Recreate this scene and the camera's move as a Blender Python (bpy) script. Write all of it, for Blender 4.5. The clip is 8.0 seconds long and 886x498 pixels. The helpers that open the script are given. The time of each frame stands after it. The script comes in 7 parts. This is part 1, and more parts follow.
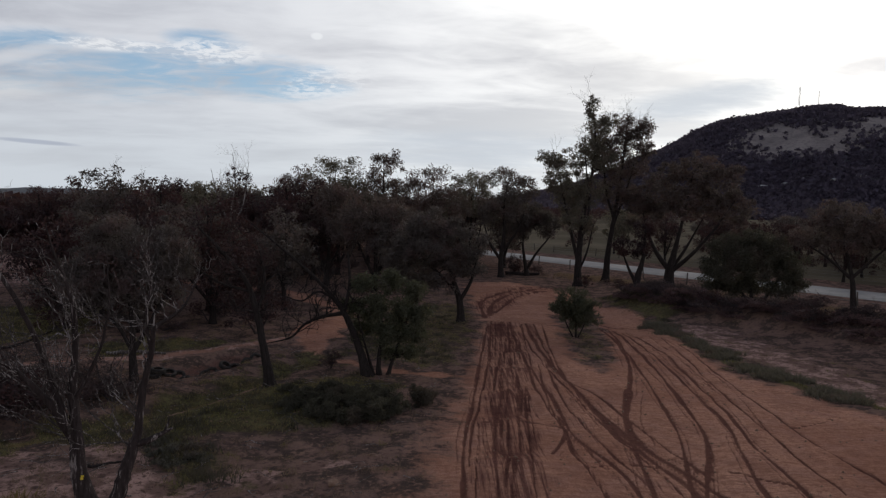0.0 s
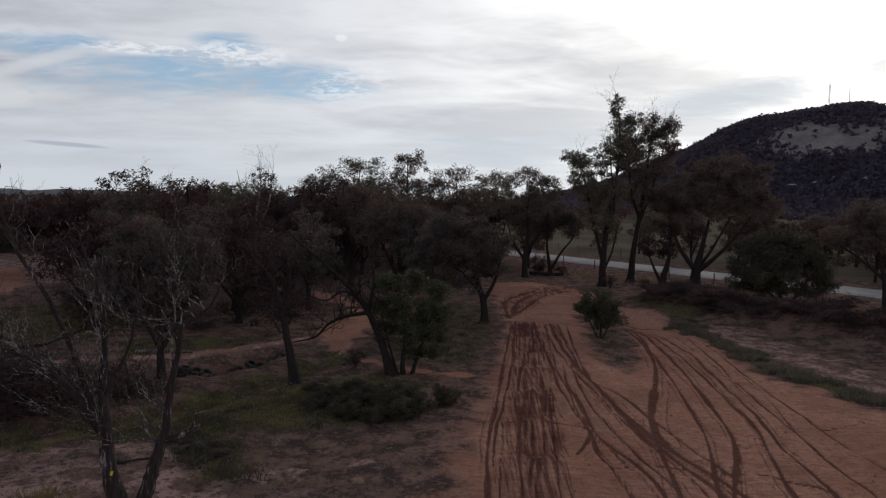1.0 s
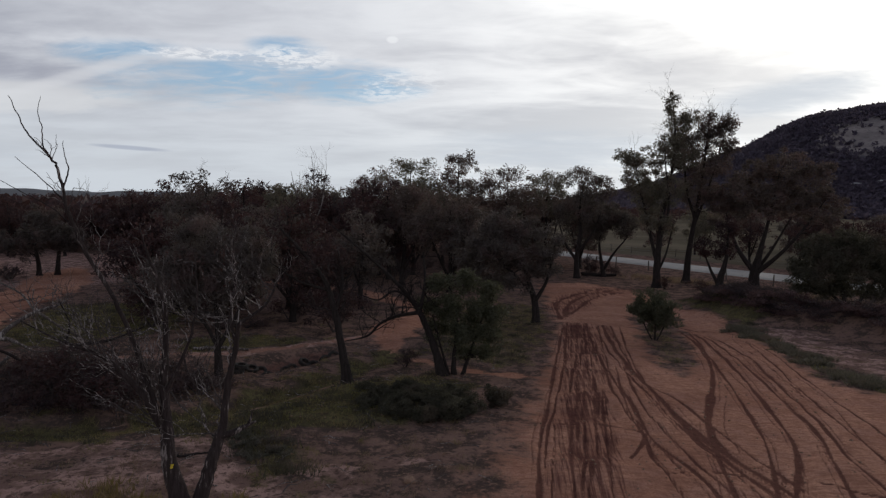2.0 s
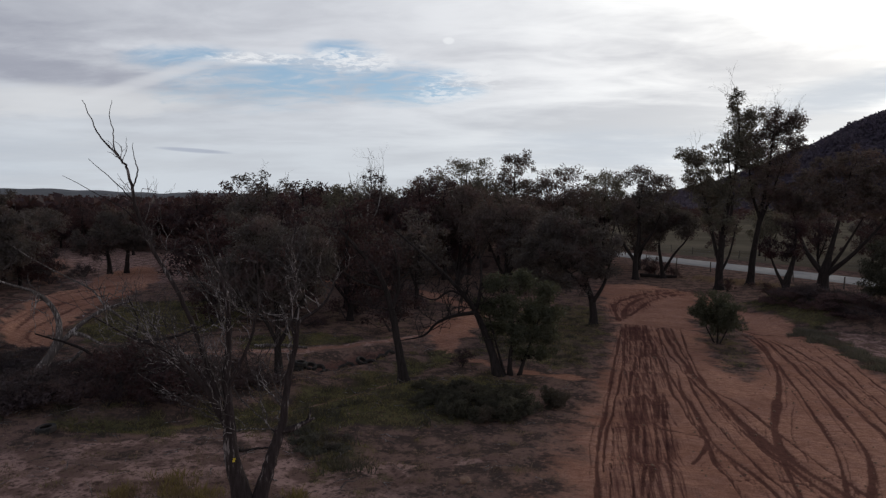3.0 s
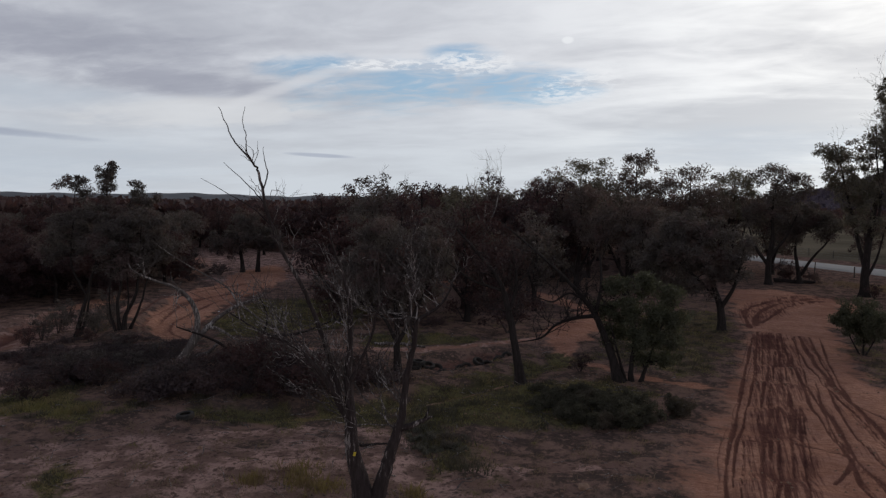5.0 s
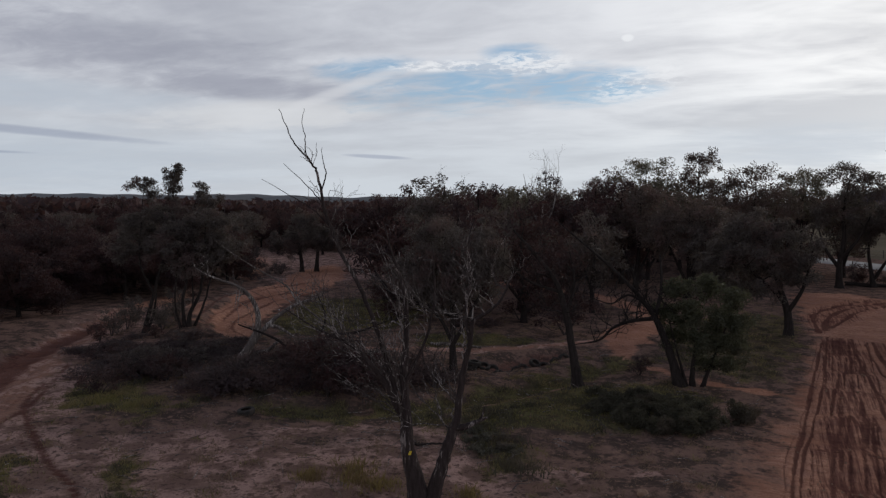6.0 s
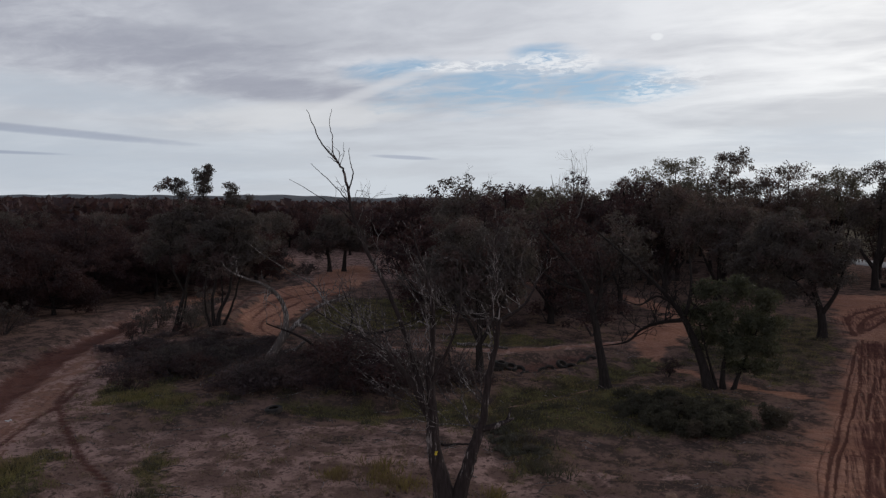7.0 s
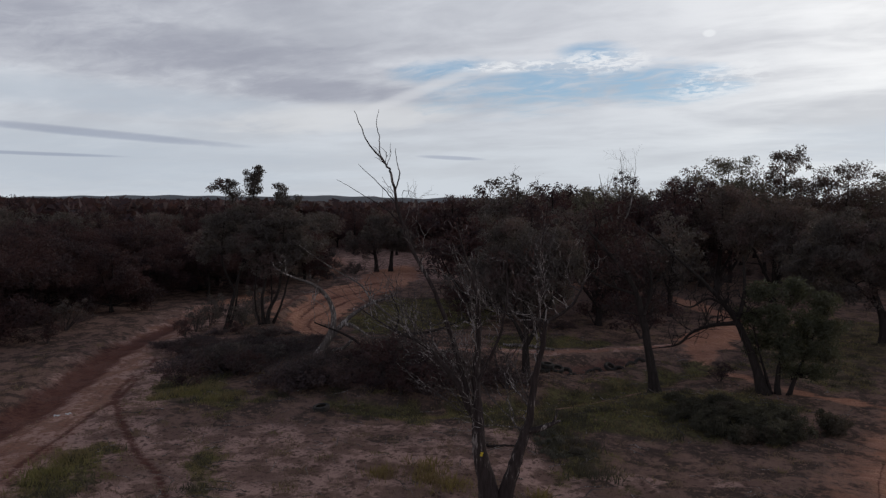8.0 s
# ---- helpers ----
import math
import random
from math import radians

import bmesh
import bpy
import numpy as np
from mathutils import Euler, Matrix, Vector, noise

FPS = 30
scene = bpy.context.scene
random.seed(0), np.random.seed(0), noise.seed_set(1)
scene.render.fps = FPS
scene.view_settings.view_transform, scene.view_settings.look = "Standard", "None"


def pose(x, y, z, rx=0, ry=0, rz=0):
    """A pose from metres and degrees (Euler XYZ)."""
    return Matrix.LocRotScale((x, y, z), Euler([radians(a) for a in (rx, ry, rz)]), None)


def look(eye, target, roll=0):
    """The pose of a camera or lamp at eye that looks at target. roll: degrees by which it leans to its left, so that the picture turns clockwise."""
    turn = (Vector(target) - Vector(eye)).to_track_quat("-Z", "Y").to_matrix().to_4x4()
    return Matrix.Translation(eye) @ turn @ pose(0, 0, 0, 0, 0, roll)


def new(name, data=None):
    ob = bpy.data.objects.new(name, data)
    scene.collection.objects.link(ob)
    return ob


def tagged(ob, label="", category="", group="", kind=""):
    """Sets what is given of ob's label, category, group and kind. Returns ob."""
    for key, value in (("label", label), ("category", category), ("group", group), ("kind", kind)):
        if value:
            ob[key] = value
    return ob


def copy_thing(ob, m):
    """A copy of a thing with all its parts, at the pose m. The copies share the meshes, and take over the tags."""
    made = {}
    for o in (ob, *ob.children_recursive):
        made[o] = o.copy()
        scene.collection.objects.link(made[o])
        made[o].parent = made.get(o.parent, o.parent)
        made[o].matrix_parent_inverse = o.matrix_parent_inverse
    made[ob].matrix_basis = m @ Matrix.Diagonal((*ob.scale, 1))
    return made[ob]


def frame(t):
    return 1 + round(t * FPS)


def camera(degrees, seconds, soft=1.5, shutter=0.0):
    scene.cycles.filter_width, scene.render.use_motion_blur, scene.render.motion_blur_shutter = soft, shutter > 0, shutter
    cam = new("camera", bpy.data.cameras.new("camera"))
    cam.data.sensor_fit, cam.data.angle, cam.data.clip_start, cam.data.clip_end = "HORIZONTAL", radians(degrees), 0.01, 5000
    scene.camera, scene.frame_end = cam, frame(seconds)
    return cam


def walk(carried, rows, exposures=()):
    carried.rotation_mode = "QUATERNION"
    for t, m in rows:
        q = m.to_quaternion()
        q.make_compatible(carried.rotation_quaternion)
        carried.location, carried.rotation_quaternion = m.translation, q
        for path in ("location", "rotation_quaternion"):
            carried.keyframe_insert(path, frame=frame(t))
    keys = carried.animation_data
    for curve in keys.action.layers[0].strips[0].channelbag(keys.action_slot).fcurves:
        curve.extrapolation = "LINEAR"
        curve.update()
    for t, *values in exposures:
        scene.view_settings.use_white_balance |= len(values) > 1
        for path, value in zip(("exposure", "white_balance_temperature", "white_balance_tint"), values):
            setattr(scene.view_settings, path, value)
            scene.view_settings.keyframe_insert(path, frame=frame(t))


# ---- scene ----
# ---- camera and walk: a hovering drone, 8 m up, that turns to its left ----
cam = camera(63.7, 8.0, soft=1.3)
TURNS = [  # seconds, yaw, pitch, roll, and the slow drift of the hover in x, y, z
    (0.0, 0.00, -3.57, -1.51, 0.000, 0.000, 0.000), (0.5, 0.80, -3.56, -1.41, 0.006, -0.003, -0.016), (1.0, 1.90, -3.59, -1.35, 0.002, -0.004, -0.027),
    (1.5, 3.89, -3.62, -1.27, -0.017, -0.003, -0.035), (2.8, 9.42, -3.68, -1.09, -0.070, 0.027, -0.062), (3.0, 10.41, -3.69, -1.07, -0.078, 0.035, -0.068), (3.5, 12.66, -3.70, -1.00, -0.096, 0.060, -0.084),
    (4.0, 14.93, -3.71, -0.95, -0.117, 0.088, -0.096), (4.5, 17.31, -3.71, -0.88, -0.130, 0.119, -0.108), (5.0, 19.79, -3.69, -0.81, -0.137, 0.152, -0.121),
    (5.2, 20.84, -3.69, -0.79, -0.138, 0.161, -0.125), (6.3, 25.21, -3.69, -0.73, -0.142, 0.203, -0.142), (6.5, 25.62, -3.69, -0.72, -0.143, 0.209, -0.144), (7.0, 26.49, -3.68, -0.72, -0.144, 0.221, -0.150), (7.5, 29.04, -3.68, -0.69, -0.149, 0.238, -0.156),
    (8.0, 30.22, -3.69, -0.67, -0.157, 0.260, -0.159)]
EXPOSURES = [(0.0, 0.0), (8.0, 0.0)]
walk(cam, [(t, pose(dx, dy, 8.0 + dz, 90 + p, r, y)) for t, y, p, r, dx, dy, dz in TURNS], EXPOSURES)

# ---- daylight: a low sun behind thin cloud, ahead and to the right ----
SUN_AZ, SUN_EL = radians(27), radians(19)
to_sun = Vector((math.sin(SUN_AZ) * math.cos(SUN_EL), math.cos(SUN_AZ) * math.cos(SUN_EL), math.sin(SUN_EL)))
sun = new("sun", bpy.data.lights.new("sun", "SUN"))
sun.data.energy, sun.data.angle, sun.data.color = 0.5, radians(14), (1.0, 0.93, 0.84)
sun.matrix_world = look((0, 0, 60), Vector((0, 0, 60)) - to_sun)


class Nodes:
    """Short hand for building a node tree."""

    def __init__(self, tree):
        self.tree = tree

    def add(self, kind):
        return self.tree.nodes.new(kind)

    def put(self, socket, value):
        if isinstance(value, bpy.types.NodeSocket):
            self.tree.links.new(value, socket)
        elif value is not None:
            socket.default_value = value

    def math(self, op, a, b=None, c=None, clamp=False):
        n = self.add("ShaderNodeMath")
        n.operation, n.use_clamp = op, clamp
        for s, v in zip(n.inputs, (a, b, c)):
            self.put(s, v)
        return n.outputs[0]

    def vec(self, op, a, b=None, scale=None):
        n = self.add("ShaderNodeVectorMath")
        n.operation = op
        self.put(n.inputs[0], a)
        self.put(n.inputs[1], b)
        if scale is not None:
            self.put(n.inputs["Scale"], scale)
        return n.outputs["Value"] if op in ("DOT_PRODUCT", "LENGTH") else n.outputs["Vector"]

    def noise(self, vector, scale, detail=4.0, rough=0.55, warp=0.0):
        n = self.add("ShaderNodeTexNoise")
        self.put(n.inputs["Vector"], vector)
        n.inputs["Scale"].default_value, n.inputs["Detail"].default_value = scale, detail
        n.inputs["Roughness"].default_value, n.inputs["Distortion"].default_value = rough, warp
        return n.outputs["Fac"]

    def span(self, value, lo, hi, to_lo=0.0, to_hi=1.0, smooth=True):
        n = self.add("ShaderNodeMapRange")
        n.interpolation_type = "SMOOTHSTEP" if smooth else "LINEAR"
        for s, v in zip(n.inputs, (value, lo, hi, to_lo, to_hi)):
            self.put(s, v)
        return n.outputs[0]

    def mix(self, fac, a, b, blend="MIX"):
        n = self.add("ShaderNodeMix")
        n.data_type, n.blend_type = "RGBA", blend
        self.put(n.inputs[0], fac)
        for s, v in ((n.inputs[6], a), (n.inputs[7], b)):
            self.put(s, (*v, 1.0) if isinstance(v, tuple) and len(v) == 3 else v)
        return n.outputs[2]


def build_sky():
    world = bpy.data.worlds.new("sky")
    world.use_nodes = True
    scene.world = world
    tree = world.node_tree
    tree.nodes.clear()
    n = Nodes(tree)
    d = n.add("ShaderNodeTexCoord").outputs["Generated"]
    sep = n.add("ShaderNodeSeparateXYZ")
    n.put(sep.inputs[0], d)
    up = sep.outputs["Z"]
    high = n.math("MAXIMUM", up, 0.0)
    # directions laid out on a flat cloud deck
    flat = n.vec("SCALE", d, scale=n.math("DIVIDE", 1.0, n.math("ADD", high, 0.11)))
    flat = n.vec("MULTIPLY", flat, (1.0, 1.0, 0.0))
    air = n.add("ShaderNodeTexSky")
    air.sky_type, air.sun_disc, air.sun_elevation, air.sun_rotation = "NISHITA", False, SUN_EL, SUN_AZ
    air.altitude, air.air_density, air.dust_density, air.ozone_density = 250.0, 1.0, 0.6, 1.5
    blue = n.vec("SCALE", air.outputs[0], scale=0.10)
    # the cloud sheet, greyer where it is thick and white toward the sun
    turned = n.add("ShaderNodeMapping")
    n.put(turned.inputs["Vector"], flat)
    turned.inputs["Rotation"].default_value = (0, 0, radians(-20))
    turned.inputs["Scale"].default_value = (0.8, 1.25, 1.0)
    streak = n.noise(turned.outputs[0], 0.62, 5.0, 0.52, 0.5)
    fine = n.noise(turned.outputs[0], 3.4, 5.0, 0.6, 0.4)
    body = n.math("ADD", n.math("MULTIPLY", streak, 0.80), n.math("MULTIPLY", fine, 0.20))
    thick = n.span(body, 0.38, 0.63)
    low = n.span(up, 0.03, 0.20)
    toward = n.math("MAXIMUM", n.vec("DOT_PRODUCT", d, tuple(to_sun)), 0.0)
    glow = n.math("MULTIPLY", n.span(body, 0.34, 0.62, 1.35, 0.62), n.math("ADD", n.math("MULTIPLY", n.math("POWER", toward, 8.0), 0.58), n.math("MULTIPLY", n.math("POWER", toward, 60.0), 0.9)))
    grey = n.mix(thick, (0.650, 0.675, 0.730), (0.415, 0.435, 0.495))
    pale = n.mix(thick, (0.60, 0.645, 0.70), (0.545, 0.58, 0.63))
    deck = n.mix(low, pale, grey)
    rag_wide = n.noise(turned.outputs[0], 1.7, 6.0, 0.6, 0.6)
    rag_fine = n.noise(turned.outputs[0], 5.5, 6.0, 0.65, 0.6)

    def patch(az, el, wide, tall, tilt=0.0, ragged=2.4, soft=0.8):
        """A ragged oval in the sky about a bearing and a height, in degrees."""
        a, e, k = radians(az), radians(el), math.tan(radians(tilt))
        right = (math.cos(a), -math.sin(a), 0.0)
        u = n.vec("DOT_PRODUCT", d, right)
        v = n.math("SUBTRACT", n.math("SUBTRACT", up, math.sin(e)), n.math("MULTIPLY", u, k))
        u, v = n.math("DIVIDE", u, math.sin(radians(wide))), n.math("DIVIDE", v, math.sin(radians(tall)))
        r = n.math("ADD", n.math("MULTIPLY", u, u), n.math("MULTIPLY", v, v))
        r = n.math("ADD", r, n.math("MULTIPLY", n.math("SUBTRACT", n.math("ADD", n.math("MULTIPLY", rag_wide, 0.6), n.math("MULTIPLY", rag_fine, 0.4)), 0.5), ragged * 2.0))
        front = n.span(n.vec("DOT_PRODUCT", d, (math.sin(a), math.cos(a), 0.0)), 0.3, 0.6)
        return n.math("MULTIPLY", n.span(r, 1.0 + soft, 1.0 - soft), front)

    def any_of(*ovals):
        out = patch(*ovals[0])
        for oval in ovals[1:]:
            out = n.math("MAXIMUM", out, patch(*oval))
        return out

    # a dark bank and a brighter, clearer stretch under it
    bank = any_of((-50, 10.6, 13, 1.9, -3, 3.4, 1.9), (-40, 8.7, 8, 1.0, -3, 3.0, 1.6), (-62, 12.8, 9, 1.8, 0, 3.4, 1.9), (-64, 17.0, 16, 4.0, 0, 3.0, 2.0))
    deck = n.mix(n.math("MULTIPLY", bank, 0.8), deck, (0.290, 0.305, 0.375))
    deck = n.mix(n.math("MULTIPLY", any_of((-57, 7.4, 12, 1.0, -2, 2.4, 1.2), (-58, 2.6, 16, 2.0, 0, 2.0, 1.6)), 0.75), deck, (0.470, 0.525, 0.600))
    deck = n.mix(n.math("MULTIPLY", any_of((-38, 6.6, 9, 1.0, 4),), 0.6), deck, (0.680, 0.690, 0.710))
    lit = n.mix(1.0, deck, n.mix(n.math("MULTIPLY", glow, 1.0, clamp=True), (0.0, 0.0, 0.0), (1.0, 0.94, 0.80)), "ADD")
    # gaps through which the blue shows
    hole = any_of((-23.0, 9.1, 7.0, 1.6, 4, 3.0, 1.5), (-18.5, 11.6, 2.4, 0.7, 0, 1.4, 1.2), (-30.2, 10.3, 3.6, 0.8, 6, 2.4, 1.3), (-14.0, 9.2, 5.0, 1.3, -3, 3.0, 1.4))
    veil = n.span(n.noise(turned.outputs[0], 4.2, 6.0, 0.6, 1.2), 0.40, 0.66, 1.0, 0.35)
    hole = n.math("MULTIPLY", hole, veil)
    clear = n.mix(0.5, blue, (0.230, 0.400, 0.610))
    sky = n.mix(n.math("MULTIPLY", hole, 0.95), lit, clear)
    # small puffs and a slanting white wisp round the gap
    puffs = n.math("ADD", n.math("MULTIPLY", n.noise(flat, 15.0, 5.0, 0.66, 0.5), 0.7), n.math("MULTIPLY", n.noise(flat, 4.0, 3.0, 0.5), 0.3))
    where_puffs = n.math("MAXIMUM", any_of((-17.8, 10.9, 3.4, 0.8, 0, 0.6), (-24.5, 10.7, 4.0, 0.4, 2, 0.8)), n.math("MULTIPLY", patch(-9.0, 9.3, 3.2, 1.2, 14, 1.2), 0.75))
    puff = n.math("MULTIPLY", n.span(puffs, 0.44, 0.57), where_puffs)
    puff = n.math("MAXIMUM", puff, patch(-10.2, 12.6, 0.42, 0.24, 0, 0.5, 0.6))
    wisp = any_of((-31.8, 8.9, 4.6, 0.4, 21, 1.3, 1.2), (-26.4, 10.4, 3.0, 0.35, 3, 1.4, 1.0))
    sky = n.mix(n.math("MULTIPLY", wisp, 0.5), sky, (0.700, 0.715, 0.750))
    sky = n.mix(n.math("MULTIPLY", puff, 0.8), sky, (0.830, 0.850, 0.880))
    # flecks of grey before the bright part
    flecks = any_of((20.8, 13.2, 2.8, 0.8, 2, 2.2, 1.2), (26.6, 12.2, 0.9, 0.4, 0, 1.2, 0.9), (30.7, 10.1, 2.6, 0.6, 4, 1.8, 1.1), (31.0, 6.0, 2.0, 0.3, 0, 0.6))
    sky = n.mix(n.math("MULTIPLY", flecks, 0.65), sky, n.mix(1.0, sky, (0.56, 0.56, 0.60), "MULTIPLY"))
    under = any_of((19.2, 8.1, 5.2, 1.1, 8, 2.2, 1.4), (3.0, 4.4, 8.0, 1.3, 0, 2.4, 1.6))
    sky = n.mix(n.math("MULTIPLY", under, 0.8), sky, (0.575, 0.625, 0.690))
    # thin dark bars of cloud low over the plain
    bars_at = n.add("ShaderNodeMapping")
    n.put(bars_at.inputs["Vector"], d)
    bars_at.inputs["Scale"].default_value = (2.2, 2.2, 34.0)
    bars = n.span(n.noise(bars_at.outputs[0], 1.0, 3.0, 0.5, 0.2), 0.60, 0.74)
    bars = n.math("MULTIPLY", bars, n.math("MULTIPLY", n.span(up, 0.015, 0.05), n.span(up, 0.13, 0.08)))
    bars = n.math("MULTIPLY", bars, n.span(toward, 0.55, 0.35))
    bars = n.math("MAXIMUM", n.math("MULTIPLY", bars, 0.6), any_of((-29.6, 3.6, 2.4, 0.15, -2, 0.25), (-56.0, 4.7, 9.0, 0.28, -3, 0.5), (-60.0, 3.1, 5.0, 0.12, 0, 0.3)))
    sky = n.mix(n.math("MULTIPLY", bars, 0.75), sky, n.mix(1.0, sky, (0.62, 0.64, 0.72), "MULTIPLY"))
    # unseen sky overhead, dimmed and blued to lower the light on the ground
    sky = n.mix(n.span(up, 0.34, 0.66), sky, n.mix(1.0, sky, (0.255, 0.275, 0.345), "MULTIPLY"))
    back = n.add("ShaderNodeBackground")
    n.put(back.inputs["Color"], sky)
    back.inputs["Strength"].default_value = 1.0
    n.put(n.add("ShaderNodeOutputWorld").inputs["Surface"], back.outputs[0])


build_sky()

# ---- materials ----
def surface(name, rough=0.9):
    mat = bpy.data.materials.new(name)
    mat.use_nodes = True
    tree = mat.node_tree
    tree.nodes.clear()
    n = Nodes(tree)
    out = n.add("ShaderNodeOutputMaterial")
    bsdf = n.add("ShaderNodeBsdfPrincipled")
    bsdf.inputs["Roughness"].default_value = rough
    n.put(out.inputs["Surface"], bsdf.outputs[0])
    return mat, n, bsdf, out


def bump(n, bsdf, height, strength, distance):
    b = n.add("ShaderNodeBump")
    b.inputs["Strength"].default_value, b.inputs["Distance"].default_value = strength, distance
    n.put(b.inputs["Height"], height)
    n.put(bsdf.inputs["Normal"], b.outputs[0])


def where(n):
    return n.add("ShaderNodeNewGeometry").outputs["Position"]


def attr(n, name):
    node = n.add("ShaderNodeAttribute")
    node.attribute_name = name
    return node.outputs["Fac"]


def ground_material():
    mat, n, bsdf, _ = surface("earth", 0.95)
    p = where(n)
    big, mid, small, grit = n.noise(p, 0.16, 4.0, 0.6), n.noise(p, 0.9, 5.0, 0.62), n.noise(p, 4.5, 5.0, 0.65), n.noise(p, 22.0, 5.0, 0.75)
    crumb = n.noise(p, 60.0, 3.0, 0.7)
    fine = n.math("ADD", n.math("MULTIPLY", grit, 0.6), n.math("MULTIPLY", crumb, 0.4))
    litter = n.mix(n.span(mid, 0.43, 0.58), (0.098, 0.070, 0.060), (0.245, 0.154, 0.124))
    litter = n.mix(n.span(small, 0.52, 0.64, 0.0, 0.85), litter, (0.290, 0.180, 0.138))
    litter = n.mix(n.span(small, 0.46, 0.34, 0.0, 0.75), litter, (0.080, 0.059, 0.053))
    litter = n.mix(n.span(fine, 0.53, 0.64, 0.0, 0.6), litter, (0.055, 0.040, 0.036))
    dirt = n.mix(n.span(big, 0.38, 0.62), (0.490, 0.248, 0.166), (0.660, 0.358, 0.242))
    dirt = n.mix(n.span(n.noise(p, 0.42, 5.0, 0.62, 0.6), 0.48, 0.66, 0.0, 0.55), dirt, (0.355, 0.180, 0.130))
    dirt = n.mix(n.span(small, 0.40, 0.66, 0.0, 0.45), dirt, (0.220, 0.092, 0.062))
    dirt = n.mix(n.span(mid, 0.46, 0.62, 0.0, 0.5), dirt, (0.510, 0.280, 0.210))
    dirt = n.mix(n.span(fine, 0.50, 0.60, 0.0, 0.75), dirt, (0.205, 0.088, 0.060))
    ripple = n.add("ShaderNodeMapping")
    n.put(ripple.inputs["Vector"], p)
    ripple.inputs["Scale"].default_value = (1.1, 8.0, 1.0)
    comb = n.noise(ripple.outputs[0], 1.0, 4.0, 0.6, 0.4)
    dirt = n.mix(n.span(comb, 0.46, 0.62, 0.0, 0.45), dirt, (0.270, 0.125, 0.086))
    pale = n.mix(n.span(mid, 0.43, 0.57), (0.475, 0.305, 0.258), (0.220, 0.138, 0.114))
    pale = n.mix(n.span(small, 0.50, 0.64, 0.0, 0.85), pale, (0.092, 0.060, 0.050))
    pale = n.mix(n.span(fine, 0.52, 0.64, 0.0, 0.5), pale, (0.100, 0.064, 0.052))
    grass = n.mix(n.span(mid, 0.36, 0.62), (0.092, 0.086, 0.040), (0.172, 0.148, 0.074))
    grass = n.mix(n.span(small, 0.46, 0.62, 0.0, 0.85), grass, (0.085, 0.060, 0.045))
    grass = n.mix(n.span(fine, 0.50, 0.62, 0.0, 0.6), grass, (0.040, 0.036, 0.022))
    field = n.mix(n.span(n.noise(p, 0.035, 4.0), 0.35, 0.65), (0.118, 0.100, 0.072), (0.175, 0.146, 0.106))
    wet = n.mix(n.span(small, 0.35, 0.65), (0.088, 0.038, 0.032), (0.150, 0.068, 0.054))
    rag = n.math("MULTIPLY", n.math("SUBTRACT", n.math("ADD", n.math("MULTIPLY", mid, 0.4), n.math("MULTIPLY", small, 0.6)), 0.5), 1.5)

    def cover(name, lo=0.35, hi=0.65, ragged=1.0):
        return n.span(n.math("ADD", attr(n, name), n.math("MULTIPLY", rag, ragged)), lo, hi)

    col = n.mix(cover("pale"), litter, pale)
    col = n.mix(cover("field", 0.4, 0.6, 0.4), col, field)
    col = n.mix(cover("dirt", 0.22, 0.80, 0.9), col, dirt)
    col = n.mix(cover("grass", 0.36, 0.75, 1.5), col, grass)
    # churned, damp going down the straight: streaks that run with the track
    along = n.add("ShaderNodeMapping")
    n.put(along.inputs["Vector"], p)
    along.inputs["Rotation"].default_value = (0, 0, radians(5.5))
    along.inputs["Scale"].default_value = (8.5, 0.36, 1.0)
    drag = n.noise(along.outputs[0], 1.0, 6.0, 0.68, 0.25)
    lot = n.math("ADD", n.math("MULTIPLY", attr(n, "churn"), 0.62), n.math("MULTIPLY", n.math("SUBTRACT", drag, 0.5), 3.4))
    lot = n.math("ADD", lot, n.math("MULTIPLY", n.math("SUBTRACT", mid, 0.5), 1.2))
    churn = n.math("MULTIPLY", n.span(attr(n, "churn"), 0.0, 0.4), n.span(lot, 0.25, 0.95))
    col = n.mix(n.math("MULTIPLY", churn, 0.85), col, n.mix(n.span(small, 0.35, 0.65), (0.085, 0.036, 0.032), (0.165, 0.074, 0.062)))
    crumble = n.math("ADD", n.math("MULTIPLY", rag, 0.6), n.math("MULTIPLY", n.math("SUBTRACT", fine, 0.5), 1.6))
    wet_dark_share = n.span(n.math("ADD", attr(n, "wet"), crumble), 0.22, 0.86)
    col = n.mix(n.math("MULTIPLY", wet_dark_share, 0.85), col, wet)
    n.put(bsdf.inputs["Base Color"], col)
    n.put(bsdf.inputs["Roughness"], n.span(wet_dark_share, 0.0, 1.0, 0.95, 0.88, False))
    bsdf.inputs["Specular IOR Level"].default_value = 0.0
    h = n.math("ADD", n.math("MULTIPLY", small, 0.6), n.math("MULTIPLY", fine, 0.4))
    bump(n, bsdf, h, 1.0, 0.16)
    return mat


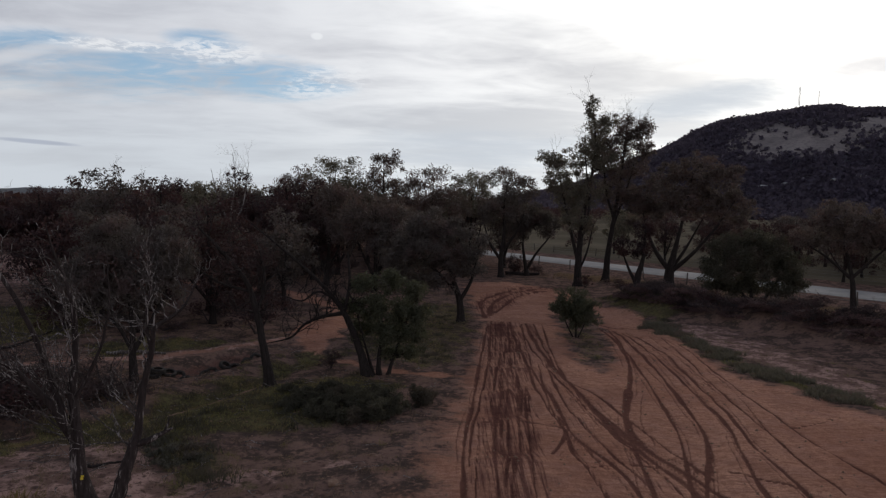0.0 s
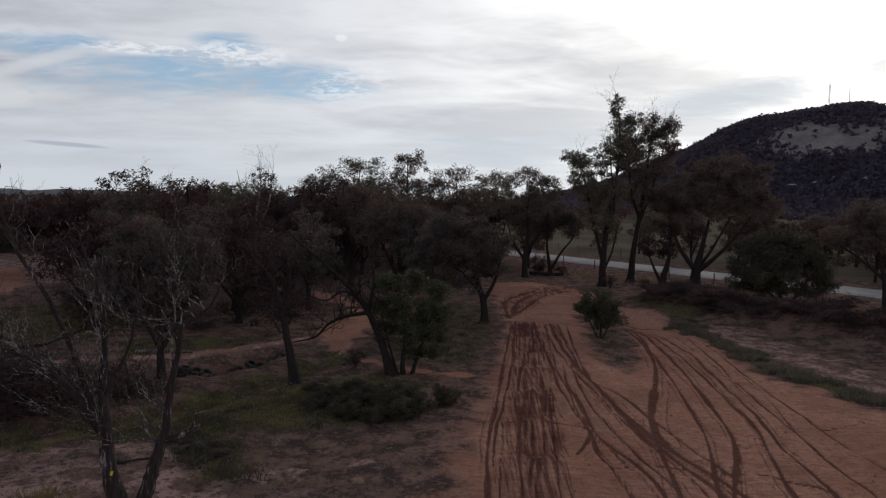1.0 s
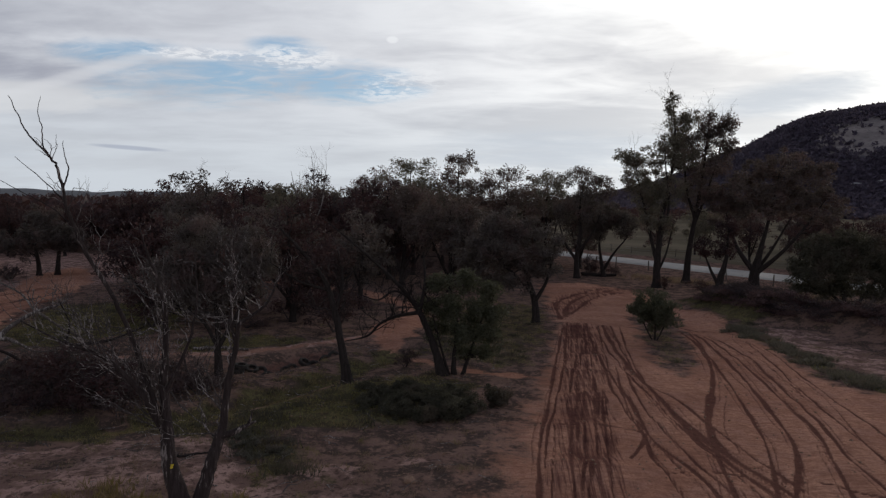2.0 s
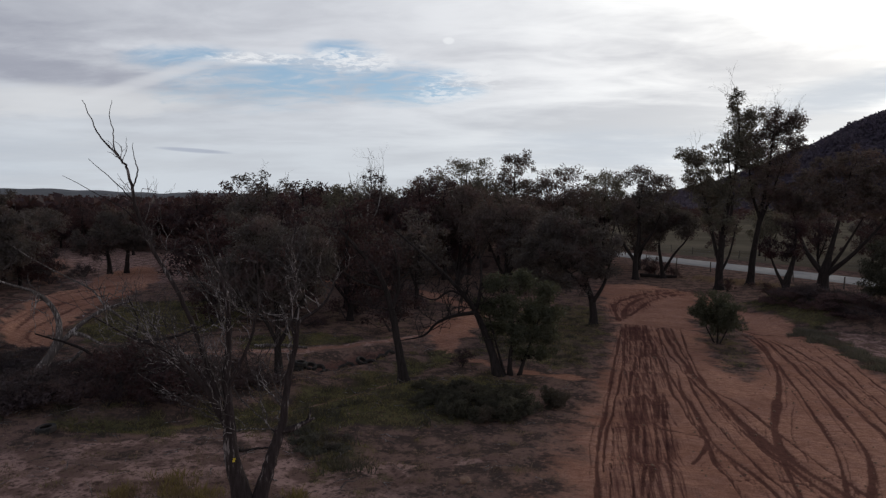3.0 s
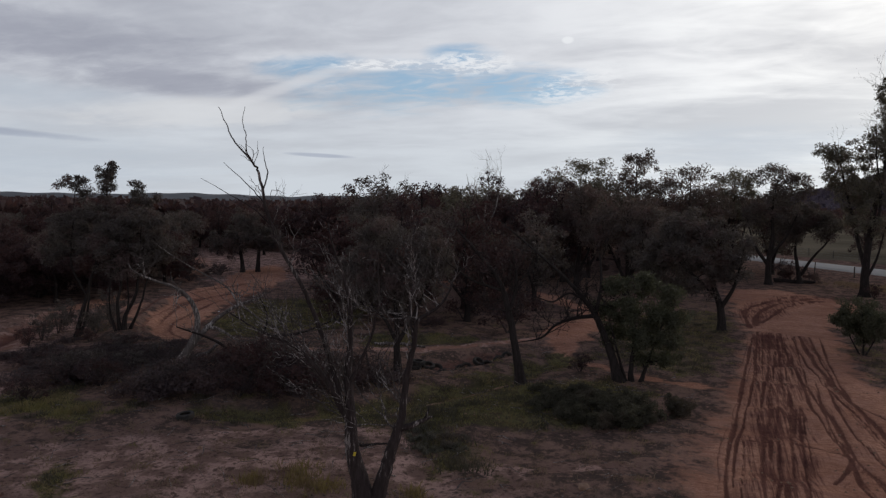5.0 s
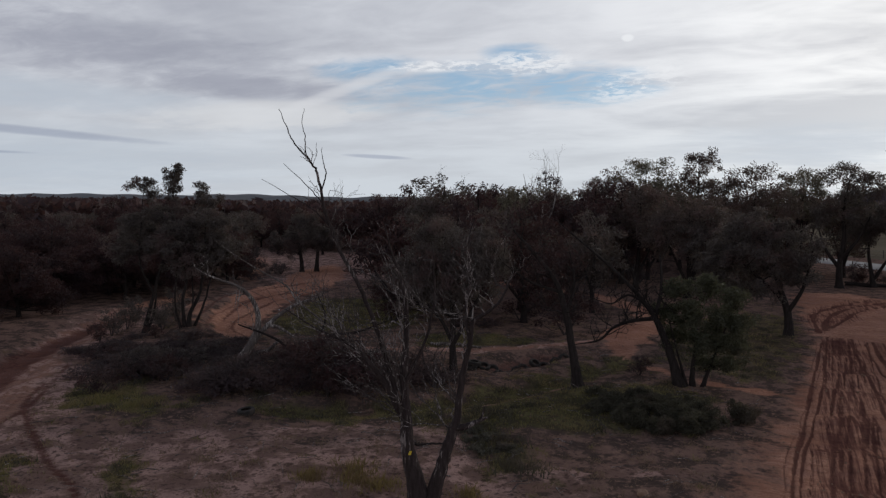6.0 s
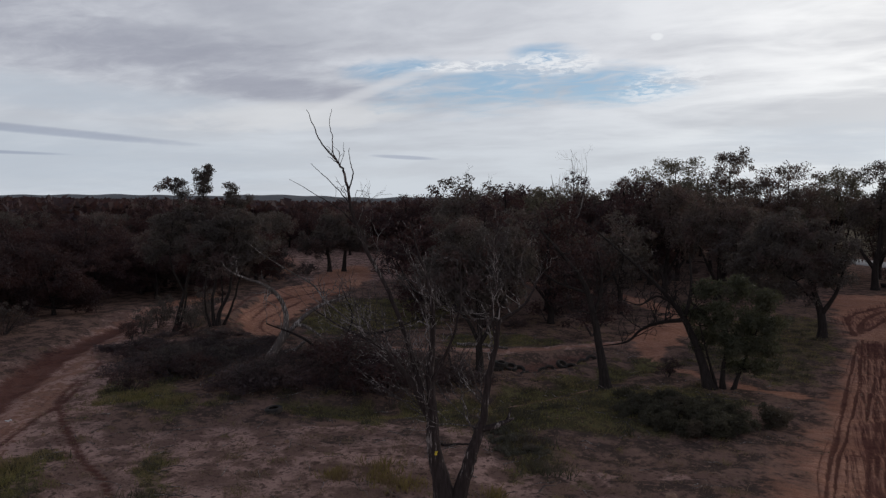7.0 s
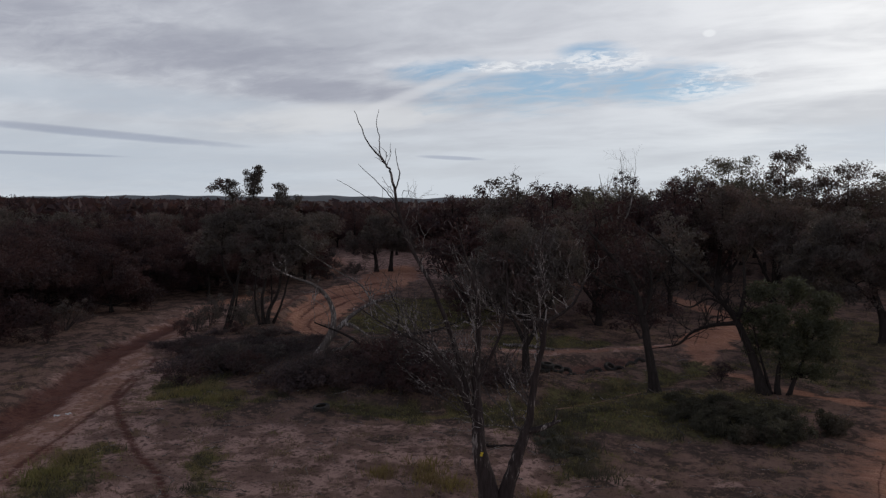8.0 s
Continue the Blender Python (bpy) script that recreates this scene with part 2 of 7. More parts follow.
def leaf_material(name, dark, light, dry, dry_share=0.2):
    mat, n, bsdf, out = surface(name, 0.6)
    dark, light, dry = (tuple(c * k for c, k in zip(colour, (1.01, 0.92, 1.11))) for colour in (dark, light, dry))
    rnd = n.add("ShaderNodeNewGeometry").outputs["Random Per Island"]
    col = n.mix(rnd, dark, light)
    clump = n.noise(where(n), 0.55, 3.0, 0.6)
    col = n.mix(n.math("MULTIPLY", n.span(clump, 0.66 - dry_share, 0.80 - dry_share), 0.8), col, dry)
    n.put(bsdf.inputs["Base Color"], col)
    bsdf.inputs["Specular IOR Level"].default_value = 0.3
    thin = n.add("ShaderNodeBsdfTranslucent")
    n.put(thin.inputs["Color"], n.mix(1.0, col, (1.2, 1.22, 0.9), "MULTIPLY"))
    both = n.add("ShaderNodeMixShader")
    both.inputs[0].default_value = 0.42
    n.put(both.inputs[1], bsdf.outputs[0])
    n.put(both.inputs[2], thin.outputs[0])
    n.put(out.inputs["Surface"], both.outputs[0])
    return mat


def bark_material(name, base, pale, patch):
    mat, n, bsdf, _ = surface(name, 0.9)
    p = where(n)
    long = n.add("ShaderNodeMapping")
    n.put(long.inputs["Vector"], p)
    long.inputs["Scale"].default_value = (9.0, 9.0, 1.3)
    grain = n.noise(long.outputs[0], 1.6, 5.0, 0.65)
    big = n.noise(p, 1.1, 3.0, 0.6)
    col = n.mix(n.span(grain, 0.35, 0.65), tuple(c * 0.55 for c in base), base)
    col = n.mix(n.math("MULTIPLY", n.span(n.math("ADD", n.math("MULTIPLY", big, 0.4), n.math("MULTIPLY", grain, 0.6)), patch, patch + 0.09), 0.9), col, pale)
    n.put(bsdf.inputs["Base Color"], col)
    bsdf.inputs["Specular IOR Level"].default_value = 0.15
    bump(n, bsdf, grain, 0.8, 0.04)
    return mat


def plain_material(name, a, b, scale=3.0, rough=0.8, relief=0.3, distance=0.01, fine=0.0):
    mat, n, bsdf, _ = surface(name, rough)
    p = where(n)
    v = n.noise(p, scale, 5.0, 0.62)
    col = n.mix(n.span(v, 0.33, 0.67), a, b)
    if fine:
        w = n.noise(p, scale * 9.0, 3.0, 0.6)
        col = n.mix(n.span(w, 0.45, 0.7, 0.0, fine), col, tuple(c * 0.55 for c in a))
    n.put(bsdf.inputs["Base Color"], col)
    bump(n, bsdf, v, relief, distance)
    return mat


def hill_material():
    mat, n, bsdf, _ = surface("dry_hillside", 0.95)
    p = where(n)
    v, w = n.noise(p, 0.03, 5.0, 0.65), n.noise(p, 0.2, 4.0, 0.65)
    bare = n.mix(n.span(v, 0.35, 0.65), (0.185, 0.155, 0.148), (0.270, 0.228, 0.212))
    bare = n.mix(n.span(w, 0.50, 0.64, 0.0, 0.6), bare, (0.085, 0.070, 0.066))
    # ground under the scrub, violet distance haze mixed into its colour
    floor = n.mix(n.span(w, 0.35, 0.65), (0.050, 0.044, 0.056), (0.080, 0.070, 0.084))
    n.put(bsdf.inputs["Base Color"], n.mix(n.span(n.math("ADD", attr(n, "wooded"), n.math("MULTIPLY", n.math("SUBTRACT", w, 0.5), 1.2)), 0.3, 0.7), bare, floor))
    bump(n, bsdf, w, 0.6, 1.5)
    return mat


EARTH = ground_material()
LEAF_GREEN = leaf_material("gum_leaf_green", (0.096, 0.092, 0.060), (0.182, 0.170, 0.116), (0.170, 0.130, 0.092), 0.14)
LEAF_DARK = leaf_material("gum_leaf_dark", (0.074, 0.066, 0.054), (0.140, 0.124, 0.098), (0.140, 0.098, 0.080), 0.17)
LEAF_BROWN = leaf_material("gum_leaf_brown", (0.036, 0.023, 0.022), (0.062, 0.040, 0.037), (0.080, 0.041, 0.034), 0.24)
LEAF_OLIVE = leaf_material("gum_leaf_olive", (0.084, 0.070, 0.056), (0.158, 0.129, 0.100), (0.150, 0.102, 0.081), 0.19)
LEAF_FRESH = leaf_material("wattle_leaf", (0.060, 0.066, 0.036), (0.112, 0.118, 0.064), (0.098, 0.090, 0.052), 0.08)
LEAF_SHRUB = leaf_material("saltbush_leaf", (0.054, 0.054, 0.034), (0.104, 0.101, 0.062), (0.104, 0.086, 0.058), 0.16)
LEAF_GREY = leaf_material("dry_brush_leaf", (0.062, 0.047, 0.043), (0.122, 0.094, 0.084), (0.118, 0.078, 0.064), 0.2)
LEAF_HERB = leaf_material("soft_herb_leaf", (0.080, 0.082, 0.058), (0.155, 0.152, 0.110), (0.140, 0.116, 0.084), 0.16)
LEAF_HEATH = leaf_material("dry_heath_leaf", (0.095, 0.062, 0.054), (0.190, 0.124, 0.106), (0.160, 0.096, 0.078), 0.2)
GRASS_GREEN = leaf_material("grass_blade", (0.130, 0.126, 0.042), (0.250, 0.232, 0.084), (0.230, 0.184, 0.085), 0.22)
GRASS_DRY = leaf_material("dry_grass_blade", (0.130, 0.098, 0.060), (0.270, 0.205, 0.130), (0.230, 0.165, 0.105), 0.2)
BARK_DARK = bark_material("dark_bark", (0.038, 0.029, 0.027), (0.130, 0.104, 0.094), 0.60)
BARK_MIX = bark_material("peeling_bark", (0.055, 0.040, 0.038), (0.330, 0.280, 0.264), 0.562)
BARK_TWIG = bark_material("bare_twig_wood", (0.105, 0.085, 0.080), (0.360, 0.312, 0.294), 0.50)
BARK_DEAD = bark_material("weathered_dead_wood", (0.150, 0.122, 0.112), (0.420, 0.370, 0.345), 0.51)
BARK_BRUSH = bark_material("dry_brush_stem", (0.080, 0.063, 0.060), (0.190, 0.158, 0.148), 0.56)
RUBBER = plain_material("old_rubber", (0.018, 0.017, 0.016), (0.060, 0.046, 0.038), 6.0, 0.95, 0.3, 0.01)

# ---- mesh helpers ----
def mesh_of(name, verts, faces, material=None, smooth=False):
    """A mesh from numpy arrays; all faces have the same number of corners."""
    verts, faces = np.asarray(verts, np.float32), np.asarray(faces, np.int32)
    me = bpy.data.meshes.new(name)
    me.vertices.add(len(verts))
    me.vertices.foreach_set("co", verts.ravel())
    k = faces.shape[1]
    me.loops.add(faces.size)
    me.loops.foreach_set("vertex_index", faces.ravel())
    me.polygons.add(len(faces))
    me.polygons.foreach_set("loop_start", np.arange(0, faces.size, k, dtype=np.int32))
    me.polygons.foreach_set("use_smooth", np.full(len(faces), smooth))
    me.update(calc_edges=True)
    if material:
        me.materials.append(material)
    return me


def child(name, data, parent, label=""):
    ob = new(name, data)
    ob.parent = parent
    if label:
        ob["label"] = label
    return ob


def part(name, bm, material, parent, label=""):
    me = bpy.data.meshes.new(name)
    bm.to_mesh(me)
    bm.free()
    me.materials.append(material)
    return child(name, me, parent, label)


def empty(name, x, y, z=0.0, turn=0.0):
    ob = new(name)
    ob.empty_display_size = 0.2
    ob.matrix_world = pose(x, y, z, 0, 0, turn)
    return ob


# ---- smooth pseudo-random height, for arrays ----
def wave_noise(x, y, scale, seed, octaves=3):
    rng = np.random.default_rng(seed)
    total, amp = np.zeros_like(x, dtype=float), 1.0
    for _ in range(octaves):
        part_sum = np.zeros_like(total)
        for _ in range(6):
            a, ph, k = rng.uniform(0, 2 * np.pi), rng.uniform(0, 2 * np.pi), rng.uniform(0.6, 1.5) / scale
            part_sum += np.sin((x * np.cos(a) + y * np.sin(a)) * k * 2 * np.pi + ph)
        total += amp * part_sum / 3.5
        amp, scale = amp * 0.5, scale * 0.47
    return total


def curve_points(pts, per=8):
    """A smooth line through a few points of the plan."""
    pts = np.asarray(pts, float)
    ext = np.vstack([2 * pts[0] - pts[1], pts, 2 * pts[-1] - pts[-2]])
    out = []
    for i in range(1, len(ext) - 2):
        p0, p1, p2, p3 = ext[i - 1:i + 3]
        for s in np.linspace(0, 1, per, endpoint=False):
            out.append(0.5 * (2 * p1 + (p2 - p0) * s + (2 * p0 - 5 * p1 + 4 * p2 - p3) * s * s + (3 * p1 - p0 - 3 * p2 + p3) * s ** 3))
    return np.vstack([out, ext[-2]])


def line_distance(x, y, pts, reach=None):
    """Distance of every place to a line, how far along it the nearest point lies, in metres, and the side: + to its left.
    With a reach, places beyond it are left at a great distance."""
    best = np.full(x.shape, 1e9)
    along, side, run = np.zeros(x.shape), np.zeros(x.shape), 0.0
    if reach is not None:
        p = np.asarray(pts)
        (x0, y0), (x1, y1) = p.min(axis=0) - reach, p.max(axis=0) + reach
        near = (x > x0) & (x < x1) & (y > y0) & (y < y1)
        if near.any():
            best[near], along[near], side[near] = line_distance(x[near], y[near], pts)
        return best, along, side
    for (ax, ay), (bx, by) in zip(pts[:-1], pts[1:]):
        dx, dy = bx - ax, by - ay
        n = math.hypot(dx, dy) + 1e-9
        s = np.clip(((x - ax) * dx + (y - ay) * dy) / n / n, 0, 1)
        d = np.hypot(x - ax - s * dx, y - ay - s * dy)
        near = d < best
        best = np.where(near, d, best)
        along = np.where(near, run + s * n, along)
        side = np.where(near, np.sign(dx * (y - ay) - dy * (x - ax)), side)
        run += n
    return best, along, side


def ease(v, lo, hi):
    s = np.clip((v - lo) / (hi - lo), 0, 1)
    return s * s * (3 - 2 * s)


def inside(x, y, pts):
    """Signed distance to a closed outline: positive inside."""
    pts = np.asarray(pts, float)
    d, _, _ = line_distance(x, y, np.vstack([pts, pts[:1]]))
    hit = np.zeros(x.shape, bool)
    for (ax, ay), (bx, by) in zip(pts, np.roll(pts, -1, axis=0)):
        cross = (ay > y) != (by > y)
        hit ^= cross & (x < (bx - ax) * (y - ay) / (by - ay + 1e-12) + ax)
    return np.where(hit, d, -d)


# ---- the plan of the ground ----
MAIN = [(-2.5, 8), (-1.2, 18.3), (-0.3, 24.3), (1.2, 32.5), (3.1, 46.5), (2.9, 60.5), (2.9, 72.7), (7.1, 74.8), (11.2, 68.3), (13.3, 57.4),
        (14.8, 56.1), (14.7, 45.7), (14.5, 35.1), (16.6, 30.6), (17.6, 27.5), (17, 8)]
ISLAND = [(10.3, 63.0), (12.0, 54.2), (9.6, 37.1), (7.9, 34.3), (7.2, 38.2), (7.4, 43.1), (8.6, 55)]
ROAD_LINE = [(-62, 221), (11, 117), (44, 70), (112, -27)]
LEVEE = curve_points([(-19.5, 31.8), (-16.5, 33.2), (-14.0, 34.7), (-12.5, 36.1), (-10.2, 38.3), (-8.9, 40.0), (-7.6, 43.0), (-7.0, 48.5)])
MOUND = curve_points([(17.0, 60), (19.0, 55.0), (21.5, 51.0), (24.6, 47.0), (27.0, 41.5), (29.5, 34)])
BERM = curve_points([(-24.0, 31.4), (-26.8, 31.7), (-29.2, 33.0), (-31.4, 35.6), (-34.4, 40.6), (-36.6, 46.5), (-37.2, 51.5), (-37.4, 56), (-40.5, 65), (-47, 74), (-56, 80)])
LEFT_TRACK = curve_points([(-14.0, 2.0), (-19.0, 8.0), (-23.5, 13.2), (-27.0, 17.6), (-32.0, 23.2), (-36.0, 28.6), (-38.8, 33.2), (-41.0, 37)])
TRAIL = curve_points([(-12.0, 24.8), (-10.8, 25.8), (-9.9, 26.7), (-9.2, 28.4), (-8.4, 29.9), (-7.8, 31.1)])
SIDE_PATH = curve_points([(1.5, 33.0), (-1.0, 33.4), (-3.4, 34.4), (-6.0, 36.4), (-7.0, 40.5), (-6.8, 47)])
RED_PATH = curve_points([(-6.8, 47.0), (-7.8, 53.5), (-12.4, 60.8), (-16.0, 63.0), (-24, 66.9), (-34, 66)])
DITCH = curve_points([(-17.0, 22.6), (-15.2, 22.9), (-13.2, 24.4), (-11.2, 26.5), (-9.0, 30.0), (-7.6, 34.0), (-6.4, 36.5)])
BEND = [(-32.0, 34.5), (-34.4, 37.7), (-37.9, 44.1), (-40.3, 50.7), (-43.5, 57.6), (-47.6, 64.8), (-49.3, 75.9), (-42.2, 68.0), (-38.5, 60.7), (-35.4, 53.0), (-34.6, 47.3), (-32.3, 42.4), (-29.5, 36.6), (-27.0, 33.0), (-26.4, 31.7), (-28.7, 31.6)]
FAR_DIRT = [(-67.1, 77.9), (-69.5, 86.1), (-59.6, 77.5), (-50.6, 64.2), (-44.1, 54.7), (-49.4, 57.4)]
FURROW = curve_points([(-23.4, 10.4), (-25.7, 13.6), (-28.3, 17.2), (-33.0, 23.1), (-35.6, 26.8), (-38.0, 30.9), (-39.2, 34.0)])
FAN = [(-8.1, 39.5), (-6.3, 35.7), (-6.2, 38.0), (-6.0, 46.5), (-6.7, 50.2), (-8.6, 48.2), (-9.2, 43.2)]
BANK = [(-13.4, 33.7), (-12.5, 34.9), (-10.0, 37.2), (-9.2, 36.6), (-9.9, 33.6), (-11.8, 31.6)]
# ruts: line, half-width
SWEEP_RUTS = [
    ([(5.6, 48.0), (5.7, 41.2), (5.7, 36.7), (5.9, 32.5), (6.1, 29.6), (6.3, 27.2), (6.4, 25.2), (6.8, 23.4), (7.2, 21.7), (7.7, 19.4)], 0.11),
    ([(6.2, 48.1), (6.0, 39.6), (5.8, 34.8), (6.0, 32.0), (6.8, 29.7), (7.2, 27.3), (7.8, 23.8), (8.4, 21.1)], 0.05),
    ([(4.6, 47.8), (4.5, 37.9), (4.6, 32.9), (4.8, 28.3), (4.8, 25.4), (5.1, 23.6), (5.5, 22.3), (5.9, 19.3)], 0.06),
    ([(4.5, 36.5), (4.3, 30.8), (4.5, 26.7), (4.6, 24.7), (4.5, 22.7), (4.8, 19.2)], 0.05),
    ([(6.2, 28.9), (6.5, 26.3), (6.9, 24.2), (7.6, 22.0), (8.5, 19.2)], 0.12),
    ([(5.2, 46.0), (5.3, 38.0), (5.5, 33.0), (5.9, 28.6), (6.3, 25.0), (6.9, 21.6), (7.2, 18.0)], 0.035)]
OPEN_RUTS = [
    ([(10.7, 47.7), (10.6, 41.8), (10.0, 37.2), (9.1, 33.4), (8.2, 30.3), (7.4, 27.7), (7.0, 25.5), (6.7, 23.7), (6.5, 22.1), (6.2, 19.3)], 0.10),
    ([(8.4, 31.0), (7.5, 27.9), (7.1, 25.8), (7.0, 24.2)], 0.15),
    ([(11.3, 47.8), (10.5, 39.4), (9.9, 34.0), (9.4, 30.0), (9.0, 27.1), (8.6, 24.7), (8.1, 22.7), (7.6, 20.8), (7.0, 18.0)], 0.055),
    ([(11.5, 46.7), (11.2, 39.5), (10.8, 34.1), (10.4, 30.5), (10.0, 27.6), (9.6, 25.1), (9.1, 23.3), (8.3, 21.3), (7.0, 17.9)], 0.085)]
FAR_RUTS = [
    ([(11.8, 45.7), (11.8, 39.5), (11.6, 34.2), (11.2, 29.3), (10.8, 25.9), (10.1, 22.9), (9.6, 20.5), (9.3, 18.0)], 0.065),
    ([(12.1, 45.8), (12.5, 39.6), (12.1, 33.2), (11.6, 28.5), (11.1, 25.2), (10.8, 22.4), (10.7, 20.3), (10.6, 18.0)], 0.06),
    ([(13.8, 44.0), (13.2, 36.2), (12.4, 29.4), (12.1, 25.6), (11.8, 22.2), (11.7, 19.8)], 0.032),
    ([(14.3, 42.3), (13.9, 35.1), (13.5, 30.8), (13.3, 26.4), (13.2, 23.1), (13.3, 20.6)], 0.035),
    ([(11.0, 48.8), (11.9, 47.8), (13.3, 47.4), (14.3, 46.3)], 0.08),
    ([(4.6, 21.4), (5.5, 21.9), (6.8, 22.1), (7.9, 21.8), (9.2, 21.6), (9.9, 21.2), (10.7, 20.3)], 0.035), ([(13.4, 26.3), (14.4, 26.8), (16.0, 28.1)], 0.045)]
STRAIGHT_RUTS = [
    ([(1.6, 25.6), (2.6, 25.9), (3.7, 25.8), (4.5, 25.5), (4.6, 25.0), (4.3, 24.1), (3.8, 22.9)], 0.06),
    ([(3.0, 45.4), (2.1, 36.2), (1.6, 30.6), (1.2, 26.4), (0.9, 23.3), (0.8, 20.3), (0.7, 17.0)], 0.06),
    ([(3.4, 46.6), (2.4, 35.0), (1.8, 29.7), (1.2, 24.4), (1.0, 21.2)], 0.04),
    ([(3.9, 62), (6.5, 66.5), (10, 66)], 0.13)]
LEFT_RUTS = [
    ([(-15.0, 12.1), (-17.1, 13.4), (-19.2, 14.3), (-21.5, 15.5), (-23.6, 16.7), (-24.5, 17.7)], 0.10),
    ([(-20.5, 10.9), (-21.9, 12.6), (-23.3, 14.8), (-24.6, 16.7), (-26.6, 19.4), (-30.2, 23.5)], 0.08),
    ([(-23.6, 16.7), (-26.0, 18.3), (-28.0, 20.6)], 0.09)]
FAR_ARCS = [([(3.2 + 0.4 * k, 50.5 + k), (3.3 + 0.9 * k, 58.0 - 0.6 * k), (4.8 + 1.0 * k, 64.0 - 0.5 * k), (8.0 + 1.1 * k, 69.5 - 1.3 * k)], 0.16 + 0.05 * (k % 2)) for k in range(3)]
RUTS = FAR_ARCS + SWEEP_RUTS + OPEN_RUTS + FAR_RUTS + STRAIGHT_RUTS + LEFT_RUTS


def whoop_line(k, n):
    """One of the many close ruts down the straight."""
    rng = random.Random(100 + k)
    s = -1 + 2 * (k + 0.5) / n + rng.uniform(-0.06, 0.06)
    pts = [(4.3 + 1.1 * s, 46.5), (3.45 + 1.15 * s, 35.0), (2.8 + 1.1 * s, 28.0), (2.35 + 1.05 * s, 22.8), (2.1 + 1.0 * s, 19.0), (1.8 + 1.1 * s, 12.0)]
    pts = [(x + rng.uniform(-0.05, 0.05), y) for x, y in pts]
    start = rng.choice((-3.0, -3.0, 6.0, 14.0, 20.0))
    return pts, rng.uniform(0.022, 0.045), rng.uniform(9, 30), start


def scuff_line(k):
    """A short dark scrape in the churned middle of the straight."""
    rng = random.Random(1300 + k)
    s = rng.gauss(0.05, 0.42)
    pts = [(4.3 + 1.1 * s, 46.5), (3.45 + 1.15 * s, 35.0), (2.8 + 1.1 * s, 28.0), (2.35 + 1.05 * s, 22.8), (2.1 + 1.0 * s, 19.0), (1.8 + 1.1 * s, 12.0)]
    pts = [(x + rng.uniform(-0.12, 0.12), y) for x, y in pts]
    return pts, rng.uniform(0.025, 0.075), rng.uniform(2.2, 6.5), rng.uniform(-1, 30)


def sweep_line(k):
    """One of the bundle that swings right off the straight."""
    rng = random.Random(500 + k)
    s = (k / 8) ** 1.4
    pts = [(6.1 + 0.8 * s, 47.0), (4.9 + 1.3 * s, 35.0), (4.5 + 1.7 * s, 28.4), (4.8 + 2.2 * s, 23.7), (5.2 + 2.6 * s, 21.0), (6.0 + 3.6 * s, 16.5)]
    return [(x + rng.uniform(-0.10, 0.10), y) for x, y in pts], rng.uniform(0.03, 0.06), rng.uniform(14, 34), rng.choice((-3.0, 2.0, 10.0))


def right_line(k):
    """A faint wheel mark over the open dirt on the right."""
    rng = random.Random(900 + k)
    s, t = rng.uniform(0, 1), rng.uniform(0, 1)
    pts = [(11.4 + 2.6 * s, 46.0), (10.4 + 3.4 * s, 34.0), (9.3 + 4.0 * (0.7 * s + 0.3 * t), 26.0), (8.6 + 4.8 * (0.5 * s + 0.5 * t), 20.0), (8.2 + 6.0 * (0.4 * s + 0.6 * t), 14.0)]
    return pts, rng.uniform(0.016, 0.026), rng.uniform(10, 26), rng.choice((-3.0, 4.0, 9.0))


WHOOPS = [right_line(k) for k in range(9)] + [whoop_line(k, 20) for k in (0, 1, 3, 6, 10, 13, 16, 17, 19)] + [scuff_line(k) for k in range(60)] + [sweep_line(k) for k in (1, 4, 7)]


def ground_height(x, y):
    x, y = np.asarray(x, float), np.asarray(y, float)
    r = np.hypot(x, y)
    z = 0.10 * wave_noise(x, y, 14, 3) * ease(r, 4, 20) + 0.025 * wave_noise(x, y, 2.2, 4, 2)
    d, along, side = line_distance(x, y, LEVEE)
    z += 0.16 * np.exp(-(d / 0.9) ** 2)
    z += 0.10 * ease(inside(x, y, [(-24, 34), (-19.5, 32), (-14, 34.7), (-10.2, 38.3), (-9, 41), (-14, 46), (-22, 42)]), -0.4, 0.8) - 0.35 * ease(inside(x, y, BANK), -0.3, 0.9)
    d, _, _ = line_distance(x, y, MOUND)
    z += (1.6 + 0.3 * wave_noise(x, y, 5, 9, 2)) * np.exp(-(d / 2.2) ** 2)
    d, bend, side = line_distance(x, y, BERM)
    z += 0.50 * np.exp(-((d - 2.0) / 1.2) ** 2) * (side > 0) * (1 - 0.8 * ease(bend, 28, 44))
    z -= 0.05 * np.sin(d * 7.5) * np.exp(-(d / 2.2) ** 2)
    d, _, _ = line_distance(x, y, DITCH)
    z -= 0.40 * np.exp(-(d / 1.0) ** 2)
    d, _, side = line_distance(x, y, LEFT_TRACK)
    z += 0.10 * np.exp(-((d - 2.6) / 1.0) ** 2) * (side > 0) - 0.06 * np.exp(-(d / 1.6) ** 2)
    d, _, _ = line_distance(x, y, FURROW, 5.0)
    z -= 0.22 * np.exp(-(d / 1.0) ** 2)
    d, _, _ = line_distance(x, y, ROAD_LINE)
    flat = ease(d, 5.0, 11.0)
    z = z * flat - 0.04 * (1 - flat)
    # whoops along the straight
    d, along, _ = line_distance(x, y, [(4.0, 47.5), (3.1, 35), (2.3, 24), (1.9, 12)])
    z += 0.13 * np.sin(along * 2 * np.pi / 4.2) * np.exp(-(d / 1.7) ** 2)
    # the crest at the head of the straight
    z += 0.32 * np.exp(-((y - 46.6) / np.where(y < 46.6, 3.0, 0.8)) ** 2) * np.exp(-((x - 4.4) / 3.2) ** 4)
    return z


